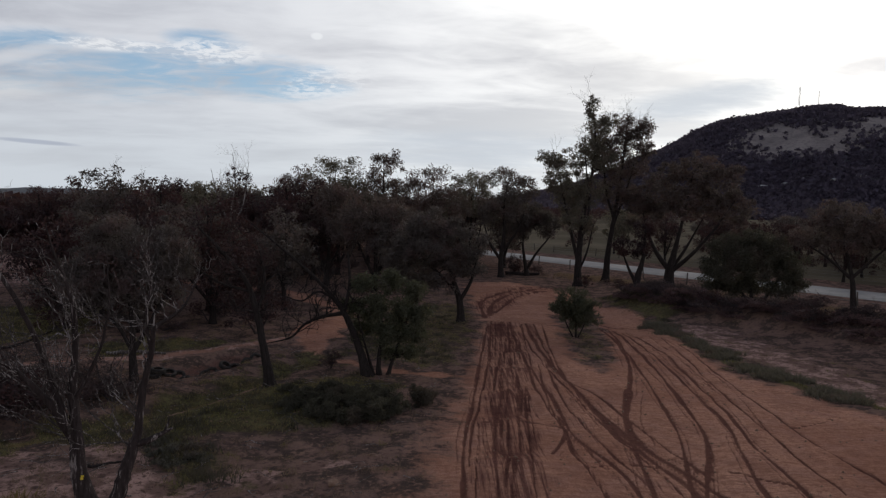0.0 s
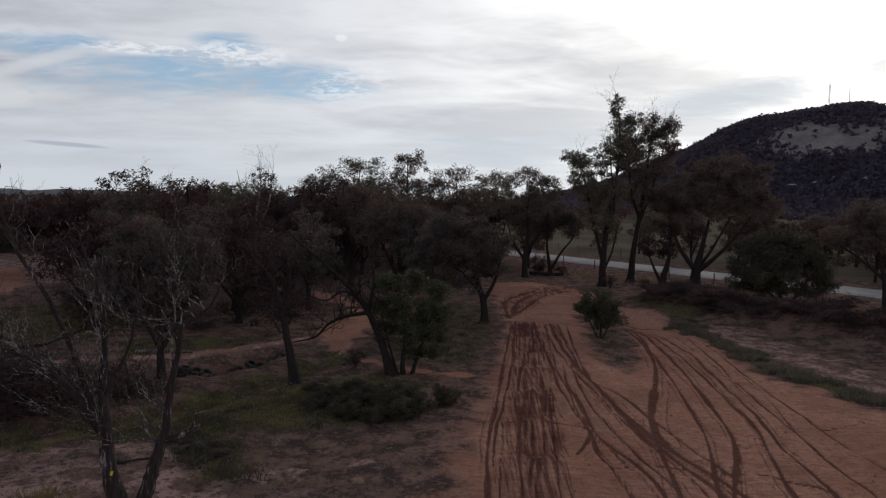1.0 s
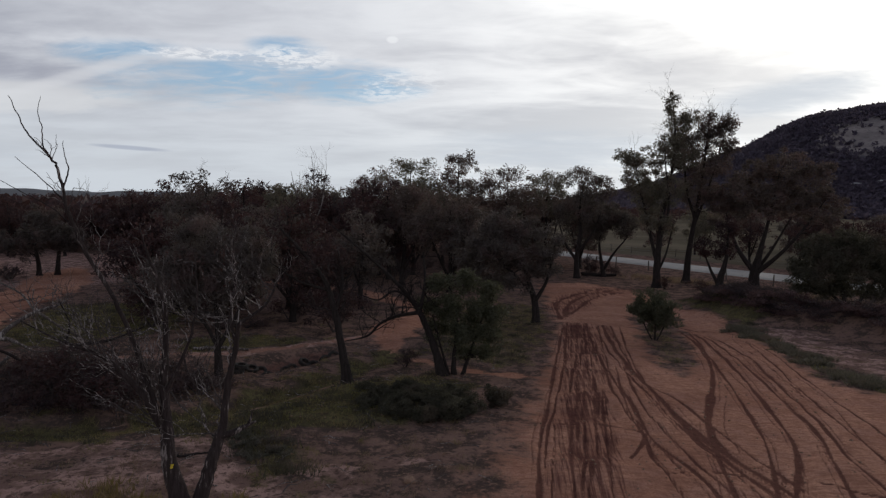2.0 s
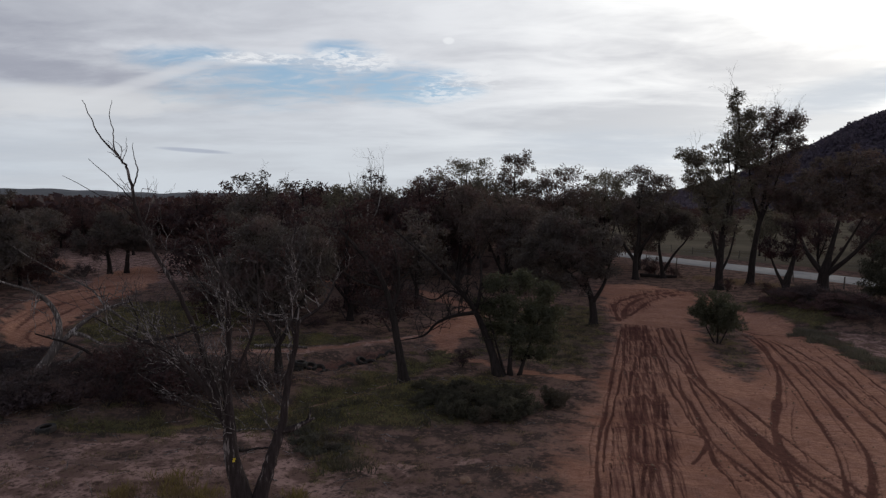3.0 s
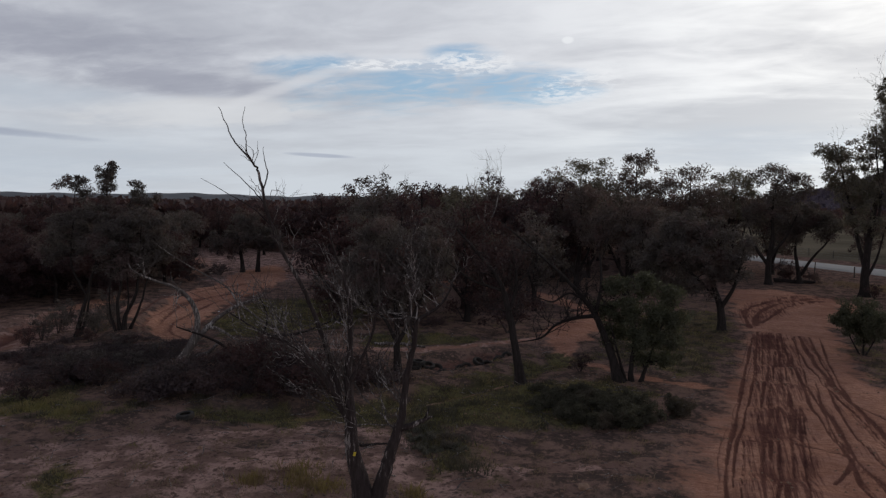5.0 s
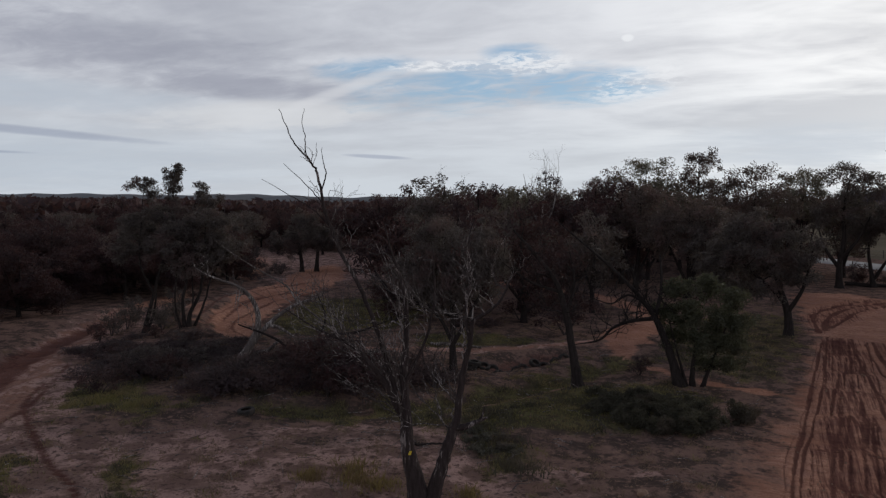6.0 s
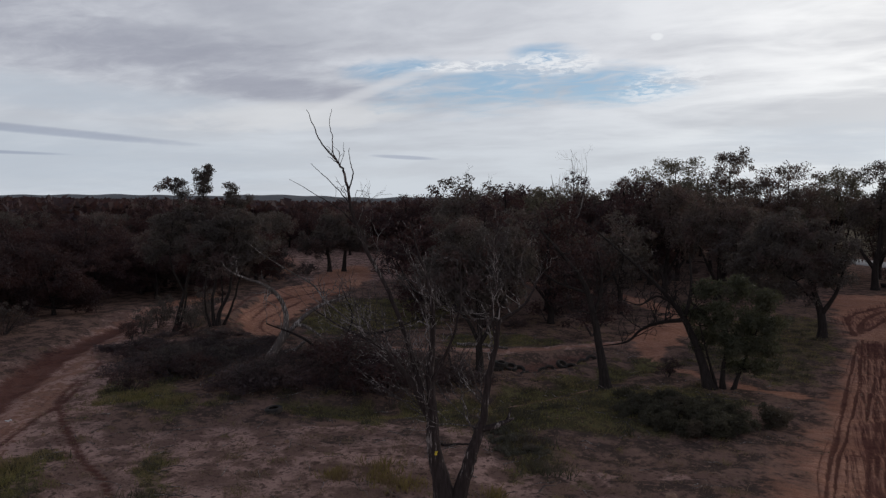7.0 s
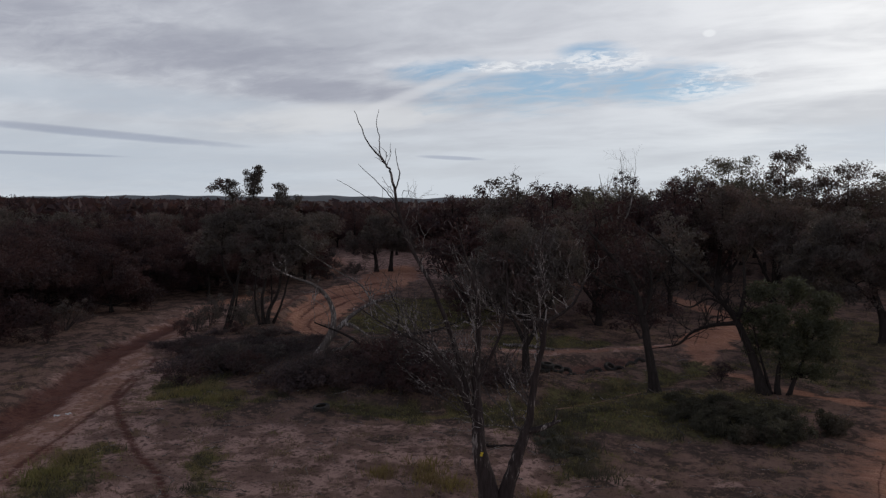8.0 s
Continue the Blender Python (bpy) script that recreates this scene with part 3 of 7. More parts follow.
def ground_marks(x, y, r):
    """How much of each kind of soil lies at every place."""
    rag = 0.35 * wave_noise(x, y, 2.6, 11, 3)
    dirt = ease(np.minimum(inside(x, y, MAIN), -inside(x, y, ISLAND)) + 1.4 * rag, -1.2 - 0.8 * (x < 4), 0.9 + 0.5 * (x < 4))
    edge = np.interp(y, [8, 18, 23, 26.4, 30.6, 36, 45, 60], [0.5, 0.7, 0.9, 1.2, 1.6, 2.1, 3.0, 2.0])
    dirt *= np.where(y < 50, 0.60 + 0.40 * ease(x - edge + rag, -0.9, 0.5), 1.0)
    for line, w in ((SIDE_PATH, 0.30), (RED_PATH, 0.95)):
        d, _, _ = line_distance(x, y, line)
        dirt = np.maximum(dirt, ease(w - d + rag, -0.5, 0.5))
    dirt = np.maximum(dirt, ease(inside(x, y, FAN) + rag, -0.4, 0.5) * 0.95)
    dirt = np.maximum(dirt, ease(inside(x, y, BEND) + rag, -0.5, 0.7) * 0.95)
    dirt = np.maximum(dirt, ease(inside(x, y, FAR_DIRT) + 2 * rag, -1.5, 1.5) * 0.62)
    for outline in ([(-38.6, 40.0), (-37.5, 41.0), (-32.6, 34.9), (-32.0, 33.6)], [(-42.0, 37.5), (-44.8, 42.6), (-45.5, 47.0), (-43.0, 45.0), (-40.0, 39.5)]):
        dirt = np.maximum(dirt, ease(inside(x, y, outline) + rag, -0.6, 0.6) * 0.75)
    pale = ease(inside(x, y, [(-24.5, 13), (-17.5, 20.0), (-11.5, 21.1), (-8.9, 22.0), (-4.5, 20.2), (-1.0, 17), (-2, 4), (-16, 4)]) + 2.5 * rag, -2.0, 2.0) * (0.70 + 0.20 * wave_noise(x + 0.5 * y, 1.3 * y, 5.0, 83, 3))
    d, _, _ = line_distance(x, y, [(17.0, 48), (17.9, 44.6), (18.8, 37.5), (19.3, 31.4), (20, 20)])
    pale = np.maximum(pale, ease(1.7 - d + 2 * rag, -1.0, 1.0) * 0.9)
    d, _, _ = line_distance(x, y, LEVEE)
    pale = np.maximum(pale, ease(0.42 - d + 0.5 * rag, -0.25, 0.25))
    d, _, side = line_distance(x, y, LEFT_TRACK)
    pale = np.maximum(pale, ease(np.where(side > 0, 2.2, 4.0) - d + 2 * rag, -1.5, 1.5) * 0.7)
    pale = np.maximum(pale, ease(1.5 - d + rag, -0.4, 0.4))
    dirt = np.maximum(dirt, 0.44 * ease(1.5 - d + rag, -0.5, 0.5))
    d, _, _ = line_distance(x, y, [(-40, 70), (-60, 84), (-80, 95)])
    pale = np.maximum(pale, ease(9 - d + 2 * rag, -3, 3))
    pale = np.maximum(pale, ease(inside(x, y, [(-58, 77), (-48.5, 78), (-36.5, 60), (-41, 55), (-46, 58)]) + 2 * rag, -1.5, 1.5) * 0.9)
    pale = np.maximum(pale, ease(inside(x, y, [(-26, 52), (-20, 46), (-10, 50), (-9, 58), (-6, 66), (-12, 74), (-30, 72), (-36, 64)]) + 3 * rag, -3, 3) * 0.50)
    for line, w in (([(-15.5, 19.8), (-13.0, 21.2), (-11.3, 22.1), (-10.0, 22.0), (-8.4, 20.4)], 0.55), ([(-7.6, 19.6), (-5.2, 20.4), (-3.4, 21.4), (-1.4, 21.8)], 0.4)):
        d, _, _ = line_distance(x, y, line)
        pale = np.maximum(pale, ease(w - d + rag, -0.5, 0.5) * 0.95)
    grass = np.zeros_like(x)
    d, _, _ = line_distance(x, y, DITCH)
    grass = np.maximum(grass, ease(1.3 - d + 2 * rag, -1.1, 1.1) * 0.8)
    d, _, _ = line_distance(x, y, [(15.1, 47), (15.5, 40.0), (15.9, 36.5), (17.2, 32.1), (18.4, 29.1)])
    grass = np.maximum(grass, ease(0.45 - d + rag, -0.4, 0.4))
    for outline in ([(-19.6, 10.2), (-20.9, 12.7), (-21.6, 14.7), (-19.7, 14.0), (-18.3, 12.3), (-16.4, 8)], [(-24.3, 18.3), (-26.1, 21.0), (-25.2, 22.8), (-22.2, 21.2), (-19.5, 20.4), (-19.9, 18.5), (-21.8, 18.6)],
                    [(-18.4, 15.9), (-17.6, 15.9), (-14.6, 13.2), (-15.6, 13.0)], [(-14.9, 23.2), (-12.3, 24.0), (-10.6, 26.4), (-8.2, 31.3), (-8.2, 30.0), (-9.6, 24.9), (-11.5, 22.6), (-13.9, 21.4)],
                    [(-12, 22.0), (-7.5, 23.5), (-4.4, 24.5), (-1.6, 31), (-4, 32.6), (-8.5, 30.0)],
                    [(15.5, 50), (13.5, 62), (18, 68), (28, 62), (21, 55)],
                    [(-9.6, 22.6), (-8.6, 23.6), (-6.6, 21.4), (-6.0, 19.4), (-7.2, 19.4), (-8.8, 21.4)],
                    [(-18.6, 37.3), (-16.6, 39.9), (-11.6, 39.6), (-10.9, 38.6), (-13.8, 35.6), (-16.4, 33.4)], [(-29.5, 37.5), (-31.3, 42.5), (-33, 48), (-24, 52), (-20, 40), (-25.6, 34.0)]):
        grass = np.maximum(grass, ease(inside(x, y, outline) + 1.6 * rag, -0.9, 0.9) * 0.8)
    grass = np.maximum(grass, ease(inside(x, y, [(7.4, 36.4), (8.0, 46), (10.0, 47), (9.4, 38)]) + 1.6 * rag, -0.9, 0.9) * 0.5)
    grass = np.maximum(grass, ease(inside(x, y, [(0.6, 34.6), (2.4, 46), (2.4, 56), (-2, 58), (-4.5, 50), (-5.2, 38), (-1.5, 34.8)]) + 1.8 * rag, -0.9, 0.9) * 0.56)
    for line, w in ((LEVEE, 0.30), (TRAIL, 0.24)):
        d, _, _ = line_distance(x, y, line, 3.0)
        trodden = ease(w - d + 0.4 * rag, -0.16, 0.16)
        grass = grass * (1 - trodden)
        pale, dirt = np.maximum(pale, trodden), np.maximum(dirt, 0.50 * trodden)
    d, _, side = line_distance(x, y, ROAD_LINE)
    field = ease(d * (side > 0), 8, 14)
    field = np.maximum(field, ease(r, 170, 260))
    wet = np.zeros_like(x)
    near = (r < 90)
    xn, yn = x[near], y[near]
    w = np.zeros_like(xn)
    for k, (line, half) in enumerate(RUTS):  # each one a main groove with lesser ones straying beside it
        d, along, side = line_distance(xn, yn, curve_points(line, 6), 1.2)
        lot = d * side
        h = (half + 0.015) * (1.0 + 0.30 * np.sin(along * 0.8 + half * 90) + 0.12 * np.sin(along * 2.9 + half * 40))
        w = np.maximum(w, (1 - ease(d, h * 0.5, h * 1.4)) * (0.94 + 0.10 * np.sin(along * 0.9 + half * 50)))
        for m in range(3 if half > 0.05 else 1):
            stray = (1.5 + 1.1 * m) * half * (-1) ** (m + k) + 0.05 * np.sin(along * 0.55 + 2.1 * m + k) + 0.02 * np.sin(along * 1.9 + m)
            part_way = ease(np.sin(along * (0.23 + 0.07 * m) + 1.7 * k + m), -0.2, 0.5)
            w = np.maximum(w, (1 - ease(np.abs(lot - stray), 0.012, 0.045 + 0.15 * half)) * 0.66 * part_way * (d < 1.1))
        w = np.maximum(w, 0.20 * (1 - ease(d, half, half * 4 + 0.1)) * (half > 0.05))
    for line, half, length, start in WHOOPS:
        d, along, _ = line_distance(xn, yn, curve_points(line, 5), 0.6)
        h = half * (1.0 + 0.3 * np.sin(along * 0.7 + half * 300) + 0.1 * np.sin(along * 2.3 + half * 170))
        w = np.maximum(w, (1 - ease(d, h * 0.6, h * 1.5)) * ease(along, start, start + min(1.5, length * 0.4)) * (1 - ease(along, start + length * 0.55, start + length)) * (0.86 + 0.14 * np.sin(along * 1.3 + half * 500)))
    for cx, cy, rx, ry in ((2.45, 27.7, 0.62, 1.0), (2.2, 22.9, 0.6, 0.75), (3.7, 44.8, 0.7, 2.2), (5.9, 45.0, 0.35, 2.0)):
        w = np.maximum(w, 0.55 * np.exp(-(((xn - cx) / rx) ** 2 + ((yn - cy) / ry) ** 2) ** 2))
    # furrow: dark soil, with the shade of its gully put into the mask
    d, along, _ = line_distance(xn, yn, FURROW)
    h = (1.15 + 0.22 * wave_noise(xn, yn, 2.4, 21, 3)) * (1 - 0.45 * ease(along, 15, 28))
    w = np.maximum(w, (1 - ease(d, h * 0.25, h * 1.3)) * 0.9 * (1 - 0.7 * ease(along, 26, 31)))
    d, along, side = line_distance(xn, yn, LEFT_TRACK)
    for k in range(7):  # wheel lines beside the furrow
        offset = -1.0 + 0.37 * k + 0.14 * np.sin(along * 0.32 + 2.3 * k)
        w = np.maximum(w, (1 - ease(np.abs(d * side + offset), 0.02, 0.10)) * 0.62 * ease(np.sin(along * 0.31 + k * 1.7), -0.3, 0.5))
    d, along, side = line_distance(xn, yn, BERM)
    across_track = d * side
    for k in range(10):
        offset = -2.4 + 0.52 * k + 0.2 * np.sin(along * 0.27 + 1.9 * k)
        w = np.maximum(w, (1 - ease(np.abs(across_track - offset), 0.05, 0.20)) * (0.70 + 0.18 * np.sin(k * 2.7)) * ease(np.sin(along * 0.17 + k * 2.1), -0.9, -0.1) * (1 - ease(along, 26, 40)))
    wet[near] = w
    wet = np.maximum(wet, 0.58 * ease(inside(x, y, BANK) + rag, -0.2, 0.5))
    churn = np.exp(-(np.where(y < 46, (x - np.interp(y, [8, 19, 28, 35, 46.5], [1.7, 2.1, 2.8, 3.45, 4.4])) / np.interp(y, [8, 20, 46.5], [1.25, 1.2, 1.25]), 9)) ** 4) * 0.95
    d, _, _ = line_distance(x, y, [(4.0, 56), (5.2, 63), (8.6, 69), (12, 71)])
    churn = np.maximum(churn, 0.95 * np.exp(-(d / 1.9) ** 4))
    d, _, _ = line_distance(x, y, [(5.4, 47), (5.2, 35), (5.4, 28), (6.4, 22), (8.5, 16)])
    churn = np.maximum(churn, 0.35 * np.exp(-(d / 1.0) ** 4))
    for cx, cy, rx, ry in ((2.45, 27.7, 0.9, 1.3), (2.2, 22.9, 0.85, 1.0), (3.7, 45.0, 1.0, 2.4), (2.0, 17.5, 1.3, 2.0)):
        churn = churn + 0.45 * np.exp(-(((x - cx) / rx) ** 2 + ((y - cy) / ry) ** 2))
    return dirt, pale, grass, field, wet, churn


def spread(lo, hi, step, far, ratio=1.16):
    """Even steps between lo and hi, then ever longer ones out to far."""
    mid = np.arange(lo, hi + step / 2, step)
    out, s, v = [], step, hi
    while v < far:
        s *= ratio
        v += s
        out.append(v)
    before, s, v = [], step, lo
    while v > -far:
        s *= ratio
        v -= s
        before.append(v)
    return np.concatenate([before[::-1], mid, out])


def build_ground():
    xs = np.unique(np.concatenate([spread(-44, 24, 0.32, 4200, 1.13), np.arange(-1.2, 14.8, 0.06), np.arange(-44, -1.2, 0.19), np.arange(-27, -14, 0.095)]).round(3))
    ys = spread(9.5, 52, 0.17, 4200, 1.05)
    ys = ys[(ys > -4000)]
    ys = np.concatenate([ys[ys < 9][::2], ys[ys >= 9]])
    gx, gy = np.meshgrid(xs, ys)
    x, y = gx.ravel(), gy.ravel()
    r = np.hypot(x, y)
    z = ground_height(x, y)
    dirt, pale, grass, field, wet, churn = ground_marks(x, y, r)
    z -= 0.05 * wet * (r < 80)
    z -= ease(r, 1500, 4200) * 6.0
    nx, ny = len(xs), len(ys)
    i = np.arange(nx * ny).reshape(ny, nx)
    faces = np.stack([i[:-1, :-1], i[:-1, 1:], i[1:, 1:], i[1:, :-1]], -1).reshape(-1, 4)
    me = mesh_of("ground", np.stack([x, y, z], 1), faces, EARTH, True)
    for name, values in (("dirt", dirt), ("pale", pale), ("grass", grass), ("field", field), ("wet", wet), ("churn", churn)):
        a = me.attributes.new(name, "FLOAT", "POINT")
        a.data.foreach_set("value", values.astype(np.float32))
    ob = new("ground", me)
    tagged(ob, "orange dirt and leaf-strewn soil with wheel ruts and grass", "ground", kind="structure")
    return ob


build_ground()

# ---- trees ----
class Wood:
    """Collects tapered, bent tubes into one mesh."""

    def __init__(self, sides=6):
        self.v, self.f, self.sides, self.count = [], [], sides, 0

    def tube(self, pts, radii):
        pts, k = np.asarray(pts, float), self.sides
        tang = np.gradient(pts, axis=0)
        tang /= np.linalg.norm(tang, axis=1, keepdims=True) + 1e-9
        a = np.empty_like(tang)
        side = np.cross(tang[0], (0.0, 1.0, 0.0) if abs(tang[0][1]) < 0.8 else (1.0, 0.0, 0.0))
        for i, t in enumerate(tang):  # carry one side vector along, so that the rings never twist
            side = side - t * (side @ t)
            side /= np.linalg.norm(side) + 1e-9
            a[i] = side
        b = np.cross(tang, a)
        ang = np.arange(k) * 2 * np.pi / k
        ring = pts[:, None] + np.asarray(radii)[:, None, None] * (np.cos(ang)[None, :, None] * a[:, None] + np.sin(ang)[None, :, None] * b[:, None])
        n, base = len(pts), self.count
        self.v.append(ring.reshape(-1, 3))
        i = base + np.arange(n * k).reshape(n, k)
        j = np.roll(i, -1, axis=1)
        self.f.append(np.stack([i[:-1], j[:-1], j[1:], i[1:]], -1).reshape(-1, 4))
        self.count += n * k

    def mesh(self, name, material):
        return mesh_of(name, np.vstack(self.v), np.vstack(self.f), material, True)


def bent(p, q, rng, sag=0.1, wild=0.08, n=5):
    """A crooked way from p to q."""
    p, q = np.asarray(p, float), np.asarray(q, float)
    s = np.linspace(0, 1, n)[:, None]
    length = np.linalg.norm(q - p)
    way = p + (q - p) * s
    way[:, 2] += np.sin(s[:, 0] * np.pi) * sag * length
    way[1:-1] += rng.normal(0, wild * length / 2, (n - 2, 3))
    return way


def leaves(centres, radii, per, length, rng, droop=0.6, width=0.34):
    """Narrow pointed leaves scattered round the clump centres."""
    c = np.repeat(centres, per, axis=0)
    rad = np.repeat(radii, per)[:, None]
    off = rng.normal(0, 1, c.shape)
    off /= np.linalg.norm(off, axis=1, keepdims=True)
    off *= rng.uniform(0.15, 1.0, (len(c), 1)) ** 0.6 * rad
    off[:, 2] *= 0.75
    p = c + off
    d = rng.normal(0, 1, c.shape)
    d[:, 2] -= droop
    d /= np.linalg.norm(d, axis=1, keepdims=True)
    s = np.cross(d, rng.normal(0, 1, c.shape))
    s /= np.linalg.norm(s, axis=1, keepdims=True) + 1e-9
    ln = length * rng.uniform(0.6, 1.35, (len(c), 1))
    tip, wide = p + d * ln, s * ln * width / 2
    v = np.stack([p - wide, p + wide, tip], 1).reshape(-1, 3)
    return v, np.arange(len(v)).reshape(-1, 3)


def fork_twigs(wood, p, way, length, r, depth, rng, up=0.35, tips=None, wild=0.52):
    """Bare wood that keeps forking."""
    way = way / (np.linalg.norm(way) + 1e-9)
    q = p + way * length
    pts = bent(p, q, rng, 0.03, 0.10, 5)
    wood.tube(pts, np.linspace(r, r * 0.55, 5))
    if depth == 0:
        if tips is not None:
            tips.append(q)
        return
    for k in range(rng.integers(2, 4)):
        s = rng.uniform(0.45, 1.0) if k else 1.0
        start = pts[min(4, int(round(s * 4)))]
        turn = way + rng.normal(0, wild, 3) + np.array([0, 0, up * rng.uniform(0, 1)])
        fork_twigs(wood, start, turn, length * rng.uniform(0.55, 0.82), r * 0.58, depth - 1, rng, up, tips, wild)


def across(az):
    """Turns (sideways, up, back) of something seen from the middle of the plan into x, y, z."""
    a = radians(az)
    return lambda u, z, w=0.0: np.array([u * math.cos(a) + w * math.sin(a), -u * math.sin(a) + w * math.cos(a), z])


def tree(name, label, category, base, stems, blobs, leaf, bark, seed, clumps=60, per=90, size=0.22, radius=0.55, bare=0, twig=(0.9, 3), group="", clump_leaf=True, droop=0.6, quiet=(), twig_bark=None, detail=True, low=0.42, lean=(0.0, 0.0), wild=0.52, thin=1.0, high=99.0):
    """stems: lists of (u, z, w, radius); blobs: (u, z, w, half-width, half-height) of the crown. All in metres from the base."""
    rng = np.random.default_rng(seed)
    x, y = base
    turn = across(math.degrees(math.atan2(x, y)))
    thing = empty(name, x, y, float(ground_height(x, y)) - 0.12)
    tagged(thing, label, category, group)
    anchors, first_stem = [], None
    for index, stem in enumerate(stems):
        pts = curve_points([(*turn(u, z, w), r) for u, z, w, r in stem], 5)
        pts[1:, :2] += rng.normal(0, 0.010, (len(pts) - 1, 2)) * min(1.0, pts[-1][2] / 4)
        wood = Wood(8 if detail else 5)
        flare = pts[:, 3].copy()
        if stem[0][1] < 0.05:
            flare *= 1 + 0.55 * np.exp(-pts[:, 2] / 0.35)
        wood.tube(pts[:, :3], flare)
        kind = "trunk" if stem[0][1] < 0.3 else "limb"
        made_stem = child(kind, wood.mesh(kind, bark), first_stem if kind == "limb" and first_stem else thing)
        first_stem = first_stem or made_stem
        if index in quiet:
            continue
        k = len(pts) // 3 if stem[0][1] < 0.05 else 0
        anchors += [(*p[:3], p[3]) for p in pts[k:]]
    anchors = np.asarray(anchors)
    limbs, made = Wood(5 if detail else 3), 0
    centres, radii = [], []
    if blobs:
        area = np.array([b[3] * b[4] for b in blobs], float)
        counts = np.maximum(3, (1.45 * clumps * area / area.sum()).astype(int))
        for (u, z, w, half, tall), n in zip(blobs, counts):
            middle = turn(u, z, w)
            for _ in range(n):
                d = rng.normal(0, 1, 3)
                d /= np.linalg.norm(d)
                k = rng.uniform(0.25, 1.0) ** 0.55 * (rng.uniform(0.8, 1.1) if rng.random() < 0.8 else rng.uniform(1.1, 1.5))
                centres.append(middle + d * k * np.array([half, half, tall]))
                radii.append(radius * rng.uniform(0.65, 1.4) * max(0.5, 1.25 - 0.45 * k))
        centres, radii = np.asarray(centres), np.asarray(radii)
        for c in centres:
            gap = np.linalg.norm(anchors[:, :3] - c, axis=1) + np.maximum(0, anchors[:, 2] - c[2] + 0.2) * 2.5
            a = anchors[np.argmin(gap)]
            way = bent(a[:3], c, rng, -0.06, 0.12, 6)
            if not detail:
                way = way[[0, 2, 4, 5]]
            r0 = min(a[3] * 0.5, 0.02 + 0.016 * np.linalg.norm(c - a[:3]))
            limbs.tube(way, np.linspace(r0, 0.008, len(way)))
            made += 1
            if rng.random() < 0.5:
                anchors = np.vstack([anchors, (*way[-3], r0 * 0.6), (*way[-2], r0 * 0.4)])
        if clump_leaf:
            v, f = leaves(centres, radii, int(per * 1.6), size * 0.82, rng, droop, 0.40)
            tagged(child("crown", mesh_of("crown", v, f, leaf), thing), kind="stuff")
    tips = []
    tall = anchors[(anchors[:, 2] > low * anchors[:, 2].max()) & (anchors[:, 2] < high)]
    for _ in range(bare):
        a = tall[rng.integers(len(tall))]
        way = rng.normal(0, wild * 1.06, 3) + turn(lean[0], 0.75 + lean[1])
        fork_twigs(limbs, a[:3], way, twig[0] * rng.uniform(0.6, 1.2), thin * max(0.014, min(0.034, a[3] * 0.5)), twig[1], rng, 0.35, tips, wild)
        made += 1
    if made:
        tagged(child("bough", limbs.mesh("bough", twig_bark or bark), thing), kind="stuff")
    return thing


def shrub(name, label, base, blobs, leaf, seed, clumps=40, per=120, size=0.13, radius=0.3, category="shrub", group="", bark=None, droop=-0.4):
    """A low bush: a few stems from the ground, leaf clumps on all of it."""
    stems = [[(0, 0, 0, 0.03), (b[0] * 0.5, b[1] * 0.6, b[2] * 0.5, 0.022), (b[0], b[1], b[2], 0.012)] for b in blobs]
    return tree(name, label, category, base, stems, blobs, leaf, bark or BARK_DARK, seed, clumps, per, size, radius, group=group, droop=droop)


def straight(h, lean=0.0, r=0.2, top=0.06):
    return [(0, 0, 0, r), (lean * 0.25, h * 0.3, 0.1, r * 0.8), (lean * 0.65, h * 0.65, -0.1, r * 0.55), (lean, h, 0, top)]


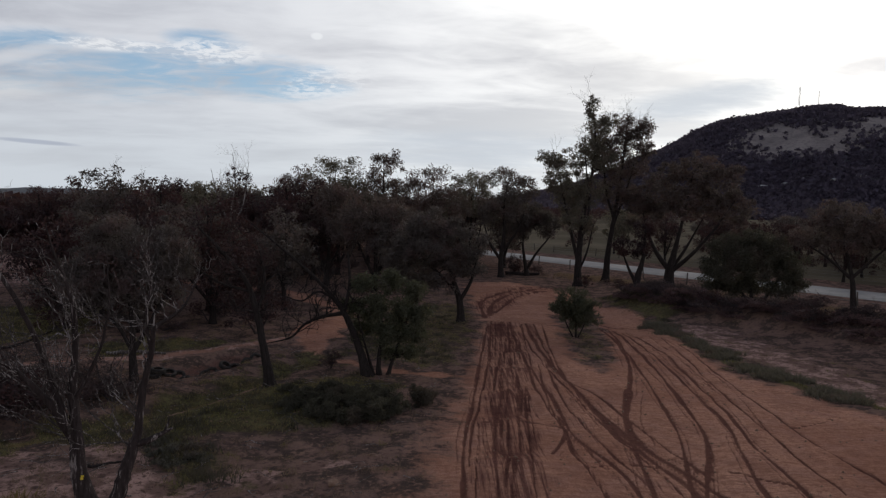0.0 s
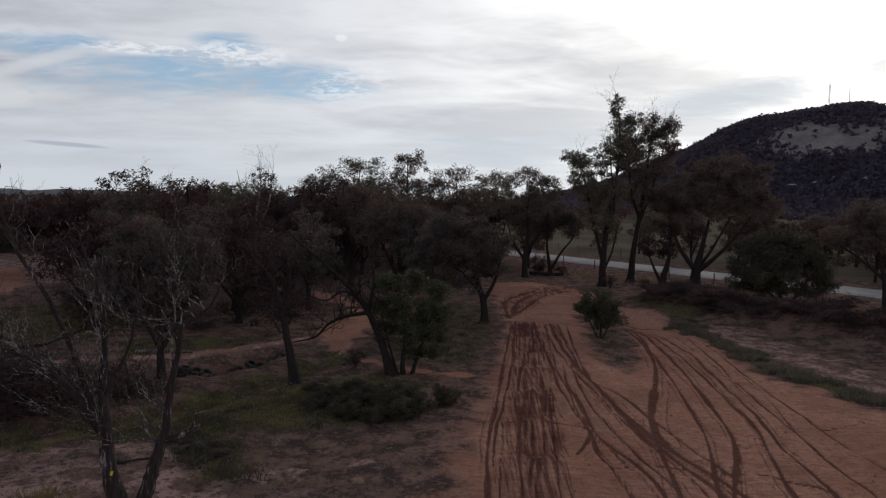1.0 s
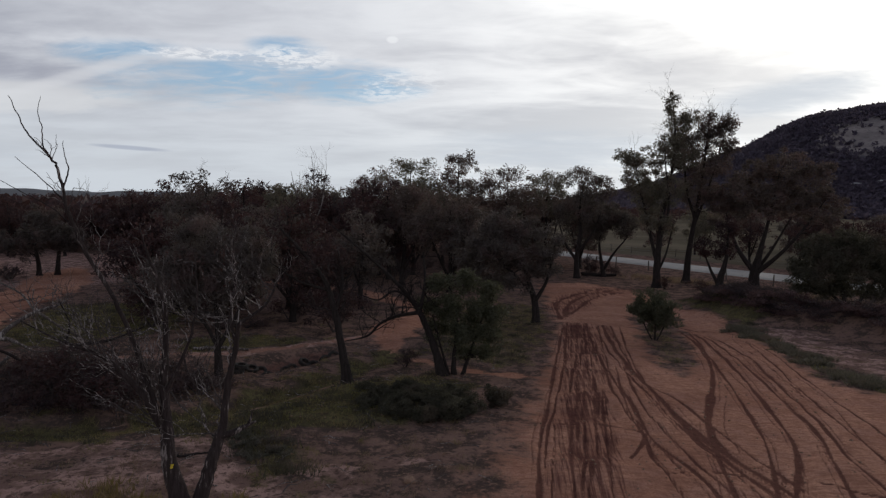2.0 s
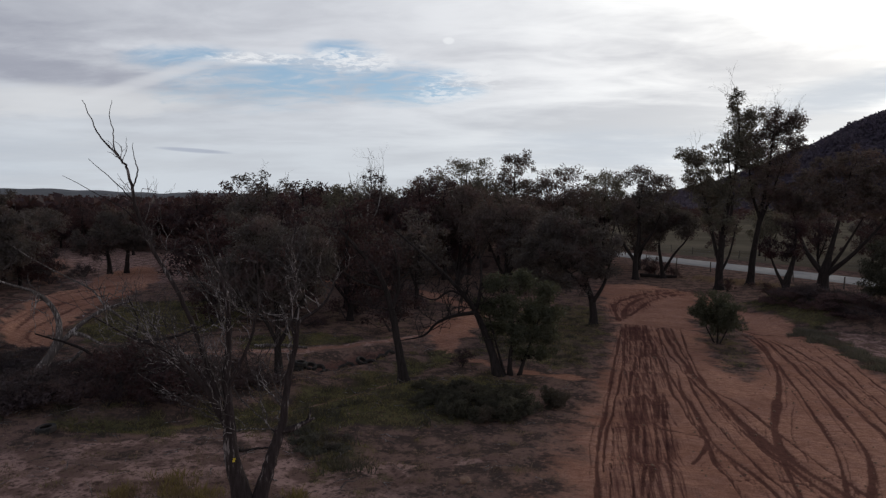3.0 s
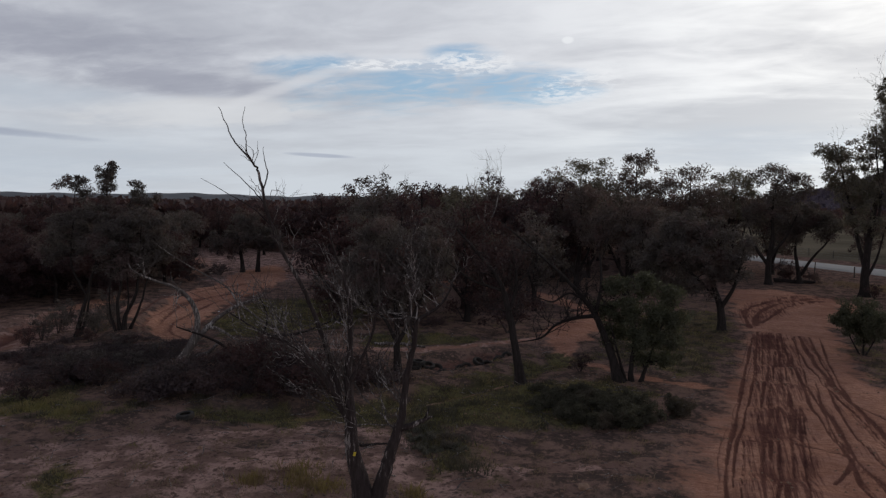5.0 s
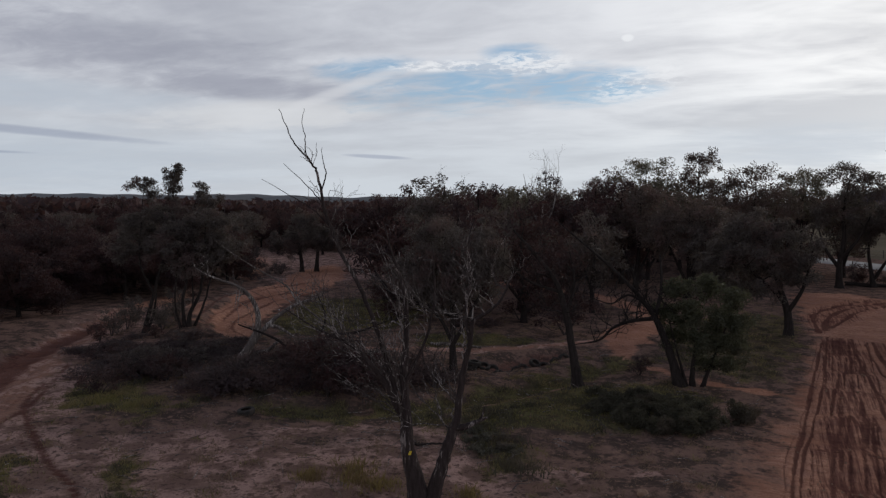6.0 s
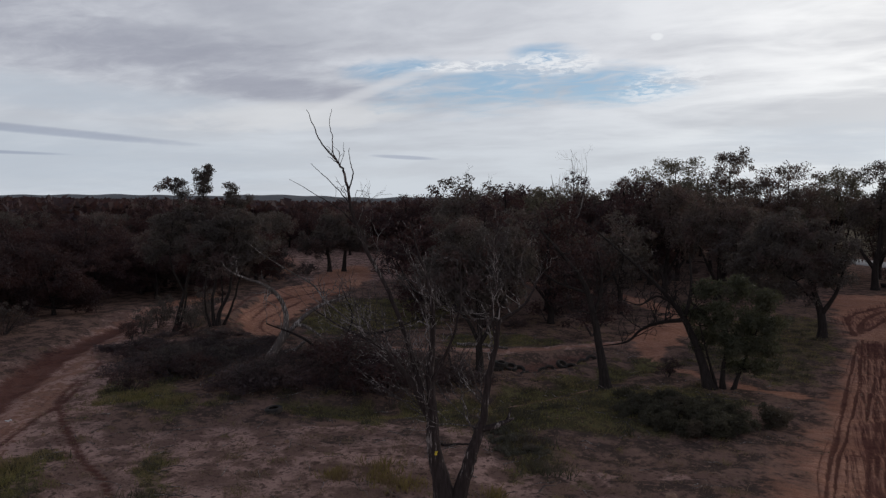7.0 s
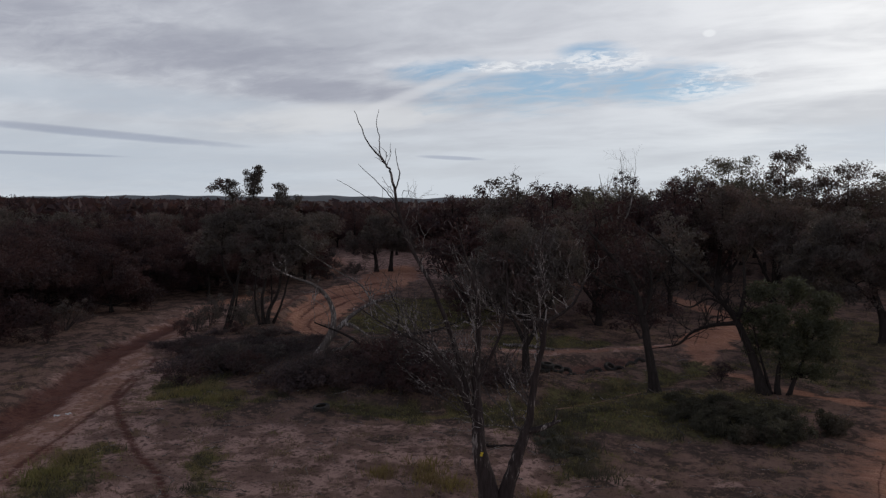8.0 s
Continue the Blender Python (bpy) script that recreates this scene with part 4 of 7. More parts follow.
# the near, half-dead gum with a yellow mark on its bark
NEAR = (-7.9, 16.2)
tag_tree = tree(
    "gum_tree", "half-dead gum tree with bare twigs and peeling bark", "tree", NEAR,
    [[(0, 0, 0, 0.29), (-0.13, 0.84, 0, 0.235), (-0.31, 1.56, 0, 0.195), (-0.37, 2.29, 0, 0.165), (-0.42, 3.0, 0.05, 0.125), (-0.45, 3.88, 0.1, 0.095), (-0.40, 5.0, 0.2, 0.07), (-0.52, 5.87, 0.2, 0.05), (-0.8, 6.7, 0.2, 0.03), (-0.99, 7.45, 0.2, 0.012)],
     [(0.10, 0, 0, 0.23), (0.28, 0.4, 0, 0.20), (0.45, 1.0, 0, 0.175), (0.62, 1.6, 0, 0.155), (0.80, 2.15, 0.05, 0.13), (0.92, 2.6, 0.1, 0.10), (1.04, 3.56, 0.15, 0.085), (1.20, 4.45, 0.1, 0.07), (1.29, 5.0, 0, 0.055), (1.66, 5.25, 0, 0.04), (1.97, 5.55, 0, 0.032), (2.29, 6.3, 0, 0.014)],
     [(-0.43, 2.5, 0, 0.11), (-0.62, 2.85, -0.1, 0.095), (-0.91, 3.46, -0.2, 0.075), (-1.42, 4.14, -0.3, 0.05), (-1.85, 4.49, -0.3, 0.04), (-2.6, 4.8, -0.2, 0.025), (-3.4, 5.3, -0.2, 0.012)],
     [(-0.62, 2.95, 0, 0.085), (-0.88, 3.9, 0.2, 0.07), (-1.22, 4.86, 0.3, 0.06), (-1.63, 5.85, 0.3, 0.052), (-2.2, 6.91, 0.3, 0.046), (-2.51, 7.82, 0.3, 0.040), (-2.67, 8.59, 0.3, 0.032), (-2.82, 8.91, 0.3, 0.026), (-3.25, 9.39, 0.3, 0.018), (-3.42, 9.75, 0.3, 0.013), (-3.65, 10.25, 0.3, 0.007)],
     [(-2.82, 8.91, 0.3, 0.020), (-2.96, 9.19, 0.2, 0.016), (-2.98, 9.57, 0.2, 0.012), (-3.05, 9.92, 0.2, 0.008), (-3.0, 10.27, 0.2, 0.005)],
     [(-2.57, 8.27, 0.3, 0.02), (-2.45, 8.6, 0.1, 0.016), (-2.49, 8.94, 0.0, 0.010), (-2.54, 9.29, 0, 0.005)],
     [(-2.35, 7.33, 0.3, 0.022), (-2.81, 7.79, 0.2, 0.016), (-3.31, 8.09, 0.1, 0.010), (-4.02, 8.5, 0.1, 0.005)],
     [(-2.53, 7.89, 0.3, 0.018), (-2.88, 8.31, 0.2, 0.012), (-3.5, 8.9, 0.1, 0.006)],
     [(0.84, 2.24, 0.05, 0.10), (1.12, 2.30, 0, 0.082), (1.4, 2.42, 0, 0.06), (1.68, 2.54, 0, 0.022)],
     [(1.45, 2.43, 0, 0.035), (1.55, 2.58, 0, 0.03), (1.6, 2.80, 0, 0.012)],
     [(1.20, 4.4, 0.1, 0.05), (1.10, 5.2, 0.1, 0.04), (1.18, 6.05, 0.1, 0.03), (1.14, 7.03, 0.1, 0.02), (1.3, 7.6, 0.1, 0.01)],
     [(-0.43, 3.4, 0, 0.05), (0.1, 4.6, -0.1, 0.035), (0.3, 5.8, -0.2, 0.025), (0.2, 7.0, -0.2, 0.01)]],
    [(-0.6, 6.6, 0.4, 1.6, 1.0), (1.5, 6.4, 0.3, 1.0, 0.9)], LEAF_BROWN, BARK_MIX, 11, clumps=20, per=12, size=0.11, radius=0.5, bare=66, twig=(1.05, 2), wild=0.38, thin=0.62, quiet=(3, 4, 5, 6, 7, 8, 9), twig_bark=BARK_TWIG, low=0.24, high=5.9, lean=(-0.5, 0.0))


def sprig_twigs():
    """Whippy side twigs on the dead top and on the bare outer limbs."""
    rng = np.random.default_rng(19)
    turn = across(math.degrees(math.atan2(*NEAR)))
    wood = Wood(4)
    line = [(-1.63, 5.85), (-2.2, 6.91), (-2.51, 7.82), (-2.82, 8.91), (-3.25, 9.39)]
    for k in range(13):
        s = rng.uniform(0, 3.6)
        i = int(s)
        u, z = (line[i][j] + (line[i + 1][j] - line[i][j]) * (s - i) for j in (0, 1))
        left = rng.random() < 0.65
        way = turn(rng.uniform(-1.0, -0.35) if left else rng.uniform(0.05, 0.4), rng.uniform(0.35, 1.0), rng.normal(0, 0.3))
        fork_twigs(wood, turn(u, z, 0.3), way, rng.uniform(0.35, 0.75) * (1.55 - 0.36 * s), 0.012, 2 if s < 1.6 else 1, rng, 0.4)
    line = [(-0.91, 3.46), (-1.42, 4.14), (-1.85, 4.49), (-2.6, 4.8)]
    for k in range(13):
        s = rng.uniform(0, 2.99)
        i = int(s)
        u, z = (line[i][j] + (line[i + 1][j] - line[i][j]) * (s - i) for j in (0, 1))
        way = turn(rng.uniform(-1.0, 0.1), rng.uniform(0.2, 1.0), rng.normal(0, 0.35))
        fork_twigs(wood, turn(u, z, -0.25), way, rng.uniform(0.6, 1.3), 0.016, 2, rng, 0.3)
    tagged(child("bough", wood.mesh("bough", BARK_TWIG), tag_tree), kind="stuff")


sprig_twigs()


def yellow_mark():
    """A painted tag wrapped on the trunk."""
    turn = across(math.degrees(math.atan2(*NEAR)))
    verts, faces = [], []
    for i in range(6):
        a = radians(-22 + 9 * i)
        for z in (1.735, 1.77, 1.81, 1.84):
            u = -0.235 + 0.19 * math.sin(a) * 0.45 - 0.05 * (z - 1.5) - 0.03
            verts.append(turn(u + (0.012 if z > 1.79 else -0.008), z - 0.1, -0.225 * math.cos(a) - 0.012))
    for i in range(5):
        for j in range(3):
            k = i * 4 + j
            faces.append((k, k + 4, k + 5, k + 1))
    paint = plain_material("yellow_paint", (0.55, 0.38, 0.02), (0.70, 0.52, 0.05), 30.0, 0.6)
    child("painted_mark", mesh_of("painted_mark", verts, faces, paint), tag_tree, "yellow painted mark on the bark")


yellow_mark()

tree("dead_tree", "leaning dead tree with bare brown branches", "tree", (-7.3, 30.6),
     [[(0, 0, 0, 0.24), (-0.25, 1.5, 0, 0.18), (-0.55, 3.0, 0.1, 0.15), (-1.0, 4.5, 0.2, 0.11), (-2.0, 5.8, 0.3, 0.08), (-3.0, 6.9, 0.3, 0.04)],
      [(-0.6, 3.2, 0.1, 0.09), (-0.3, 4.6, 0.3, 0.06), (-0.5, 6.0, 0.4, 0.03)], [(-0.9, 4.2, 0.2, 0.07), (-2.2, 4.6, 0.3, 0.05), (-3.4, 5.4, 0.2, 0.02)]],
     [(-1.5, 5.6, 0.5, 1.6, 1.0)], LEAF_BROWN, BARK_DARK, 12, clumps=20, per=30, size=0.14, radius=0.5, bare=24, twig=(1.0, 3), twig_bark=BARK_DARK)
tree("dead_tree", "leaning dead tree with a long drooping bare limb", "tree", (-3.3, 32.6),
     [[(0, 0, 0, 0.23), (-0.4, 1.4, 0, 0.175), (-1.0, 2.8, 0.1, 0.14), (-1.7, 3.8, 0.2, 0.10), (-3.0, 5.1, 0.3, 0.07), (-4.6, 6.4, 0.4, 0.04), (-5.7, 7.3, 0.4, 0.015)],
      [(-1.2, 3.0, 0.1, 0.10), (-2.1, 2.85, 0, 0.08), (-2.9, 2.5, -0.1, 0.06), (-3.5, 1.9, -0.1, 0.05), (-4.6, 1.6, 0, 0.02)],
      [(-1.6, 3.7, 0.2, 0.07), (-2.3, 4.0, 0, 0.05), (-3.0, 3.6, -0.2, 0.035), (-3.8, 3.8, -0.2, 0.015)],
      [(-1.1, 3.0, 0.1, 0.10), (-0.9, 4.4, 0.3, 0.07), (-1.0, 5.8, 0.4, 0.04)]],
     [], None, BARK_DARK, 13, bare=44, twig=(0.8, 3), low=0.2)
tree("young_gum", "young dense green gum tree with several stems", "tree", (-2.5, 33.0),
     [[(-0.3, 0, 0, 0.12), (-0.3, 1.2, 0, 0.09), (-0.2, 2.6, 0.1, 0.06), (-0.6, 4.4, 0, 0.02)], [(0.1, 0, 0.1, 0.09), (0.5, 1.3, 0.2, 0.06), (1.2, 3.4, 0.3, 0.02)],
      [(-0.5, 0, -0.1, 0.08), (-0.9, 1.4, -0.2, 0.05), (-1.4, 3.2, -0.2, 0.02)]],
     [(-1.1, 4.4, 0, 0.55, 0.4), (0.1, 4.5, 0.2, 0.6, 0.45), (1.2, 4.1, 0, 0.55, 0.45), (-1.6, 3.3, 0.1, 0.45, 0.5), (-0.5, 3.4, -0.2, 0.7, 0.6), (0.7, 3.2, 0.4, 0.7, 0.6), (1.7, 3.0, -0.2, 0.45, 0.5), (1.2, 2.2, -0.3, 0.6, 0.45), (0.1, 2.2, -0.4, 0.7, 0.5), (-1.0, 2.3, 0.3, 0.6, 0.5), (1.0, 1.2, 0, 0.6, 0.35), (0.2, 1.3, 0.4, 0.5, 0.3)],
     LEAF_FRESH, BARK_DARK, 14, clumps=120, per=66, size=0.19, radius=0.40)
tree("gum_tree", "broad dark green gum tree with a short trunk", "tree", (1.4, 47.3),
     [[(0, 0, 0, 0.26), (-0.1, 1.5, 0, 0.22), (-0.6, 3.0, 0.2, 0.16), (-1.2, 5.0, 0.3, 0.08), (-1.6, 7.0, 0.2, 0.03)], [(-0.1, 1.6, 0, 0.15), (0.6, 3.0, -0.2, 0.1), (1.0, 4.8, -0.3, 0.04)],
      [(-0.3, 2.2, 0.1, 0.14), (-2.0, 3.8, -0.2, 0.09), (-3.2, 5.0, -0.2, 0.04)]],
     [(-2.2, 6.8, 0.3, 1.5, 0.9), (-0.8, 6.2, 0.4, 1.4, 1.0), (-3.6, 5.8, 0, 1.3, 1.1), (0.6, 5.4, -0.2, 1.1, 1.0), (-2.2, 5.0, -0.6, 1.6, 1.2), (-4.3, 4.4, 0.2, 1.2, 1.2), (0.5, 4.0, 0, 0.9, 0.8), (-0.9, 4.2, 0.4, 1.3, 0.9), (-3.2, 3.4, 0.3, 1.3, 0.9), (-4.6, 3.0, 0, 0.9, 0.8), (-1.4, 2.9, -0.4, 0.9, 0.6)],
     LEAF_DARK, BARK_DARK, 15, clumps=210, per=70, size=0.22, radius=0.52)

# the clump of gums beyond the straight
for k, (x, y, tops) in enumerate([(-16.5, 80.0, [(0, 9.7, 0, 2.8, 2.0), (-1.8, 7.0, 0, 2.8, 2.0), (1.6, 6.8, 0, 2.4, 2.1)]), (-11.4, 78.0, [(-0.4, 10.6, 0, 3.0, 2.5), (1.8, 8.4, 0.5, 2.6, 2.7), (-2.2, 7.5, 0, 2.4, 2.2)]),
                                  (-7.0, 81.0, [(0.2, 11.9, 0, 2.6, 2.6), (2.0, 9.5, 0, 2.8, 2.5), (-2.0, 8.8, 0, 2.6, 2.7), (0.4, 6.6, 0, 3.0, 2.0)]), (-1.2, 82.0, [(0, 10.1, 0, 2.8, 2.5), (2.2, 8.4, 0.4, 2.4, 2.2), (-2.4, 8.1, 0, 2.4, 2.5), (0, 5.7, 0, 2.8, 1.8)]),
                                  (3.4, 92.0, [(0.3, 10.6, 0, 2.6, 2.2), (-1.8, 8.1, 0, 2.4, 2.2), (1.9, 7.7, 0, 2.2, 2.0)]), (-6.0, 64.0, [(0, 7.3, 0, 2.6, 1.8), (1.8, 5.5, 0, 2.2, 1.8), (-1.9, 5.5, 0, 2.2, 1.8)]),
                                  (-11.0, 68.0, [(0.3, 8.1, 0, 2.4, 1.9), (-1.6, 6.2, 0, 2.4, 1.9), (1.8, 5.9, 0, 2.1, 1.7)])]):
    top = max(b[1] for b in tops)
    tree("gum_tree", "dark green gum tree in a dense clump", "tree", (x, y),
         [[(0, 0, 0, 0.26), (0.1, 2.0, 0, 0.2), (tops[0][0], top * 0.62, 0, 0.13), (tops[0][0], top + 0.8, 0, 0.03)], [(0, 1.0, 0, 0.15), (tops[1][0] * 0.6, 3.4, 0.3, 0.11), (tops[1][0], tops[1][1], 0.3, 0.04)],
          [(0, 1.2, 0, 0.14), (tops[2][0] * 0.6, 3.6, -0.3, 0.1), (tops[2][0], tops[2][1], -0.3, 0.04)]],
         tops, (LEAF_OLIVE, LEAF_GREEN, LEAF_OLIVE)[k % 3], BARK_DARK, 20 + k, clumps=110, per=48, size=0.32, radius=0.84, group="gum clump beyond the straight")

# gums along the road
tree("gum_tree", "dark gum tree with an open umbrella crown by the road", "tree", (6.8, 80.6),
     [[(0, 0, 0, 0.34), (-0.1, 2.4, 0, 0.27), (0.2, 5.0, 0, 0.2), (0.1, 8.0, 0, 0.1), (0.4, 11.0, 0, 0.03)], [(0, 2.0, 0, 0.2), (-1.4, 4.0, 0.3, 0.14), (-2.2, 6.5, 0.3, 0.05)], [(0, 3.0, 0, 0.18), (1.5, 5.2, -0.3, 0.12), (2.6, 8.0, -0.2, 0.04)]],
     [(0.2, 11.2, 0, 2.2, 1.2), (2.2, 10.2, 0, 2.0, 1.5), (0.4, 9.0, 0, 2.2, 1.3), (-1.8, 7.4, 0, 1.8, 1.6), (0.6, 7.4, 0, 2.0, 1.2)], LEAF_DARK, BARK_DARK, 31, clumps=80, per=56, size=0.30, radius=0.78, bare=5, twig=(1.2, 2), group="gums along the road")
tree("gum_tree", "low dark gum tree forked near the ground by the road", "tree", (10.0, 82.7),
     [[(0, 0, 0, 0.28), (-0.3, 1.8, 0, 0.2), (-0.6, 4.0, 0, 0.12), (-0.3, 7.6, 0, 0.04)], [(0, 1.0, 0, 0.18), (1.0, 2.8, 0, 0.13), (2.2, 4.4, 0, 0.08), (3.2, 6.0, 0, 0.03)]],
     [(0.2, 7.0, 0, 2.4, 1.7), (2.2, 6.2, 0, 1.8, 1.5), (-1.0, 5.4, 0, 1.5, 1.2)], LEAF_DARK, BARK_DARK, 32, clumps=90, per=56, size=0.30, radius=0.78, group="gums along the road")
tree("gum_tree", "tall gum tree with a ragged open crown", "tree", (14.2, 73.8),
     [[(0, 0, 0, 0.42), (0.0, 3.0, 0, 0.33), (0.3, 7.0, 0, 0.24), (1.0, 11.5, 0, 0.14), (1.2, 16.0, 0, 0.07), (0.6, 20.0, 0, 0.015)], [(0, 2.4, 0, 0.22), (-0.8, 5.5, 0.3, 0.16), (-1.8, 9.5, 0.3, 0.09), (-2.6, 13.0, 0.3, 0.03)],
      [(0.2, 5.0, 0, 0.18), (0.9, 8.5, -0.4, 0.12), (0.4, 12.5, -0.5, 0.06), (0.3, 14.6, -0.5, 0.02)], [(0.0, 1.6, 0, 0.16), (0.8, 3.6, 0, 0.1), (1.4, 6.6, 0, 0.05)]],
     [(0.7, 18.2, 0, 0.8, 1.2), (1.4, 16.4, 0, 1.3, 1.3), (2.5, 17.0, 0.2, 0.8, 0.9), (0.4, 14.2, -0.3, 1.7, 1.4), (1.8, 13.2, 0.3, 1.9, 1.5), (-1.6, 12.4, 0.3, 1.7, 1.6), (-3.2, 13.2, 0.3, 1.5, 0.9), (-2.6, 10.8, 0.3, 1.5, 1.2), (-1.2, 9.6, 0.2, 1.9, 1.6), (0.6, 10.0, 0, 1.8, 1.6), (0.0, 7.2, 0, 2.0, 1.4)],
     LEAF_GREEN, BARK_DARK, 33, clumps=300, per=40, size=0.27, radius=0.6, low=0.66, bare=30, twig=(1.4, 2), group="gums along the road")
tree("gum_tree", "tall gum tree with a ragged open crown", "tree", (17.9, 77.4),
     [[(0, 0, 0, 0.40), (0.2, 3.5, 0, 0.3), (0.8, 8.0, 0, 0.2), (1.3, 12.5, 0, 0.12), (1.6, 16.2, 0, 0.05), (1.9, 18.6, 0, 0.012)], [(0.5, 6.0, 0, 0.18), (1.8, 10.0, 0.3, 0.11), (2.8, 14.0, 0.4, 0.06), (3.6, 17.4, 0.4, 0.015)],
      [(0.6, 7.0, 0, 0.16), (-0.4, 10.5, -0.4, 0.1), (-0.6, 14.5, -0.4, 0.04)]],
     [(1.5, 17.0, 0, 1.0, 1.3), (0.5, 14.8, 0, 1.6, 1.4), (3.4, 17.0, 0.3, 1.0, 1.2), (2.5, 15.2, 0.3, 1.5, 1.4), (-1.2, 15.6, 0, 0.9, 1.2), (3.8, 14.6, 0.3, 0.9, 1.0), (-0.5, 13.0, -0.3, 1.4, 1.7), (2.2, 12.4, 0, 2.0, 1.6), (0.6, 9.8, 0, 2.2, 1.7), (2.8, 9.0, 0, 1.6, 1.4)],
     LEAF_OLIVE, BARK_DARK, 34, clumps=300, per=40, size=0.27, radius=0.6, low=0.66, bare=30, twig=(1.3, 2), group="gums along the road")
tree("gum_tree", "small broken gum tree with sparse leaves", "tree", (18.4, 66.8),
     [[(0, 0, 0, 0.40), (0.1, 1.8, 0, 0.32), (0.5, 3.6, 0, 0.18), (0.6, 6.4, 0, 0.07)], [(-0.1, 1.2, 0, 0.18), (-0.9, 2.8, 0, 0.11), (-1.6, 4.6, 0, 0.04)]],
     [(0.5, 6.0, 0, 1.0, 1.4), (-1.3, 4.6, 0, 0.9, 0.9), (0.4, 4.2, 0, 1.0, 0.8)], LEAF_BROWN, BARK_DARK, 35, clumps=40, per=46, size=0.28, radius=0.5, bare=4, twig=(0.9, 2), group="gums along the road")
tree("gum_tree", "wide spreading brownish gum tree on a stout trunk", "tree", (24.4, 76.2),
     [[(0, 0, 0, 0.60), (0.1, 1.8, 0, 0.5), (0.6, 4.4, 0, 0.26), (1.4, 8.4, 0, 0.12), (2.0, 12.4, 0, 0.03)], [(0, 1.8, 0, 0.30), (-1.8, 4.4, 0.4, 0.2), (-3.0, 8.0, 0.4, 0.06)], [(0.1, 1.6, 0, 0.30), (2.2, 3.6, -0.3, 0.2), (4.4, 6.4, -0.3, 0.12), (6.2, 9.4, -0.3, 0.03)],
      [(0.1, 1.9, 0, 0.22), (1.4, 3.8, 0.5, 0.16), (3.2, 7.4, 0.8, 0.06)]],
     [(2.0, 12.4, 0, 3.0, 1.8), (-1.4, 10.0, 0, 2.6, 2.2), (5.0, 11.0, 0, 2.4, 2.2), (1.6, 9.2, 0, 3.4, 1.8), (-2.8, 7.4, 0, 1.8, 1.8), (6.2, 8.6, 0, 2.0, 2.0)], LEAF_OLIVE, BARK_DARK, 36, clumps=210, per=52, size=0.36, radius=0.7, group="gums along the road")
tree("wattle_tree", "dense dark rounded wattle tree with low branches", "tree", (26.5, 59.8),
     [[(0, 0, 0, 0.2), (-0.3, 1.2, 0, 0.16), (-0.8, 3.4, 0, 0.08), (-0.9, 5.4, 0, 0.03)], [(0.2, 0, 0.2, 0.18), (1.0, 1.3, 0, 0.13), (2.2, 3.4, 0, 0.05)], [(-0.1, 0.4, 0, 0.14), (-1.6, 1.8, 0, 0.1), (-2.8, 3.2, 0, 0.04)]],
     [(-1.0, 5.9, 0, 1.6, 0.7), (0.6, 5.5, 0.4, 1.5, 0.8), (-2.4, 5.0, 0, 1.4, 0.9), (1.9, 4.8, 0, 1.2, 0.9), (-0.6, 4.4, -0.6, 1.9, 1.1), (-3.3, 3.5, 0.2, 1.2, 1.0), (2.5, 3.5, 0, 1.2, 1.0), (0.8, 3.3, -0.8, 1.7, 1.0), (-1.6, 3.0, -0.7, 1.6, 1.0), (-3.6, 2.2, 0, 1.0, 0.8), (2.9, 2.3, 0.2, 0.9, 0.8), (1.6, 1.9, -0.4, 1.2, 0.7), (-0.4, 2.0, 0.3, 1.5, 0.7), (-2.4, 1.6, 0.3, 1.1, 0.6)],
     LEAF_SHRUB, BARK_DARK, 37, clumps=250, per=76, size=0.24, radius=0.62)
tree("gum_tree", "single-stemmed gum tree with a flat layered crown", "tree", (32.8, 56.2),
     [[(0, 0, 0, 0.26), (-0.1, 2.0, 0, 0.22), (-0.3, 3.4, 0, 0.17), (-0.9, 6.0, 0, 0.08), (-1.0, 8.4, 0, 0.03)], [(-0.2, 3.0, 0, 0.15), (-2.0, 4.6, 0, 0.1), (-3.8, 5.8, 0, 0.04)], [(-0.2, 3.2, 0, 0.14), (1.2, 4.8, 0, 0.1), (2.6, 6.4, 0, 0.03)]],
     [(-0.9, 8.0, 0, 2.6, 1.2), (-3.4, 6.4, 0, 1.8, 1.0), (1.6, 7.0, 0, 2.2, 1.3), (-0.6, 6.0, 0, 2.2, 0.9), (3.4, 6.8, 0, 1.6, 1.1)], LEAF_OLIVE, BARK_DARK, 38, clumps=130, per=60, size=0.28, radius=0.6)
tree("wattle_bush", "small rounded green wattle on the dirt island", "shrub", (8.4, 43.6),
     [[(0, 0, 0, 0.05), (0, 1.0, 0, 0.04), (-0.2, 2.8, 0, 0.012)], [(0.1, 0, 0, 0.04), (0.6, 1.2, 0, 0.03), (0.9, 2.2, 0, 0.01)], [(-0.1, 0, 0, 0.04), (-0.7, 1.2, 0, 0.03), (-1.0, 2.3, 0, 0.01)]],
     [(-0.2, 2.4, 0, 1.2, 0.8), (-0.8, 1.8, 0, 0.8, 0.6), (0.7, 1.6, 0, 0.9, 0.7), (0, 1.3, 0, 1.2, 0.6)], LEAF_FRESH, BARK_DARK, 39, clumps=90, per=90, size=0.15, radius=0.36)

